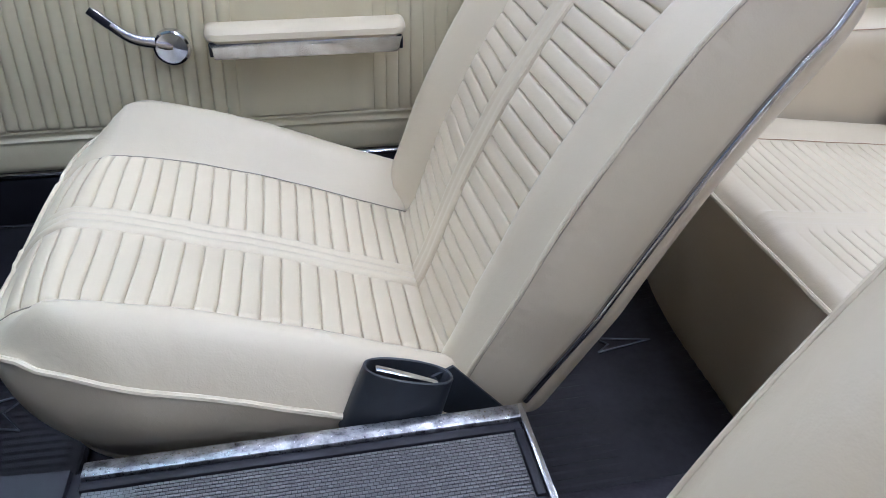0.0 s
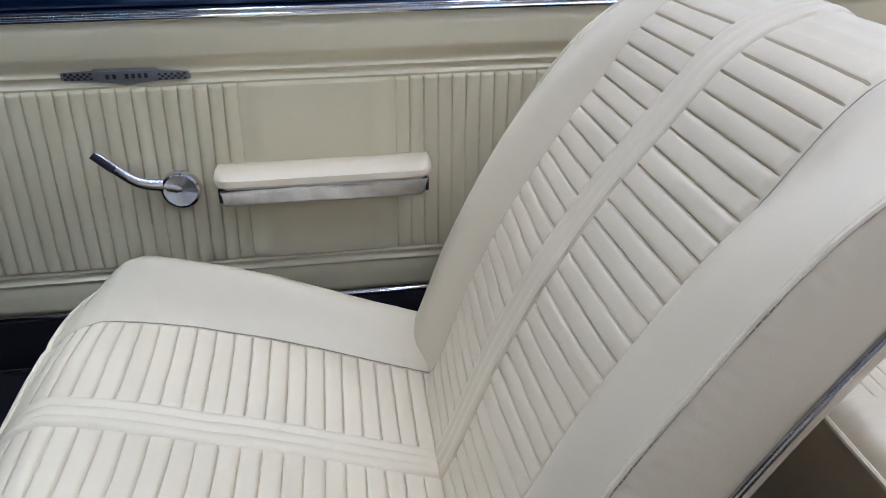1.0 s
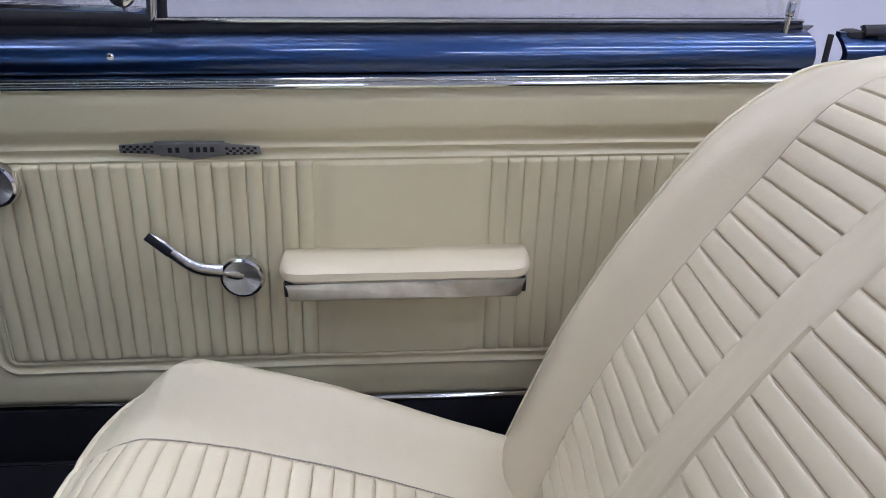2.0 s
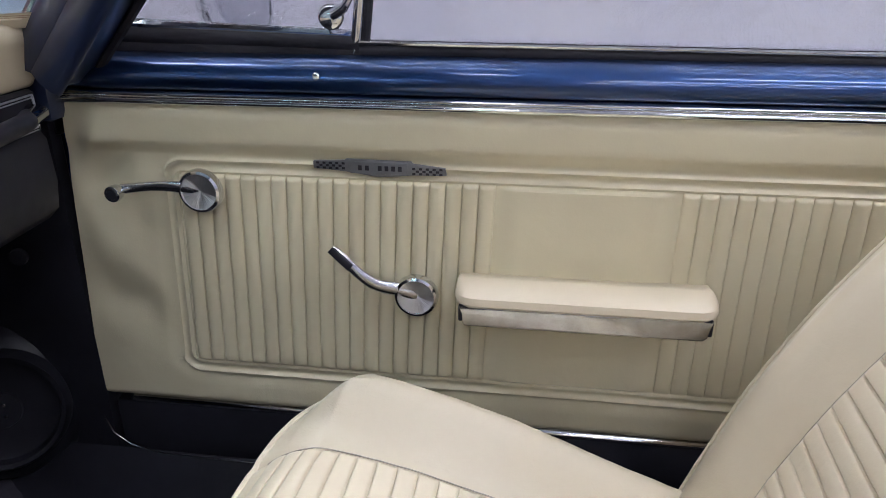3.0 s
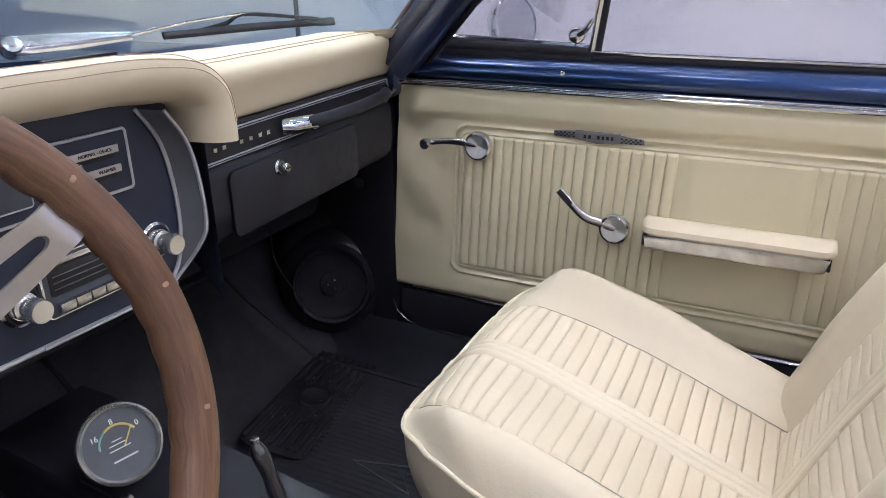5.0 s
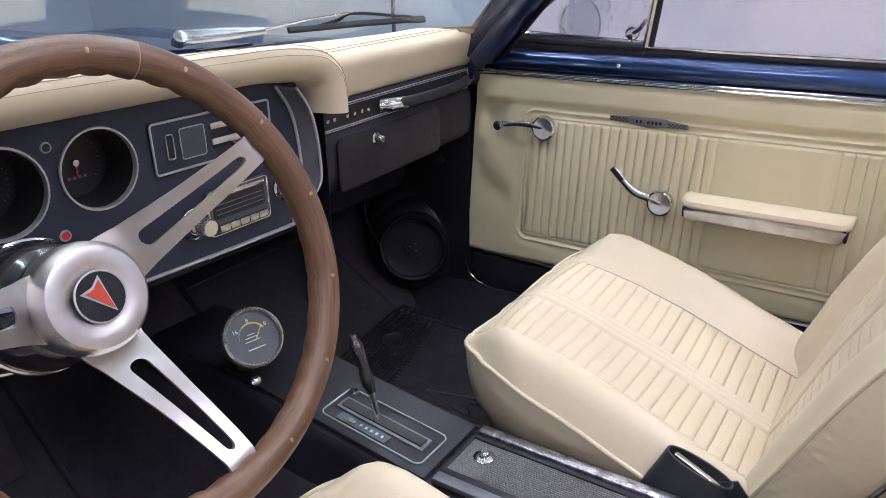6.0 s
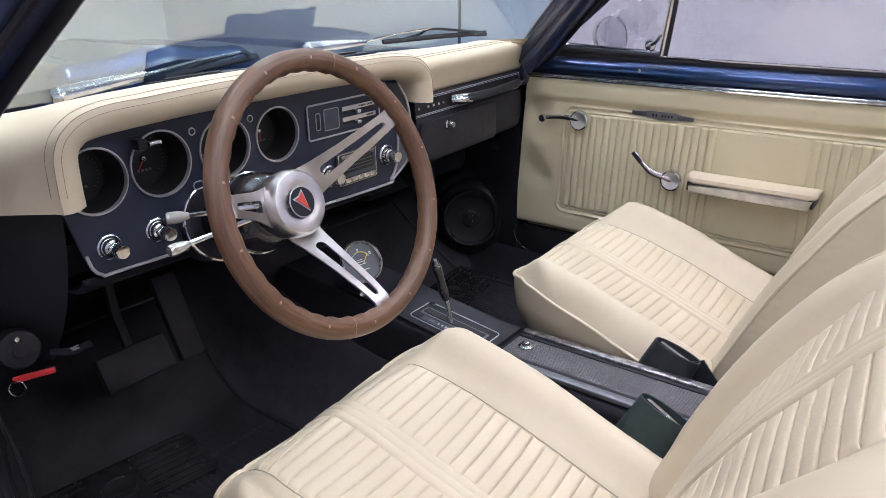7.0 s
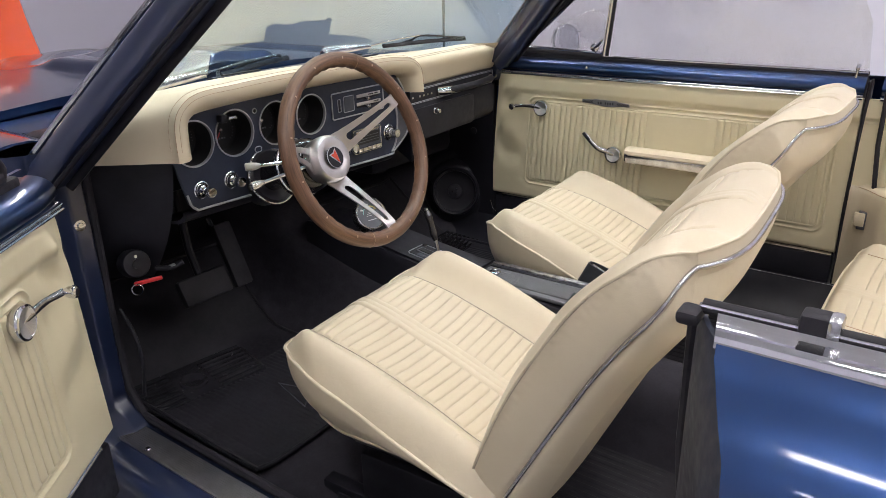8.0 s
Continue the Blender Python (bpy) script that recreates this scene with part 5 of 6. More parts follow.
    for yy in (0.011, -0.009):
        part("slide", rbox((-0.008, yy - 0.002, 0.002), (0.082, yy + 0.006, 0.004), 0.0008, hm), ALU, hp, "bright slide track")
        part("slide_slot", rbox((-0.006, yy - 0.007, 0.002), (0.076, yy - 0.0025, 0.0035), 0.0005, hm), BLACK, hp)
        part("slide_knob", rbox((0.020, yy - 0.009, 0.003), (0.031, yy - 0.001, 0.016), 0.003, hm), WORNCHROME, hp, "bright slide knob")
    part("lettering", lettering("NORMAL - DE-ICE", 0.0048, hm @ pose(0.054, 0.0130, 0.0042)), BLACK, hp, smooth=False)
    part("lettering", lettering("WARMER", 0.0048, hm @ pose(0.064, -0.0070, 0.0042)), BLACK, hp, smooth=False)
    # radio
    rm = FACE_REAR((PX + 0.001, -0.020, 0.845))
    ra = part("radio", prism(roundrect(-0.058, 0.048, -0.032, 0.030, 0.006), 0.006, rm, 0.0015), DIALGREY, panel, "dark push-button car radio")
    part("radio_frame", tube([rm @ Vector((x, y, 0.006)) for x, y in roundrect(-0.057, 0.047, -0.031, 0.029, 0.006)], 0.0013, 6, closed=True), CHROME, ra, "thin chrome frame")
    part("top_strip", rbox((-0.050, 0.020, 0.005), (0.040, 0.026, 0.009), 0.001, rm), WORNCHROME, ra, "bright strip")
    part("dial_window", prism(roundrect(-0.050, 0.040, -0.010, 0.018, 0.003), 0.002, rm @ pose(0, 0, 0.005), 0.0005), DIALBLACK, ra, "grey tuning window")
    for k in range(3):
        part("dial_line", rbox((-0.046, -0.004 + 0.0065 * k, 0.0068), (0.036, -0.0028 + 0.0065 * k, 0.0076), 0.0003, rm), GREY, ra)
    for k in range(5):
        part("push_button", rbox((-0.046 + 0.0172 * k, -0.027, 0.005), (-0.0298 + 0.0172 * k, -0.0175, 0.012), 0.0007, rm), WORNCHROME, ra, "chrome push button")
    for y, z in ((0.064, 0.846), (-0.098, 0.839)):
        k = part("radio_knob", lathe([(0.021, 0), (0.021, 0.003), (0.018, 0.005), (0.016, 0.003), (0.0145, 0.006), (0.0135, 0.008), (0, 0.008)], FACE_REAR((PX, y, z)), 28), CHROME, panel, "chrome stepped knob")
        part("knob_cap", lathe([(0.0125, 0.007), (0.0125, 0.013), (0.0095, 0.0145), (0.0090, 0.018), (0.0112, 0.021), (0.0118, 0.031), (0.0105, 0.0345), (0, 0.035)], FACE_REAR((PX, y, z)), 28), KNOBBRIGHT, k, "frosted bright cap")
        part("knob_ring", lathe([(0.0185, 0.0045), (0.0165, 0.0058), (0.0150, 0.0045)], FACE_REAR((PX, y, z)), 24), BLACK, k, "black ring")
    for y, z in ((-0.531, 0.838), (-0.455, 0.841)):
        k = part("switch_knob", lathe([(0.0185, 0), (0.0185, 0.002), (0.0165, 0.0035), (0.0145, 0.0025), (0.0125, 0.004), (0.0115, 0.010), (0.0085, 0.0115), (0.008, 0.020), (0.0105, 0.024), (0.0110, 0.034), (0.0095, 0.038), (0, 0.0385)], FACE_REAR((PX, y, z)), 28), CHROME, panel, "chrome pull knob")
        part("knob_ring", lathe([(0.0165, 0.0035), (0.0150, 0.0044), (0.0135, 0.0035)], FACE_REAR((PX, y, z)), 24), BLACK, k, "black ring")
    # lower dash and the part in front of the driver's knees
    low = part("lower_dash", sheet(lambda y, v: (PX - 0.004 - 0.10 * v ** 2, y, 0.792 - 0.010 * (y + 0.55) / 0.6 - 0.030 * math.sin(v * 1.57)), lin(-0.572, 0.088, 30), lin(0, 1, 10), (-0.01, 0, 0.004)), BLACK, da, "dark lower dash roll")
    part("left_end_panel", sheet(lambda u, v: (-0.60 - 0.13 * u - 0.14 * v ** 2, -0.578 - 0.165 * u, 0.925 - 0.30 * v + 0.02 * u), lin(0, 1, 8), lin(0, 1, 10), (-0.02, 0, 0)), BLACK, da, "matt black dash end panel")
    part("right_cheek", sheet(lambda u, v: (PX + 0.030 - 0.11 * u, 0.128 + 0.055 * u, 0.945 - 0.175 * v - 0.02 * v * (1 - u)), lin(0, 1, 8), lin(0, 1, 12), (-0.01, 0.008, 0)), NAVY, da, "navy side of the gauge housing")
    part("dash_core", rbox((-0.90, -0.72, 0.80), (-0.72, 0.72, 0.96), 0.02), BLACK, da, "black dash structure")
    # passenger side: strip with bars, grab handle, glove box
    GX = lambda y: -0.645 - 0.035 * (y - 0.15) / 0.57
    def gface(y, v):
        P = [(0.0, 0.930), (0.006, 0.927), (0.006, 0.885), (0.004, 0.880), (0.010, 0.872), (0.012, 0.82), (0.006, 0.785), (-0.01, 0.770), (-0.06, 0.765)]
        a = P[int(v)]
        return (GX(y) + a[0], y, a[1])
    part("glove_panel", sheet(gface, lin(0.155, 0.728, 24), list(range(9)), (-0.01, 0, 0)), BLACK, da, "black glove box panel")
    for z, r in ((0.9245, 0.0012), (0.9210, 0.0008), (0.8870, 0.0012), (0.8838, 0.0008)):
        part("bright_line", tube([(GX(y) + 0.007, y, z) for y in lin(0.17, 0.722, 12)], r, 6), SILVER, da, "thin bright line")
    part("line_end", tube([(GX(0.722) + 0.007, 0.722, 0.9245), (GX(0.724) + 0.007, 0.724, 0.905), (GX(0.722) + 0.007, 0.722, 0.888)], 0.0018, 6), SILVER, da)
    gd = part("glove_box_door", prism(roundrect(0.243, 0.585, 0.776, 0.870, 0.014), 0.006, FACE_REAR((0, 0, 0)), 0.002), BLACK, da, "black glove box door")
    for v in gd.data.vertices:
        v.co.x += GX(v.co.y) + 0.010
    lk = part("glove_lock", lathe([(0.0115, 0), (0.0115, 0.003), (0.009, 0.005), (0.0078, 0.004), (0.0075, 0.016), (0.006, 0.018), (0, 0.018)], FACE_REAR((GX(0.352) + 0.016, 0.352, 0.851)), 24), CHROME, da, "chrome glove box lock")
    part("key_slot", rbox((-0.0045, -0.0008, 0.0178), (0.0045, 0.0008, 0.0186), 0, FACE_REAR((GX(0.352) + 0.016, 0.352, 0.851))), BLACK, lk)
    for k, y in enumerate((0.232, 0.250, 0.286, 0.307, 0.328, 0.348)):
        part("name_bar", rbox((GX(y) + 0.006, y - 0.0035, 0.8995), (GX(y) + 0.0075, y + 0.0035, 0.9055), 0.0005), CHROME, da, "raised bright bar")
    gx = lambda y: GX(y) + 0.008
    gh = part("grab_handle", tube(curve([(gx(0.40) + 0.018, 0.408, 0.903), (gx(0.43) + 0.028, 0.44, 0.904), (gx(0.55) + 0.034, 0.55, 0.904), (gx(0.66) + 0.028, 0.655, 0.906), (gx(0.68) + 0.018, 0.682, 0.907)], 24), 0.0105, 14), BLACK, da, "black grab handle with chrome ends")
    part("chrome_end", tube([(gx(0.38), 0.383, 0.904), (gx(0.39) + 0.014, 0.392, 0.904), (gx(0.42) + 0.024, 0.428, 0.9035)], [0.012, 0.0135, 0.0125], 14, flat=0.85), CHROME, gh, "chrome handle end")
    part("chrome_end", tube([(gx(0.70), 0.712, 0.908), (gx(0.70) + 0.016, 0.705, 0.908), (gx(0.66) + 0.025, 0.672, 0.907)], [0.008, 0.010, 0.009], 12), CHROME, gh, "chrome handle end")
    part("lower_bolt", lathe([(0.012, 0), (0.011, 0.006), (0, 0.008)], axes((-0.772, 0.757, 0.70), (0.3, -1, 0)), 14), BLACK, da)


def steering():
    n = Vector((0.945, 0.0, 0.327))
    c = Vector((-0.300, -0.355, 0.921))
    m = axes(c, n, (0, 1, 0))  # x: to the passenger side, y: up the wheel, z: to the driver
    sw = thing("steering_wheel", c, "walnut-rimmed steering wheel with brushed aluminium spokes", "steering wheel")
    R, N = 0.179, 144
    bm = bmesh.new()
    rings = []
    for i in range(N):
        a = 2 * math.pi * i / N
        dip = 0.0026 * (0.5 + 0.5 * math.cos(a * 42)) ** 2
        ring = []
        for k in range(16):
            b = 2 * math.pi * k / 16
            rr, zz = 0.0152 * math.cos(b), 0.0150 * math.sin(b)
            inner = max(0.0, -math.cos(b)) ** 2
            rr += dip * inner
            ring.append(bm.verts.new(m @ Vector(((R + rr) * math.cos(a), (R + rr) * math.sin(a), zz))))
        rings.append(ring)
    for i in range(N):
        p, q = rings[i], rings[(i + 1) % N]
        for k in range(16):
            bm.faces.new((p[k], p[(k + 1) % 16], q[(k + 1) % 16], q[k]))
    rim = part("rim", bm, WOOD, sw, "worn walnut wooden rim")
    # the grain runs round the rim and starts at its lower joint
    grain = rim.data.attributes.new("grain", "FLOAT_VECTOR", "POINT")
    for j, item in enumerate(grain.data):
        a, b = 2 * math.pi * (j // 16) / N, 2 * math.pi * (j % 16) / 16
        item.vector = ((a - radians(255)) % (2 * math.pi) * R, 0.0152 * math.cos(b), 0.0150 * math.sin(b))
    for k in range(14):
        a = radians(8 + 360 / 14 * k)
        part("rivet", lathe([(0.0027, -0.001), (0.0025, 0.0007), (0.0015, 0.0012), (0, 0.0013)], m @ pose(R * math.cos(a), R * math.sin(a), 0.0138), 12), RIVET, rim)
    for a in (72, 254):
        t = radians(a)
        part("rim_joint", tube([m @ Vector(((R + 0.0155 * math.cos(b)) * math.cos(t), (R + 0.0155 * math.cos(b)) * math.sin(t), 0.0153 * math.sin(b))) for b in lin(0, 2 * math.pi, 17)[:-1]], 0.0004, 5, closed=True), THREAD, rim, "fine joint line")
    for a in (171, 29, 278):
        t = math.radians(a)
        wide = [(0.030, 0.031), (0.045, 0.0275), (0.060, 0.0240), (0.10, 0.0185), (0.155, 0.0138), (0.172, 0.0138)]
        rs = [0.030, 0.036, 0.042, 0.048, 0.054, 0.060] + [0.063 + 0.0895 * (0.5 - 0.5 * math.cos(math.pi * i / 28)) for i in range(29)] + [0.156, 0.160, 0.164, 0.168, 0.172]
        def half_slot(r):
            if r < 0.063 or r > 0.1525:
                return 0.0
            e = min(r - 0.063, 0.1525 - r)
            return (0.0088 - 0.0045 * (r - 0.063) / 0.0895) * (1 - (1 - min(1.0, e / 0.006)) ** 2) ** 0.5
        dish = lambda r: -0.097 * (1 - min(1.0, max(0.0, (r - 0.045) / 0.115))) ** 1.15 - 0.004
        b2 = bmesh.new()
        for sg in (1, -1):
            b2.from_mesh(sheet(lambda r, u, sg=sg: (r, sg * (half_slot(r) + (interp(r, wide) - half_slot(r)) * u), dish(r)), rs, [0, 0.06, 0.5, 0.94, 1.0], (0, 0, 0.004)))
        b2.transform(m @ pose(0, 0, 0, 0, 0, a))
        part("spoke", b2, ALU, sw, "slotted brushed aluminium spoke")
    hub = part("hub", lathe([(0.047, -0.118), (0.049, -0.100), (0.049, -0.093), (0.0475, -0.082), (0.043, -0.0765), (0.035, -0.075), (0.028, -0.0765), (0.0265, -0.077), (0, -0.077)], m, 48), ALU, sw, "brushed aluminium hub")
    part("emblem_disc", lathe([(0.0218, -0.077), (0.0218, -0.0735), (0.0207, -0.0725), (0, -0.0725)], m, 36), BLACK, hub, "black horn button")
    part("emblem_ring", tube([m @ Vector((0.0216 * math.cos(a), 0.0216 * math.sin(a), -0.0732)) for a in lin(0, 2 * math.pi, 41)[:-1]], 0.0010, 6, closed=True), SILVER, hub)
    dart = [(-0.0080, 0.0113), (0.0, 0.0089), (0.0080, 0.0113), (0.0, -0.0149)]
    part("emblem_edge", prism([(x * 1.38, y * 1.22 + 0.0002) for x, y in dart], 0.0012, m @ pose(0, 0, -0.0726) @ pose(0, 0, 0, 0, 0, 28)), SILVER, hub, "silver outline", smooth=False)
    part("emblem", prism(dart, 0.0022, m @ pose(0, 0, -0.0724) @ pose(0, 0, 0, 0, 0, 28)), REDEMBLEM, hub, "red dart-shaped emblem", smooth=False)
    # column
    col = thing("steering_column", c - n * 0.2, "black steering column with chrome ring and two levers", "steering column")
    part("column_tube", lathe([(0.033, -0.42), (0.033, -0.22), (0.050, -0.215), (0.058, -0.205), (0.0605, -0.185), (0.0600, -0.168), (0.056, -0.150), (0.049, -0.137), (0.040, -0.130), (0, -0.130)], m, 40), GLOSSBLACK, col, "gloss black column")
    part("chrome_ring", tube([m @ Vector((0.0612 * math.cos(a), 0.0612 * math.sin(a), -0.186)) for a in lin(0, 2 * math.pi, 49)[:-1]], 0.0028, 8, closed=True), CHROME, col, "chrome column ring")
    part("dash_collar", lathe([(0.060, -0.33), (0.061, -0.283), (0.056, -0.278), (0.033, -0.285)], m, 36), BLACK, col, "black collar at the dash")
    part("collar_ring", tube([m @ Vector((0.062 * math.cos(a), 0.062 * math.sin(a), -0.284)) for a in lin(0, 2 * math.pi, 49)[:-1]], 0.0032, 8, closed=True), CHROME, col, "thin chrome collar ring")
    a1, b1 = Vector((-0.466, -0.508, 0.897)), Vector((-0.405, -0.395, 0.896))
    a2, b2 = Vector((-0.404, -0.548, 0.877)), Vector((-0.395, -0.395, 0.888))
    for a, b, nm in ((a1, b1, "turn_signal_lever"), (a2, b2, "tilt_lever")):
        d = (b - a).normalized()
        lv = part(nm, tube([b, a + d * 0.03], 0.0035, 8), CHROME, col, "chrome lever with a frosted tip")
        part("tip", lathe([(0, 0), (0.0070, 0.001), (0.0082, 0.004), (0.0082, 0.015), (0.0068, 0.022), (0.0040, 0.030), (0, 0.030)], axes(a, d), 18), KNOBGREY if nm == "turn_signal_lever" else KNOBBRIGHT, lv, "frosted ribbed tip")


def console():
    cs = thing("centre_console", (-0.2, 0, 0.3), "black centre console with a ribbed grey lid", "console")
    Z = lambda x: interp(x, [(-0.75, 0.60), (-0.60, 0.585), (-0.42, 0.558), (-0.30, 0.543), (-0.24, 0.540), (0.13, 0.540)])
    def shell(x, v):
        P = [(-0.112, -0.24), (-0.108, -0.02), (-0.103, -0.004), (-0.098, 0.0), (0.098, 0.0), (0.103, -0.004), (0.108, -0.02), (0.112, -0.24)]
        a = P[int(v)]
        return (x, 0.014 + 0.70 * a[0], Z(x) - 0.010 + a[1])
    bm = bmesh.new()
    bm.from_mesh(sheet(shell, lin(-0.80, 0.122, 40), list(range(8))))
    bmesh.ops.holes_fill(bm, edges=[e for e in bm.edges if len(e.link_faces) == 1 and abs(e.verts[0].co.x - e.verts[1].co.x) < 1e-5], sides=30)
    part("body", bm, BLACK, cs)
    # ribbed lid, plain round its lock, between a dark and a bright rail
    PITCH = 0.0036
    def lid(x, y):
        rib = abs(math.sin(math.pi * y / PITCH)) ** 0.6 * (0.75 + 0.25 * abs(math.sin(math.pi * x / 0.0056 + 1.5 * round(y / PITCH - 0.5))) ** 0.4)
        return (x, y, Z(x) - 0.004 + 0.0012 * rib * ease((x + 0.215) / 0.006))
    part("ribbed_lid", sheet(lid, lin(-0.255, 0.1145, 262), lin(-4 * PITCH, 16 * PITCH, 201), (0, 0, -0.006)), RIBGREY, cs, "ribbed grey metal console lid")
    part("lid_pivot", lathe([(0.014, 0), (0.0145, 0.002), (0.011, 0.004), (0.0075, 0.0045), (0.0072, 0.009), (0.005, 0.011), (0, 0.0112)], pose(-0.225, 0.030, Z(-0.225) - 0.004), 22), WORNCHROME, cs, "chrome lock button")
    zl = Z(0.0)
    part("far_gap", rbox((-0.258, 0.0580, zl - 0.008), (0.1235, 0.0680, zl - 0.001), 0.002), BLACK, cs, "black lid edge")
    part("bright_edge", rbox((-0.258, 0.0680, zl - 0.007), (0.128, 0.0860, zl + 0.0030), 0.003), SCUFFED, cs, "scuffed chrome console edge")
    part("near_gap", rbox((-0.258, -0.0290, zl - 0.008), (0.1235, -0.0148, zl - 0.001), 0.002), BLACK, cs, "black lid edge")
    part("dull_edge", rbox((-0.258, -0.0470, zl - 0.007), (0.128, -0.0290, zl + 0.0030), 0.003), GREY, cs, "dull grey console edge")
    part("rear_border", rbox((0.1150, -0.0146, zl - 0.007), (0.1235, 0.0578, zl + 0.0010), 0.002), BLACK, cs, "black lid edge")
    part("rear_edge", rbox((0.1237, -0.0465, zl - 0.006), (0.131, 0.0855, zl + 0.0035), 0.0025), WORNCHROME, cs, "worn chrome rear edge")
    # shifter plate
    def plate(x, y):
        return (x, 0.016 + 0.74 * y, Z(x) - 0.002)
    part("shift_plate", sheet(plate, lin(-0.64, -0.268, 20), lin(-0.088, 0.088, 8), (0, 0, -0.006)), BLACK, cs, "black shifter plate")
    def inlay(name, x0, x1, y0, y1, high, mat, label=""):
        """A flat inlay that follows the slope of the plate."""
        return part(name, sheet(lambda x, y: (x, y, Z(x) - 0.002 + high), lin(x0, x1, 12), [y0, y1], (0, 0, -0.004)), mat, cs, label, smooth=False)
    part("plate_border", tube([(x, y, Z(x) - 0.001) for x, y in roundrect(-0.455, -0.285, -0.034, 0.036, 0.010)], 0.0013, 5, closed=True), SILVER, cs, "thin bright border")
    inlay("slot_frame", -0.445, -0.298, -0.010, 0.016, 0.0025, GREY, "grey shifter slot frame")
    inlay("shift_slot", -0.440, -0.303, -0.005, 0.011, 0.0045, DIALBLACK, "black shifter slot")
    inlay("gear_window", -0.430, -0.345, -0.030, -0.014, 0.0025, DIALGREY, "gear position window")
    inlay("gear_mark", -0.412, -0.400, -0.026, -0.019, 0.0040, GREY, "dull gear mark")
    for k in range(5):
        inlay("gear_letter_bar", -0.392 + 0.009 * k, -0.389 + 0.009 * k, -0.025, -0.020, 0.0040, SILVER)
    part("lock_button", lathe([(0.008, 0), (0.0075, 0.003), (0, 0.004)], pose(-0.447, 0.030, Z(-0.447) - 0.002), 16), WORNCHROME, cs)
    sh = part("shift_lever", tube([(-0.376, 0.0, 0.548), (-0.388, 0.0, 0.605)], 0.0048, 12), CHROME, cs, "chrome shift lever")
    part("shift_grip", tube(curve([(-0.386, 0, 0.598), (-0.392, 0, 0.61), (-0.402, 0, 0.645), (-0.412, 0, 0.668), (-0.414, 0, 0.675)], 14), [0.006, 0.0075, 0.009, 0.0094, 0.0092, 0.0086, 0.008, 0.008, 0.0084, 0.009, 0.0096, 0.0096, 0.008, 0.005], 14), GLOSSBLACK, sh, "black shift grip")
    part("shift_button", lathe([(0.005, 0), (0.005, 0.006), (0, 0.007)], axes((-0.414, 0, 0.674), (-0.1, 0, 1)), 12), WORNCHROME, sh)
    # vacuum gauge on the console front
    g = Vector((-0.573, -0.036, 0.647))
    ax = Vector((0.80, -0.28, 0.52)).normalized()
    m = axes(g, ax, (0.30, 0.95, 0.05))
    vg = thing("vacuum_gauge", g - ax * 0.03, "round chrome vacuum gauge with a grey dial", "gauge")
    m = m @ Matrix.Diagonal((0.88, 0.88, 0.88, 1))
    part("housing", lathe([(0, -0.05), (0.040, -0.05), (0.044, -0.02), (0.050, -0.012), (0.0515, -0.002), (0.050, 0.004), (0.047, 0.006), (0.044, 0.003), (0.0435, -0.002)], m, 44), KNOBBRIGHT, vg, "chrome gauge housing")
    dl = part("dial", lathe([(0.0438, -0.002), (0, -0.0018)], m, 36), DIALSLATE, vg, "slate grey dial")
    def arc(r, a0, a1):
        return [m @ Vector((r * math.cos(radians(a)), r * math.sin(radians(a)), -0.0008)) for a in lin(a0, a1, 16)]
    part("green_arc", tube(arc(0.024, 175, 120), 0.0012, 5), TEAL, dl, "teal scale arc")
    part("amber_arc", tube(arc(0.024, 120, 25), 0.0014, 5), AMBER, dl, "amber scale arc")
    for txt, a in (("16", 140), ("8", 90), ("0", 35)):
        part("numeral", lettering(txt, 0.0095, m @ pose(0.033 * math.cos(radians(a)), 0.033 * math.sin(radians(a)) - 0.004, -0.0012)), WHITE, dl, smooth=False)
    part("needle", tube([m @ Vector((0.004, -0.004, 0)), m @ Vector((0.020, 0.016, 0))], 0.0008, 5), AMBER, dl, "thin needle")
    for y, w in ((0.006, 0.012), (0.001, 0.022), (-0.005, 0.026)):
        part("text_bar", rbox((-w / 2 - 0.002, y - 0.0005, -0.0018), (w / 2 - 0.002, y + 0.0005, -0.0008), 0, m), WHITE, dl, smooth=False)
    part("maker_bar", rbox((-0.015, -0.0195, -0.0018), (0.015, -0.0175, -0.0008), 0, m), SILVER, dl, "pale name bar", smooth=False)
    part("bracket", tube([g - ax * 0.04, Vector((-0.60, -0.035, 0.585))], 0.012, 10), BLACK, vg)
    part("screw", lathe([(0.008, 0), (0.008, 0.004), (0.005, 0.007), (0, 0.008)], axes((-0.562, -0.052, 0.585), (0.7, -0.2, 0.7)), 12), CHROME, vg)


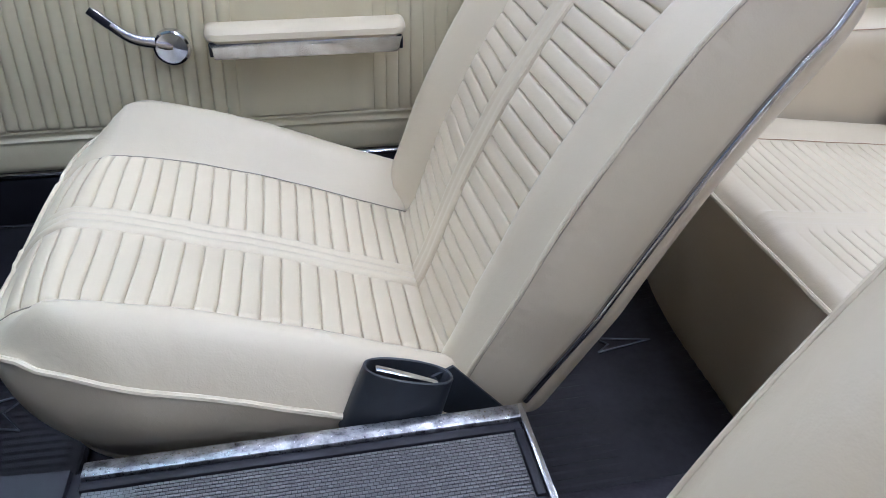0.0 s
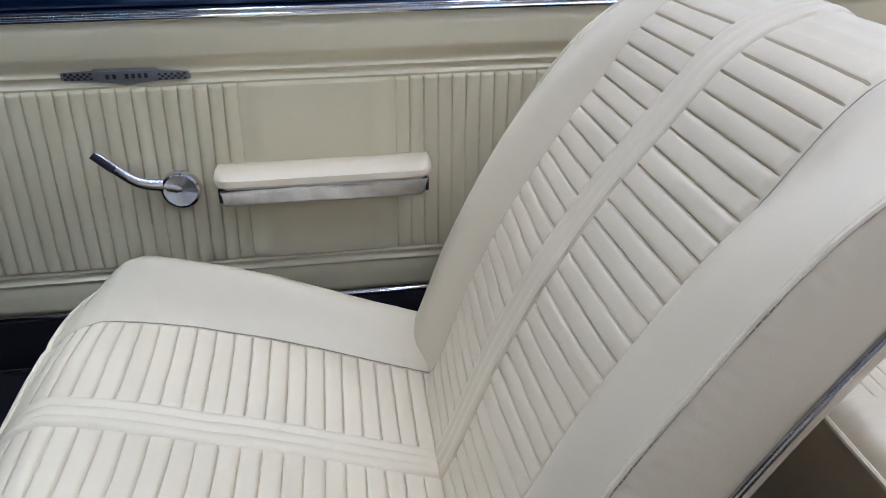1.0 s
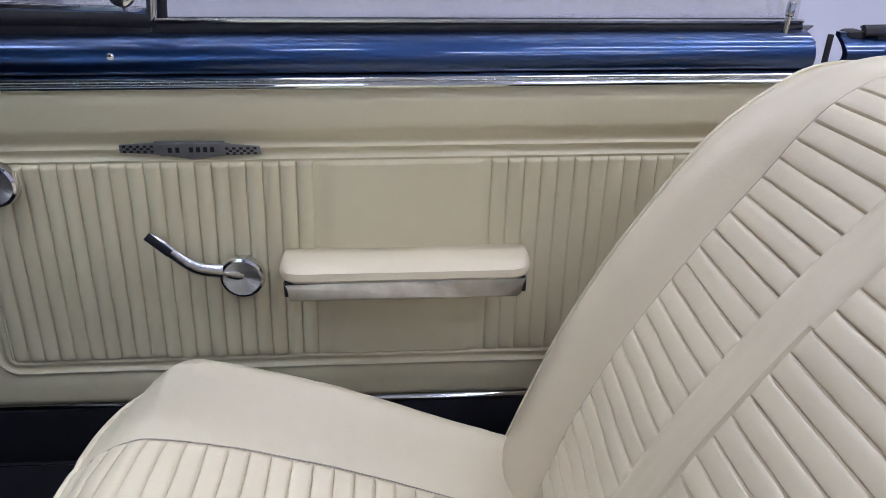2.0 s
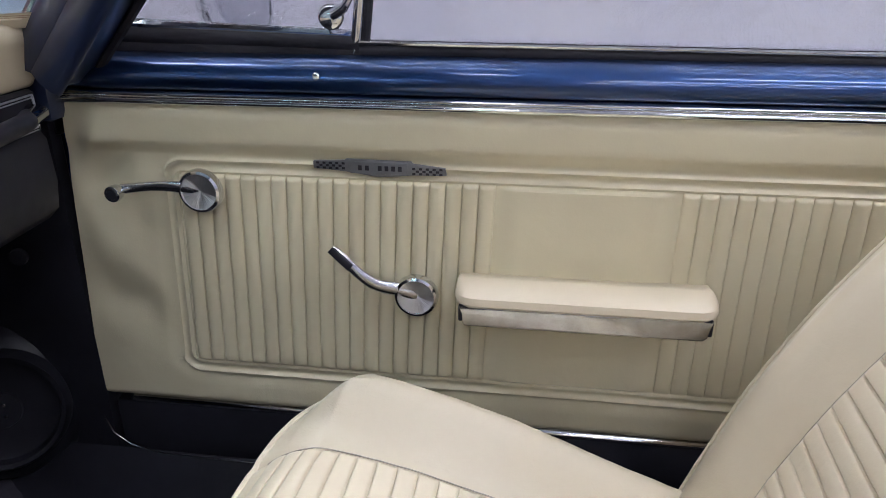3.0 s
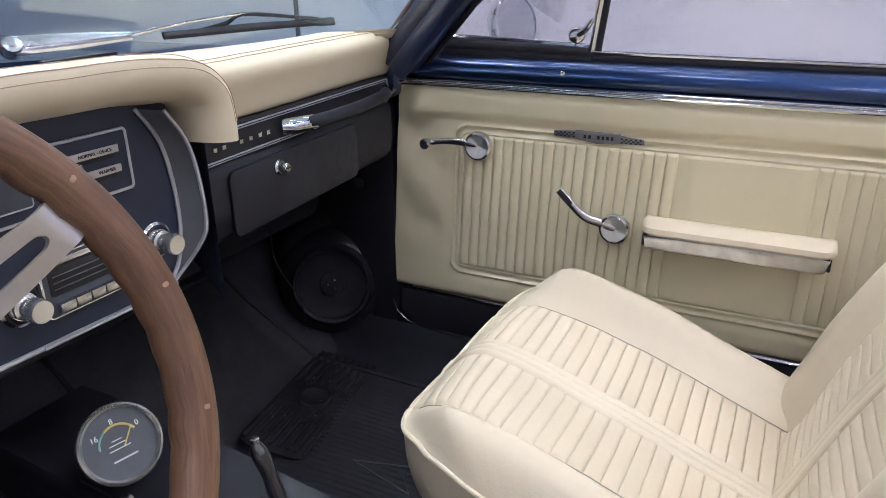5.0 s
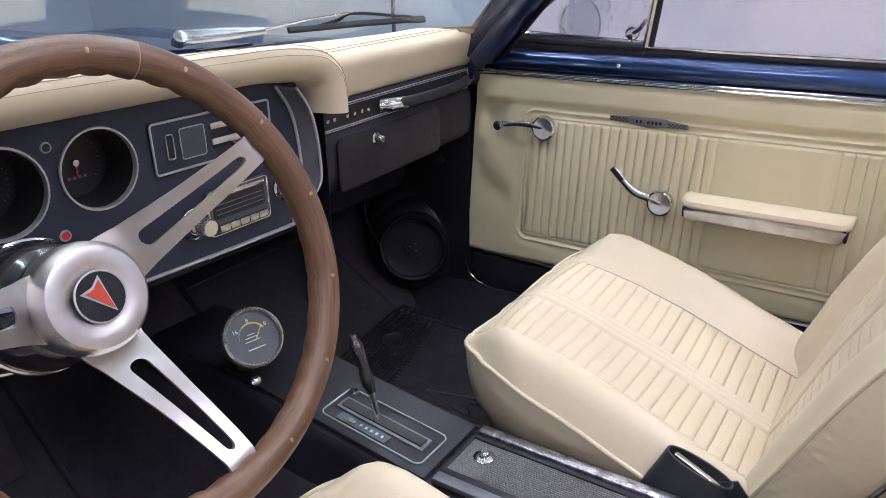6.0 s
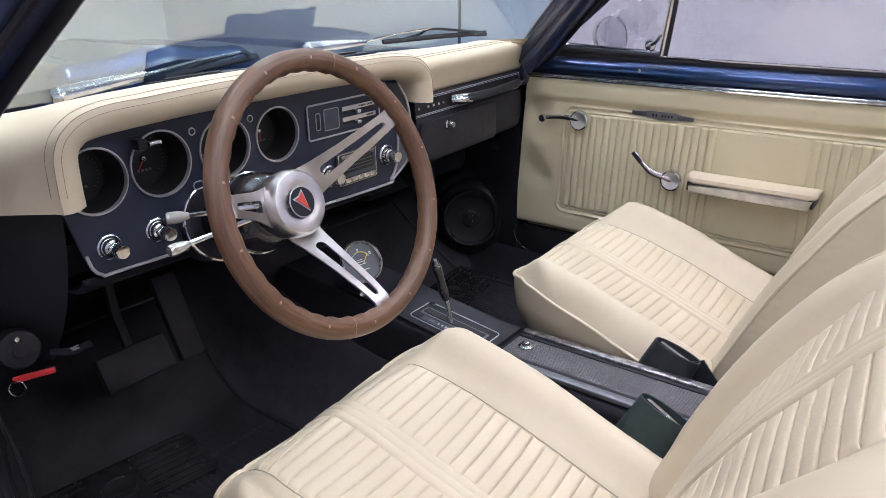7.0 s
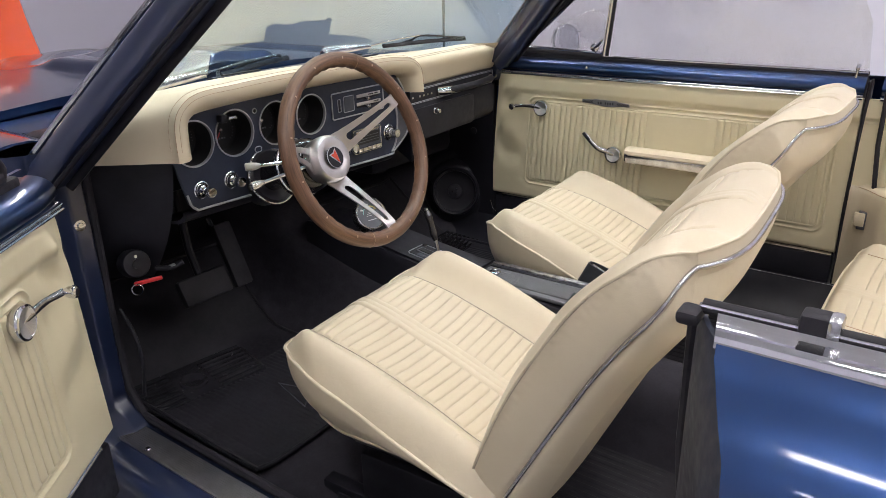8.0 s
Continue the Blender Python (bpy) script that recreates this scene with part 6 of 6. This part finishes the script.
def seat_belt(x, y, z, mat, label, tilt, turn):
    """An oval sleeve for the belt, open at the top, with the buckle tongue inside."""
    b = thing("seat_belt", (x, y, z - 0.10), label, "seat belt", "front seat belts")
    m = pose(x, y, z, tilt[0], tilt[1], turn)
    def ring(a, v):
        w, d = 0.043 + 0.004 * (1 - v), 0.0215 + 0.003 * (1 - v)
        c, s_ = math.cos(a), math.sin(a)
        return Vector((w * c, d * (abs(s_) ** 0.8) * (1 if s_ > 0 else -1), -0.072 * (1 - v) + 0.004 * c * v))
    angs = lin(0, 2 * math.pi, 41)
    bm = bmesh.new()
    bm.from_mesh(sheet(lambda a, v: m @ ring(a, v), angs, lin(0, 1, 8)))
    bm.from_mesh(sheet(lambda a, v: m @ Vector((ring(a, v).x * 0.94, ring(a, v).y * 0.84, ring(a, v).z)), angs, lin(0.2, 1, 6)))
    bm.from_mesh(sheet(lambda a, v: m @ Vector((ring(a, 1).x * (1 - 0.06 * v), ring(a, 1).y * (1 - 0.16 * v), ring(a, 1).z + 0.001 * math.sin(math.pi * v))), angs, lin(0, 1, 4)))
    bmesh.ops.remove_doubles(bm, verts=bm.verts[:], dist=0.0001)
    part("sleeve", bm, mat, b)
    part("buckle", rbox((-0.032, -0.006, -0.03), (0.032, 0.006, -0.003), 0.003, m), CHROME, b, "chrome buckle tongue")
    part("buckle_slot", rbox((0.012, -0.0055, -0.012), (0.020, -0.0035, -0.007), 0.001, m), BLACK, b)
    part("strap", rbox((-0.024, -0.0035, -0.16), (0.024, 0.0035, -0.02), 0.001, m), BELT, b, "black webbing")
    return b


# ---- footwells ----
def footwells():
    # round blower housing on the passenger firewall
    ax = Vector((0.50, -0.84, 0.20)).normalized()
    at = Vector((-0.820, 0.700, 0.476))
    m = axes(at, ax, (0, 0, 1)) @ Matrix.Diagonal((0.86, 0.86, 0.86, 1))
    bl = thing("blower_housing", at - ax * 0.1, "round black heater blower housing", "blower")
    part("drum", lathe([(0.150, -0.24), (0.150, -0.12), (0.146, -0.085), (0.134, -0.055), (0.116, -0.038), (0.106, -0.034), (0.103, -0.020), (0.097, -0.012), (0.090, -0.014), (0.087, -0.030), (0.080, -0.033), (0.032, -0.031), (0.030, -0.026), (0.012, -0.024), (0, -0.024)], m, 56), BLACK, bl, "stepped black drum")
    for k in range(3):
        a = radians(90 + 120 * k)
        part("screw", lathe([(0.004, 0), (0.003, 0.003), (0, 0.0035)], m @ pose(0.012 * math.cos(a), 0.012 * math.sin(a), -0.025), 10), WORNCHROME, bl)
    part("case", rbox((-1.10, 0.30, 0.62), (-0.86, 0.75, 0.78), 0.03), BLACK, bl, "black heater case")
    part("outer_dome", lathe([(0.185, -0.24), (0.185, -0.16), (0.178, -0.115), (0.160, -0.080), (0.142, -0.068), (0.12, -0.066)], m @ pose(0.030, -0.020, 0), 56), BLACK, bl, "broad black outer housing")
    part("cable", tube(curve([(-0.80, 0.50, 0.70), (-0.82, 0.53, 0.60), (-0.80, 0.57, 0.50), (-0.82, 0.60, 0.42)], 14), 0.0014, 6), BLACK, bl, "thin dark cable")
    # ribbed rubber mats
    for s, x0, n in ((1, -0.66, "passenger"), (-1, -0.60, "driver")):
        mt = thing("floor_mat", (x0, s * 0.4, 0.30), f"black ribbed rubber floor mat in the {n} footwell", "floor mat", "front floor mats")
        def mat(u, v, s=s):
            x = -1.06 + 0.70 * u
            y = s * (0.185 + 0.47 * v - 0.05 * ease((-0.86 - x) / 0.15) * v)
            fine = 1 if 0.50 < u < 0.97 and 0.08 < v < 0.92 else 0
            rib = 0.0014 * (1 if int(v * 72) % 2 else 0) * fine
            return (x, y, 0.308 + rib + 0.22 * ease((-0.80 - x) / 0.30) + 0.003 * math.sin(9 * u + 3 * v) + 0.012 * max(0.0, (v - 0.9) / 0.1))
        part("pad", sheet(mat, sorted(set(lin(0, 1, 50) + [0.499, 0.501, 0.969, 0.971])), lin(0, 1, 145), (0, 0, -0.006)), RUBBER, mt)
        rim_ = [(t, 0.015) for t in lin(0.02, 1, 22)] + [(1, t) for t in lin(0.02, 0.98, 14)] + [(t, 0.985) for t in lin(1, 0.02, 22)] + [(0.02, t) for t in lin(0.98, 0.02, 14)]
        part("raised_edge", tube([tuple(Vector(mat(u, v)) + Vector((0, 0, 0.002))) for u, v in rim_], 0.005, 6, closed=True), RUBBER, mt)
        hm = pose(-0.750, s * 0.52, 0.312, 0, 7, s * 8)
        part("heel_plate", prism(roundrect(-0.075, 0.075, -0.17, 0.17, 0.03), 0.006, hm, 0.002), MATRUBBER, mt, "raised heel pad")
        for k in range(8):
            for yy in (-0.10, 0.10):
                part("heel_rib", rbox((-0.066 + 0.0175 * k, yy - 0.058, 0.005), (-0.0575 + 0.0175 * k, yy + 0.058, 0.013), 0.003, hm), MATRUBBER, mt)
        part("heel_boss", lathe([(0.034, 0.004), (0.033, 0.011), (0.028, 0.013), (0.024, 0.010), (0, 0.010)], hm, 28), MATRUBBER, mt, "round raised boss")
        dart = [(0.06, 0.035), (0.03, 0.0), (0.06, -0.035), (-0.07, 0.0)]
        part("emblem_line", tube([Vector((-0.51 + x, s * 0.40 + y, 0.312)) for x, y in dart], 0.0018, 5, closed=True), GREY, mt, "raised dart outline")
    # pedals
    pd = thing("brake_pedal", (-0.80, -0.43, 0.55), "black rubber brake pedal pad on an arm", "pedal")
    part("pedal_pad", rbox((-0.012, -0.068, -0.034), (0.012, 0.068, 0.034), 0.008, pose(-0.775, -0.432, 0.535, 0, -28, 0)), RUBBER, pd)
    part("arm", tube([(-0.79, -0.43, 0.55), (-0.82, -0.43, 0.62), (-0.86, -0.42, 0.80)], 0.010, 8), BLACK, pd)
    gp = thing("accelerator_pedal", (-0.80, -0.32, 0.5), "tall black rubber accelerator pedal", "pedal")
    part("pedal_pad", rbox((-0.010, -0.026, -0.085), (0.010, 0.026, 0.085), 0.006, pose(-0.80, -0.322, 0.578, 0, -24, 0)), RUBBER, gp)
    part("arm", tube([(-0.84, -0.322, 0.60), (-0.88, -0.322, 0.66)], 0.006, 8), BLACK, gp)
    # battery cut-off switch with a red key on the driver's kick panel
    bs = thing("cutoff_switch", (-0.67, -0.66, 0.68), "black cut-off switch with a red key handle", "switch")
    sm = axes((-0.685, -0.642, 0.690), (0.95, -0.15, 0.25), (0, 0, 1)) @ Matrix.Diagonal((0.88, 0.88, 0.88, 1))
    part("switch_body", lathe([(0.034, -0.04), (0.034, -0.006), (0.031, 0.0), (0.012, 0.002), (0.012, 0.008), (0, 0.008)], sm, 28), BLACK, bs)
    part("screw", lathe([(0.005, 0), (0.004, 0.003), (0, 0.003)], sm @ pose(0.018, 0, 0.001), 12), CHROME, bs)
    part("red_key", rbox((-0.004, -0.050, 0), (0.005, 0.006, 0.008), 0.002, axes((-0.666, -0.660, 0.656), (0.8, -0.5, 0.3), (0.2, 0.1, 0.95)) @ pose(0, 0, 0, 0, 0, 18)), RED, bs, "red plastic key handle")
    part("key_ring", tube([axes((-0.655, -0.668, 0.648), (0.7, -0.6, 0.2)) @ Vector((0.011 * math.cos(a), 0.011 * math.sin(a), 0)) for a in lin(0, 2 * math.pi, 25)[:-1]], 0.0012, 6, closed=True), CHROME, bs, "thin key ring")
    part("lead", tube(curve([(-0.69, -0.60, 0.664), (-0.67, -0.575, 0.661), (-0.655, -0.555, 0.671)], 8), [0.006] * 8, 8), BLACK, bs, "black lead with pale print")
    part("lead_mark", rbox((-0.672, -0.580, 0.6672), (-0.660, -0.566, 0.6685), 0.0005), SILVER, bs, smooth=False)
    part("hood_cable", tube(curve([(-0.70, -0.69, 0.60), (-0.66, -0.69, 0.55), (-0.655, -0.688, 0.48), (-0.67, -0.69, 0.40)], 14), 0.004, 8), BLACK, bs, "black cable")


# ---- rear compartment ----
def rear():
    rs = thing("rear_bench", (0.8, 0, 0.27), "cream pleated vinyl rear bench seat", "rear seat")
    def field(y):
        """Distance from the middle of a seat's band; the outer half of the pleats is wider."""
        a = abs(y) - 0.30
        return abs(a) if a < 0.03 else 0.03 + (a - 0.03) * 0.74
    def top(u, y):
        x = 0.490 + 0.50 * u
        a = field(y)
        z = 0.577 - 0.06 * u - 0.022 * max(0, (0.05 - u) / 0.05) ** 2 + 0.010 * ease((a - 0.17) / 0.05)
        z -= 0.03 * max(0, (abs(y) - 0.60) / 0.06) ** 2
        if a < 0.185 and (u > 0.08 or a <= 0.022):
            if a > 0.022:
                z += 0.55 * tuck((x - 0.53) / 0.0208) * ease((a - 0.022) / 0.006) * ease((0.185 - a) / 0.006)
            else:
                z += (0.002 + 0.0022 * abs(math.cos(a / 0.022 * math.pi * 1.5)) ** 0.7) * ease((u - 0.015) / 0.05)
        elif abs(a - 0.188) < 0.004:
            z -= 0.002
        x2 = x + 0.03 * (abs(y) / 0.62) ** 6 * (1 - u)
        return (x2, y, z + 0.001 * noise.noise(Vector((x * 15, y * 15, 8))))
    ys = sorted(set([round(v, 4) for v in lin(-0.65, 0.65, 90)] + [round(s * (0.30 + d), 4) for s in (1, -1) for d in (-0.19, -0.187, -0.184, -0.178, -0.028, -0.022, -0.015, -0.007, 0, 0.007, 0.015, 0.022, 0.028, 0.230, 0.238, 0.2425, 0.247)]))
    cu = part("cushion", sheet(top, [0, 0.006, 0.015, 0.03, 0.05, 0.07] + [round((0.04 + 0.0208 * (k + d)) / 0.50, 6) for k in range(21) for d in (0, 0.06, 0.13, 0.22, 0.35, 0.5, 0.65, 0.78, 0.87, 0.94)] + [1.0], ys), VINYL, rs)
    part("piping", tube([top(0, y) for y in lin(-0.645, 0.645, 50)], 0.004, 8), PIPING, cu, "pale cream piping")
    for s in (1, -1):
        for d in (-0.188, 0.2435):
            part("seam_thread", tube([Vector(top(u, s * 0.30 + d)) + Vector((0, 0, 0.001)) for u in lin(0.05, 0.95, 30)], 0.0007, 5), THREAD, cu, "brown seam stitching")
    part("front_face", sheet(lambda v, y: (top(0, y)[0] + 0.022 * v, y, top(0, y)[2] * (1 - v) + 0.262 * v), lin(0, 1, 8), lin(-0.648, 0.648, 40), (0.02, 0, 0)), VINYL, rs, "smooth cream seat front")
    def back(v, y):
        a = field(y)
        bump = 0.004 * pleat(v * 18, 0.45) * (1 if 0.022 < a < 0.185 else 0)
        return (0.98 + 0.13 * v - bump - 0.02 * math.sin(math.pi * v), y, 0.51 + 0.39 * v)
    part("backrest", sheet(back, lin(0, 1, 140), lin(-0.65, 0.65, 70), (0.08, 0, 0)), VINYL, rs)
    for s in (1, -1):
        q = thing("rear_side_trim", (0.8, s * 0.75, 0.3), "cream vinyl rear side trim with a padded armrest", "side trim", kind="structure")
        def upper(x, z, s=s):
            h = 0.0
            if z < 0.845 and x > 0.50:
                h += 0.005 * pleat((x - 0.50) / 0.022) * ease((0.845 - z) / 0.006)
            h += 0.006 * ease((z - 0.85) / 0.02) + 0.003 * math.exp(-((z - 0.848) / 0.003) ** 2)
            return (x, s * (0.772 - h), z)
        part("upper_panel", sheet(upper, sorted(set([round(v, 4) for v in lin(0.441 if s > 0 else 0.56, 1.25, 40)] + [round((0.50 if s > 0 else 0.566) + 0.0022 * k, 4) for k in range(210)])), lin(0.60, 0.912, 50), (0, s * 0.015, 0)), DOORVINYL, q, "pleated cream upper panel")
        blk = curve([(0, 0.772, 0.688), (0, 0.70, 0.688), (0, 0.684, 0.683), (0, 0.675, 0.668), (0, 0.672, 0.64), (0, 0.672, 0.40), (0, 0.672, 0.28)], 28)
        part("armrest_block", sheet(lambda x, v, s=s, blk=blk: (x, s * (blk[int(v)].y + 0.09 * (1 - ease((x - 0.452) / 0.10)) * ease((0.772 - blk[int(v)].y) / 0.06)), blk[int(v)].z), lin(0.441 if s > 0 else 0.575, 1.2, 40), list(range(28)), (0, s * 0.01, -0.004)), VINYL, q, "smooth cream armrest block")
        part("armrest_stitch", tube([(x, s * (0.679 + 0.09 * (1 - ease((x - 0.452) / 0.10))), 0.680) for x in lin(0.46, 1.2, 30)], 0.0009, 5), THREAD, q, "reddish stitched seam")
        part("ash_tray", rbox((0.545, s * 0.705, 0.687), (0.625, s * 0.750, 0.696), 0.003), CHROME, q, "chrome ash tray lid")
        part("courtesy_lamp", rbox((0.475, s * 0.725, 0.575), (0.515, s * 0.742, 0.625), 0.003), GREY, q, "dark lamp base")
        part("courtesy_lens", rbox((0.466, s * 0.720, 0.585), (0.492, s * 0.736, 0.622), 0.003), PIPING, q, "pale lamp lens")
        part("window_crank_hub", lathe([(0.020, 0), (0.018, 0.010), (0, 0.012)], axes((0.545, s * 0.766, 0.80), (0, -s, 0)), 20), BLACK, q, "dark crank hub")
        if s > 0:
            part("edge_strap", tube(curve([(0.447, s * 0.755, 0.965), (0.443, s * 0.752, 0.90), (0.438, s * 0.757, 0.75), (0.436, s * 0.760, 0.60), (0.440, s * 0.765, 0.45)], 16), 0.0042, 8, flat=0.8), RUBBER, q, "black door edge seal")
            part("edge_filler", rbox((0.434, s * 0.778, 0.36), (0.446, s * 0.81, 0.955), 0.003), RUBBER, q, "black seal behind the door edge")
    # ribbed rubber mats behind the front seats
    for s in (1, -1):
        mt = thing("rear_floor_mat", (0.36, s * 0.4, 0.27), "black ribbed rubber mat on the rear floor", "floor mat", "rear floor mats")
        part("pad", sheet(lambda x, y: (x, y, 0.290 + 0.0015 * (1 if int(y * 90 + 200) % 2 and abs(x - 0.40) > 0.09 else 0)), lin(0.12, 0.50, 20), lin(s * 0.16, s * 0.66, 181), (0, 0, -0.008)), RUBBER, mt, smooth=False)
        em = [(0.362, 0.395), (0.454, 0.410), (0.366, 0.428), (0.385, 0.411)]
        part("emblem_line", tube([(x, s * y, 0.2915) for x, y in em], 0.0016, 5, closed=True), GREY, mt, "raised dart outline")


# ---- outside the cabin ----
def outside():
    for P in (((-0.845, -0.436, 1.018), (-0.886, -0.252, 1.025), (-0.868, -0.049, 1.046), (-0.922, -0.190, 1.008), (-0.900, 0.020, 1.030)),
              ((-0.869, 0.139, 1.036), (-0.842, 0.300, 1.036), (-0.772, 0.465, 1.057), (-0.842, 0.360, 1.030), (-0.728, 0.640, 1.034))):
        pivot, elbow, clasp, near, far = (Vector(q) for q in P)
        w = thing("wiper", pivot, "chrome wiper arm with a black blade on the windshield", "wiper", "windshield wipers")
        lie = Vector((0.80, -0.30, 0.52))
        part("pivot", lathe([(0.013, -0.014), (0.013, 0.003), (0.0115, 0.0062), (0.0055, 0.0068), (0.0052, 0.0095), (0, 0.0100)], axes(pivot, lie), 20), WORNCHROME, w, "chrome pivot cap")
        part("arm", tube([pivot, pivot.lerp(elbow, 0.5), elbow], [0.0155, 0.0130, 0.0080], 12, flat=0.42, up=lie), WORNCHROME, w, "bright tapered arm")
        part("arm_bar", tube([elbow, elbow.lerp(clasp, 0.5) + Vector((0, 0, 0.003)), clasp], 0.0032, 8), WORNCHROME, w, "thin arm bar")
        part("blade_bridge", tube(curve([near.lerp(far, 0.12), near.lerp(far, 0.35) + Vector((0, 0, 0.012)), clasp + Vector((0, 0, -0.002)), near.lerp(far, 0.9) + Vector((0, 0, 0.006))], 16), 0.0038, 8), BLACK, w)
        part("blade", tube([near, near.lerp(far, 0.5) + Vector((0, 0, 0.001)), far], 0.0055, 8, flat=1.5), RUBBER, w, "black rubber blade")
    an = thing("radio_antenna", (-0.93, 0.80, 0.92), "thin dark radio antenna on the fender", "antenna")
    part("mast", tube([(-0.93, 0.80, 0.92), (-0.93, 0.80, 1.6)], 0.005, 10), GREY, an)
    part("base", lathe([(0.018, 0), (0.014, 0.014), (0.007, 0.022), (0, 0.022)], pose(-0.93, 0.80, 0.918), 16), CHROME, an)
    mi = thing("side_mirror", (-0.50, 0.93, 0.95), "round chrome side mirror on the passenger door", "side mirror")
    c = Vector((-0.487, 0.955, 1.022))
    ax = Vector((0.80, -0.60, 0.05))
    m = axes(c, ax) @ Matrix.Diagonal((1.22, 1.22, 1.1, 1))
    part("shell", lathe([(0, -0.045), (0.020, -0.042), (0.038, -0.028), (0.046, -0.006), (0.0465, 0.0), (0.0435, 0.002), (0.042, 0.0)], m, 36), CHROME, mi, "chrome bullet shell")
    part("mirror_glass", lathe([(0.0425, 0.0), (0, 0.0003)], m, 36), MIRROR, mi, "silvered mirror glass")
    part("stalk", tube(curve([c - ax.normalized() * 0.02 + Vector((0, 0.0, -0.03)), Vector((-0.515, 0.93, 0.975)), Vector((-0.52, 0.905, 0.94))], 10), 0.009, 10), CHROME, mi)
    part("foot", rbox((-0.56, 0.885, 0.925), (-0.48, 0.925, 0.945), 0.006), CHROME, mi)
    # orange machine standing beyond the hood
    oc = thing("orange_vehicle", (-4.4, 0.35, 0), "glossy orange vehicle parked beyond the hood", "vehicle")
    prof = curve([(0, -0.9, 0.45), (0, -0.9, 1.0), (0, -0.6, 1.45), (0, 0.2, 1.55), (0, 0.66, 1.48), (0, 0.77, 1.25), (0, 0.80, 1.0), (0, 0.835, 0.75), (0, 0.86, 0.50), (0, 0.87, 0.40)], 40)
    hull = [(-5.6, 0), (-5.6, 0.8), (-5.57, 0.95), (-5.5, 1), (-4.8, 1), (-4.05, 1), (-3.98, 0.985), (-3.94, 0.955), (-3.925, 0.90), (-3.92, 0.6), (-3.92, 0.0)]
    bm = bmesh.new()
    bm.from_mesh(sheet(lambda i, v: (hull[int(i)][0] + 0.04 * math.sin(prof[int(v)].z * 3), prof[int(v)].y * hull[int(i)][1], 0.85 + (prof[int(v)].z - 0.85) * hull[int(i)][1]), list(range(len(hull))), list(range(40))))
    part("cowling", bm, ORANGE, oc, "glossy orange bodywork")
    for y in (-0.6, 0.6):
        w = part("wheel", lathe([(0.14, -0.12), (0.30, -0.12), (0.35, -0.08), (0.35, 0.08), (0.30, 0.12), (0.14, 0.12)], axes((-4.6, y, 0.35), (0, 1, 0)), 32), RUBBER, oc, "black tyre")
        part("rim", lathe([(0, -0.06), (0.15, -0.06), (0.15, 0.06), (0, 0.06)], axes((-4.6, y, 0.35), (0, 1, 0)), 24), GREY, w)


room()
body()
front_door = door("door_1")
driver_door = copy_thing(front_door, pose(-0.505, -0.885, 0.35, 0, 0, -52) @ Matrix.Diagonal((1, -1, 1, 1)))
driver_door.name = "door_2"
front_seat = seat(0.378)
driver_seat = seat(-0.380, 0.051, 1.0, 0.472, 0.935)
driver_seat.matrix_basis = pose(0.040, -0.378, 0.25, 0, 0, 3.5)
dashboard()
steering()
console()
seat_belt(0.028, 0.118, 0.570, BELT, "black plastic seat belt sleeve with chrome buckle", (-12, 20), -6)
piece("belt_webbing", sheet(lambda v, w: (0.052 + 0.066 * v + 0.020 * w, 0.124 - 0.012 * v, 0.552 - 0.072 * v + 0.010 * w), lin(0, 1, 8), lin(-1, 1, 4), (0, 0.003, 0)), BELT, "black belt webbing running down behind a belt sleeve", "belt webbing")
seat_belt(0.080, -0.075, 0.574, GREENBELT, "dark teal seat belt sleeve with chrome buckle", (-18, 20), -12)
footwells()
rear()
outside()
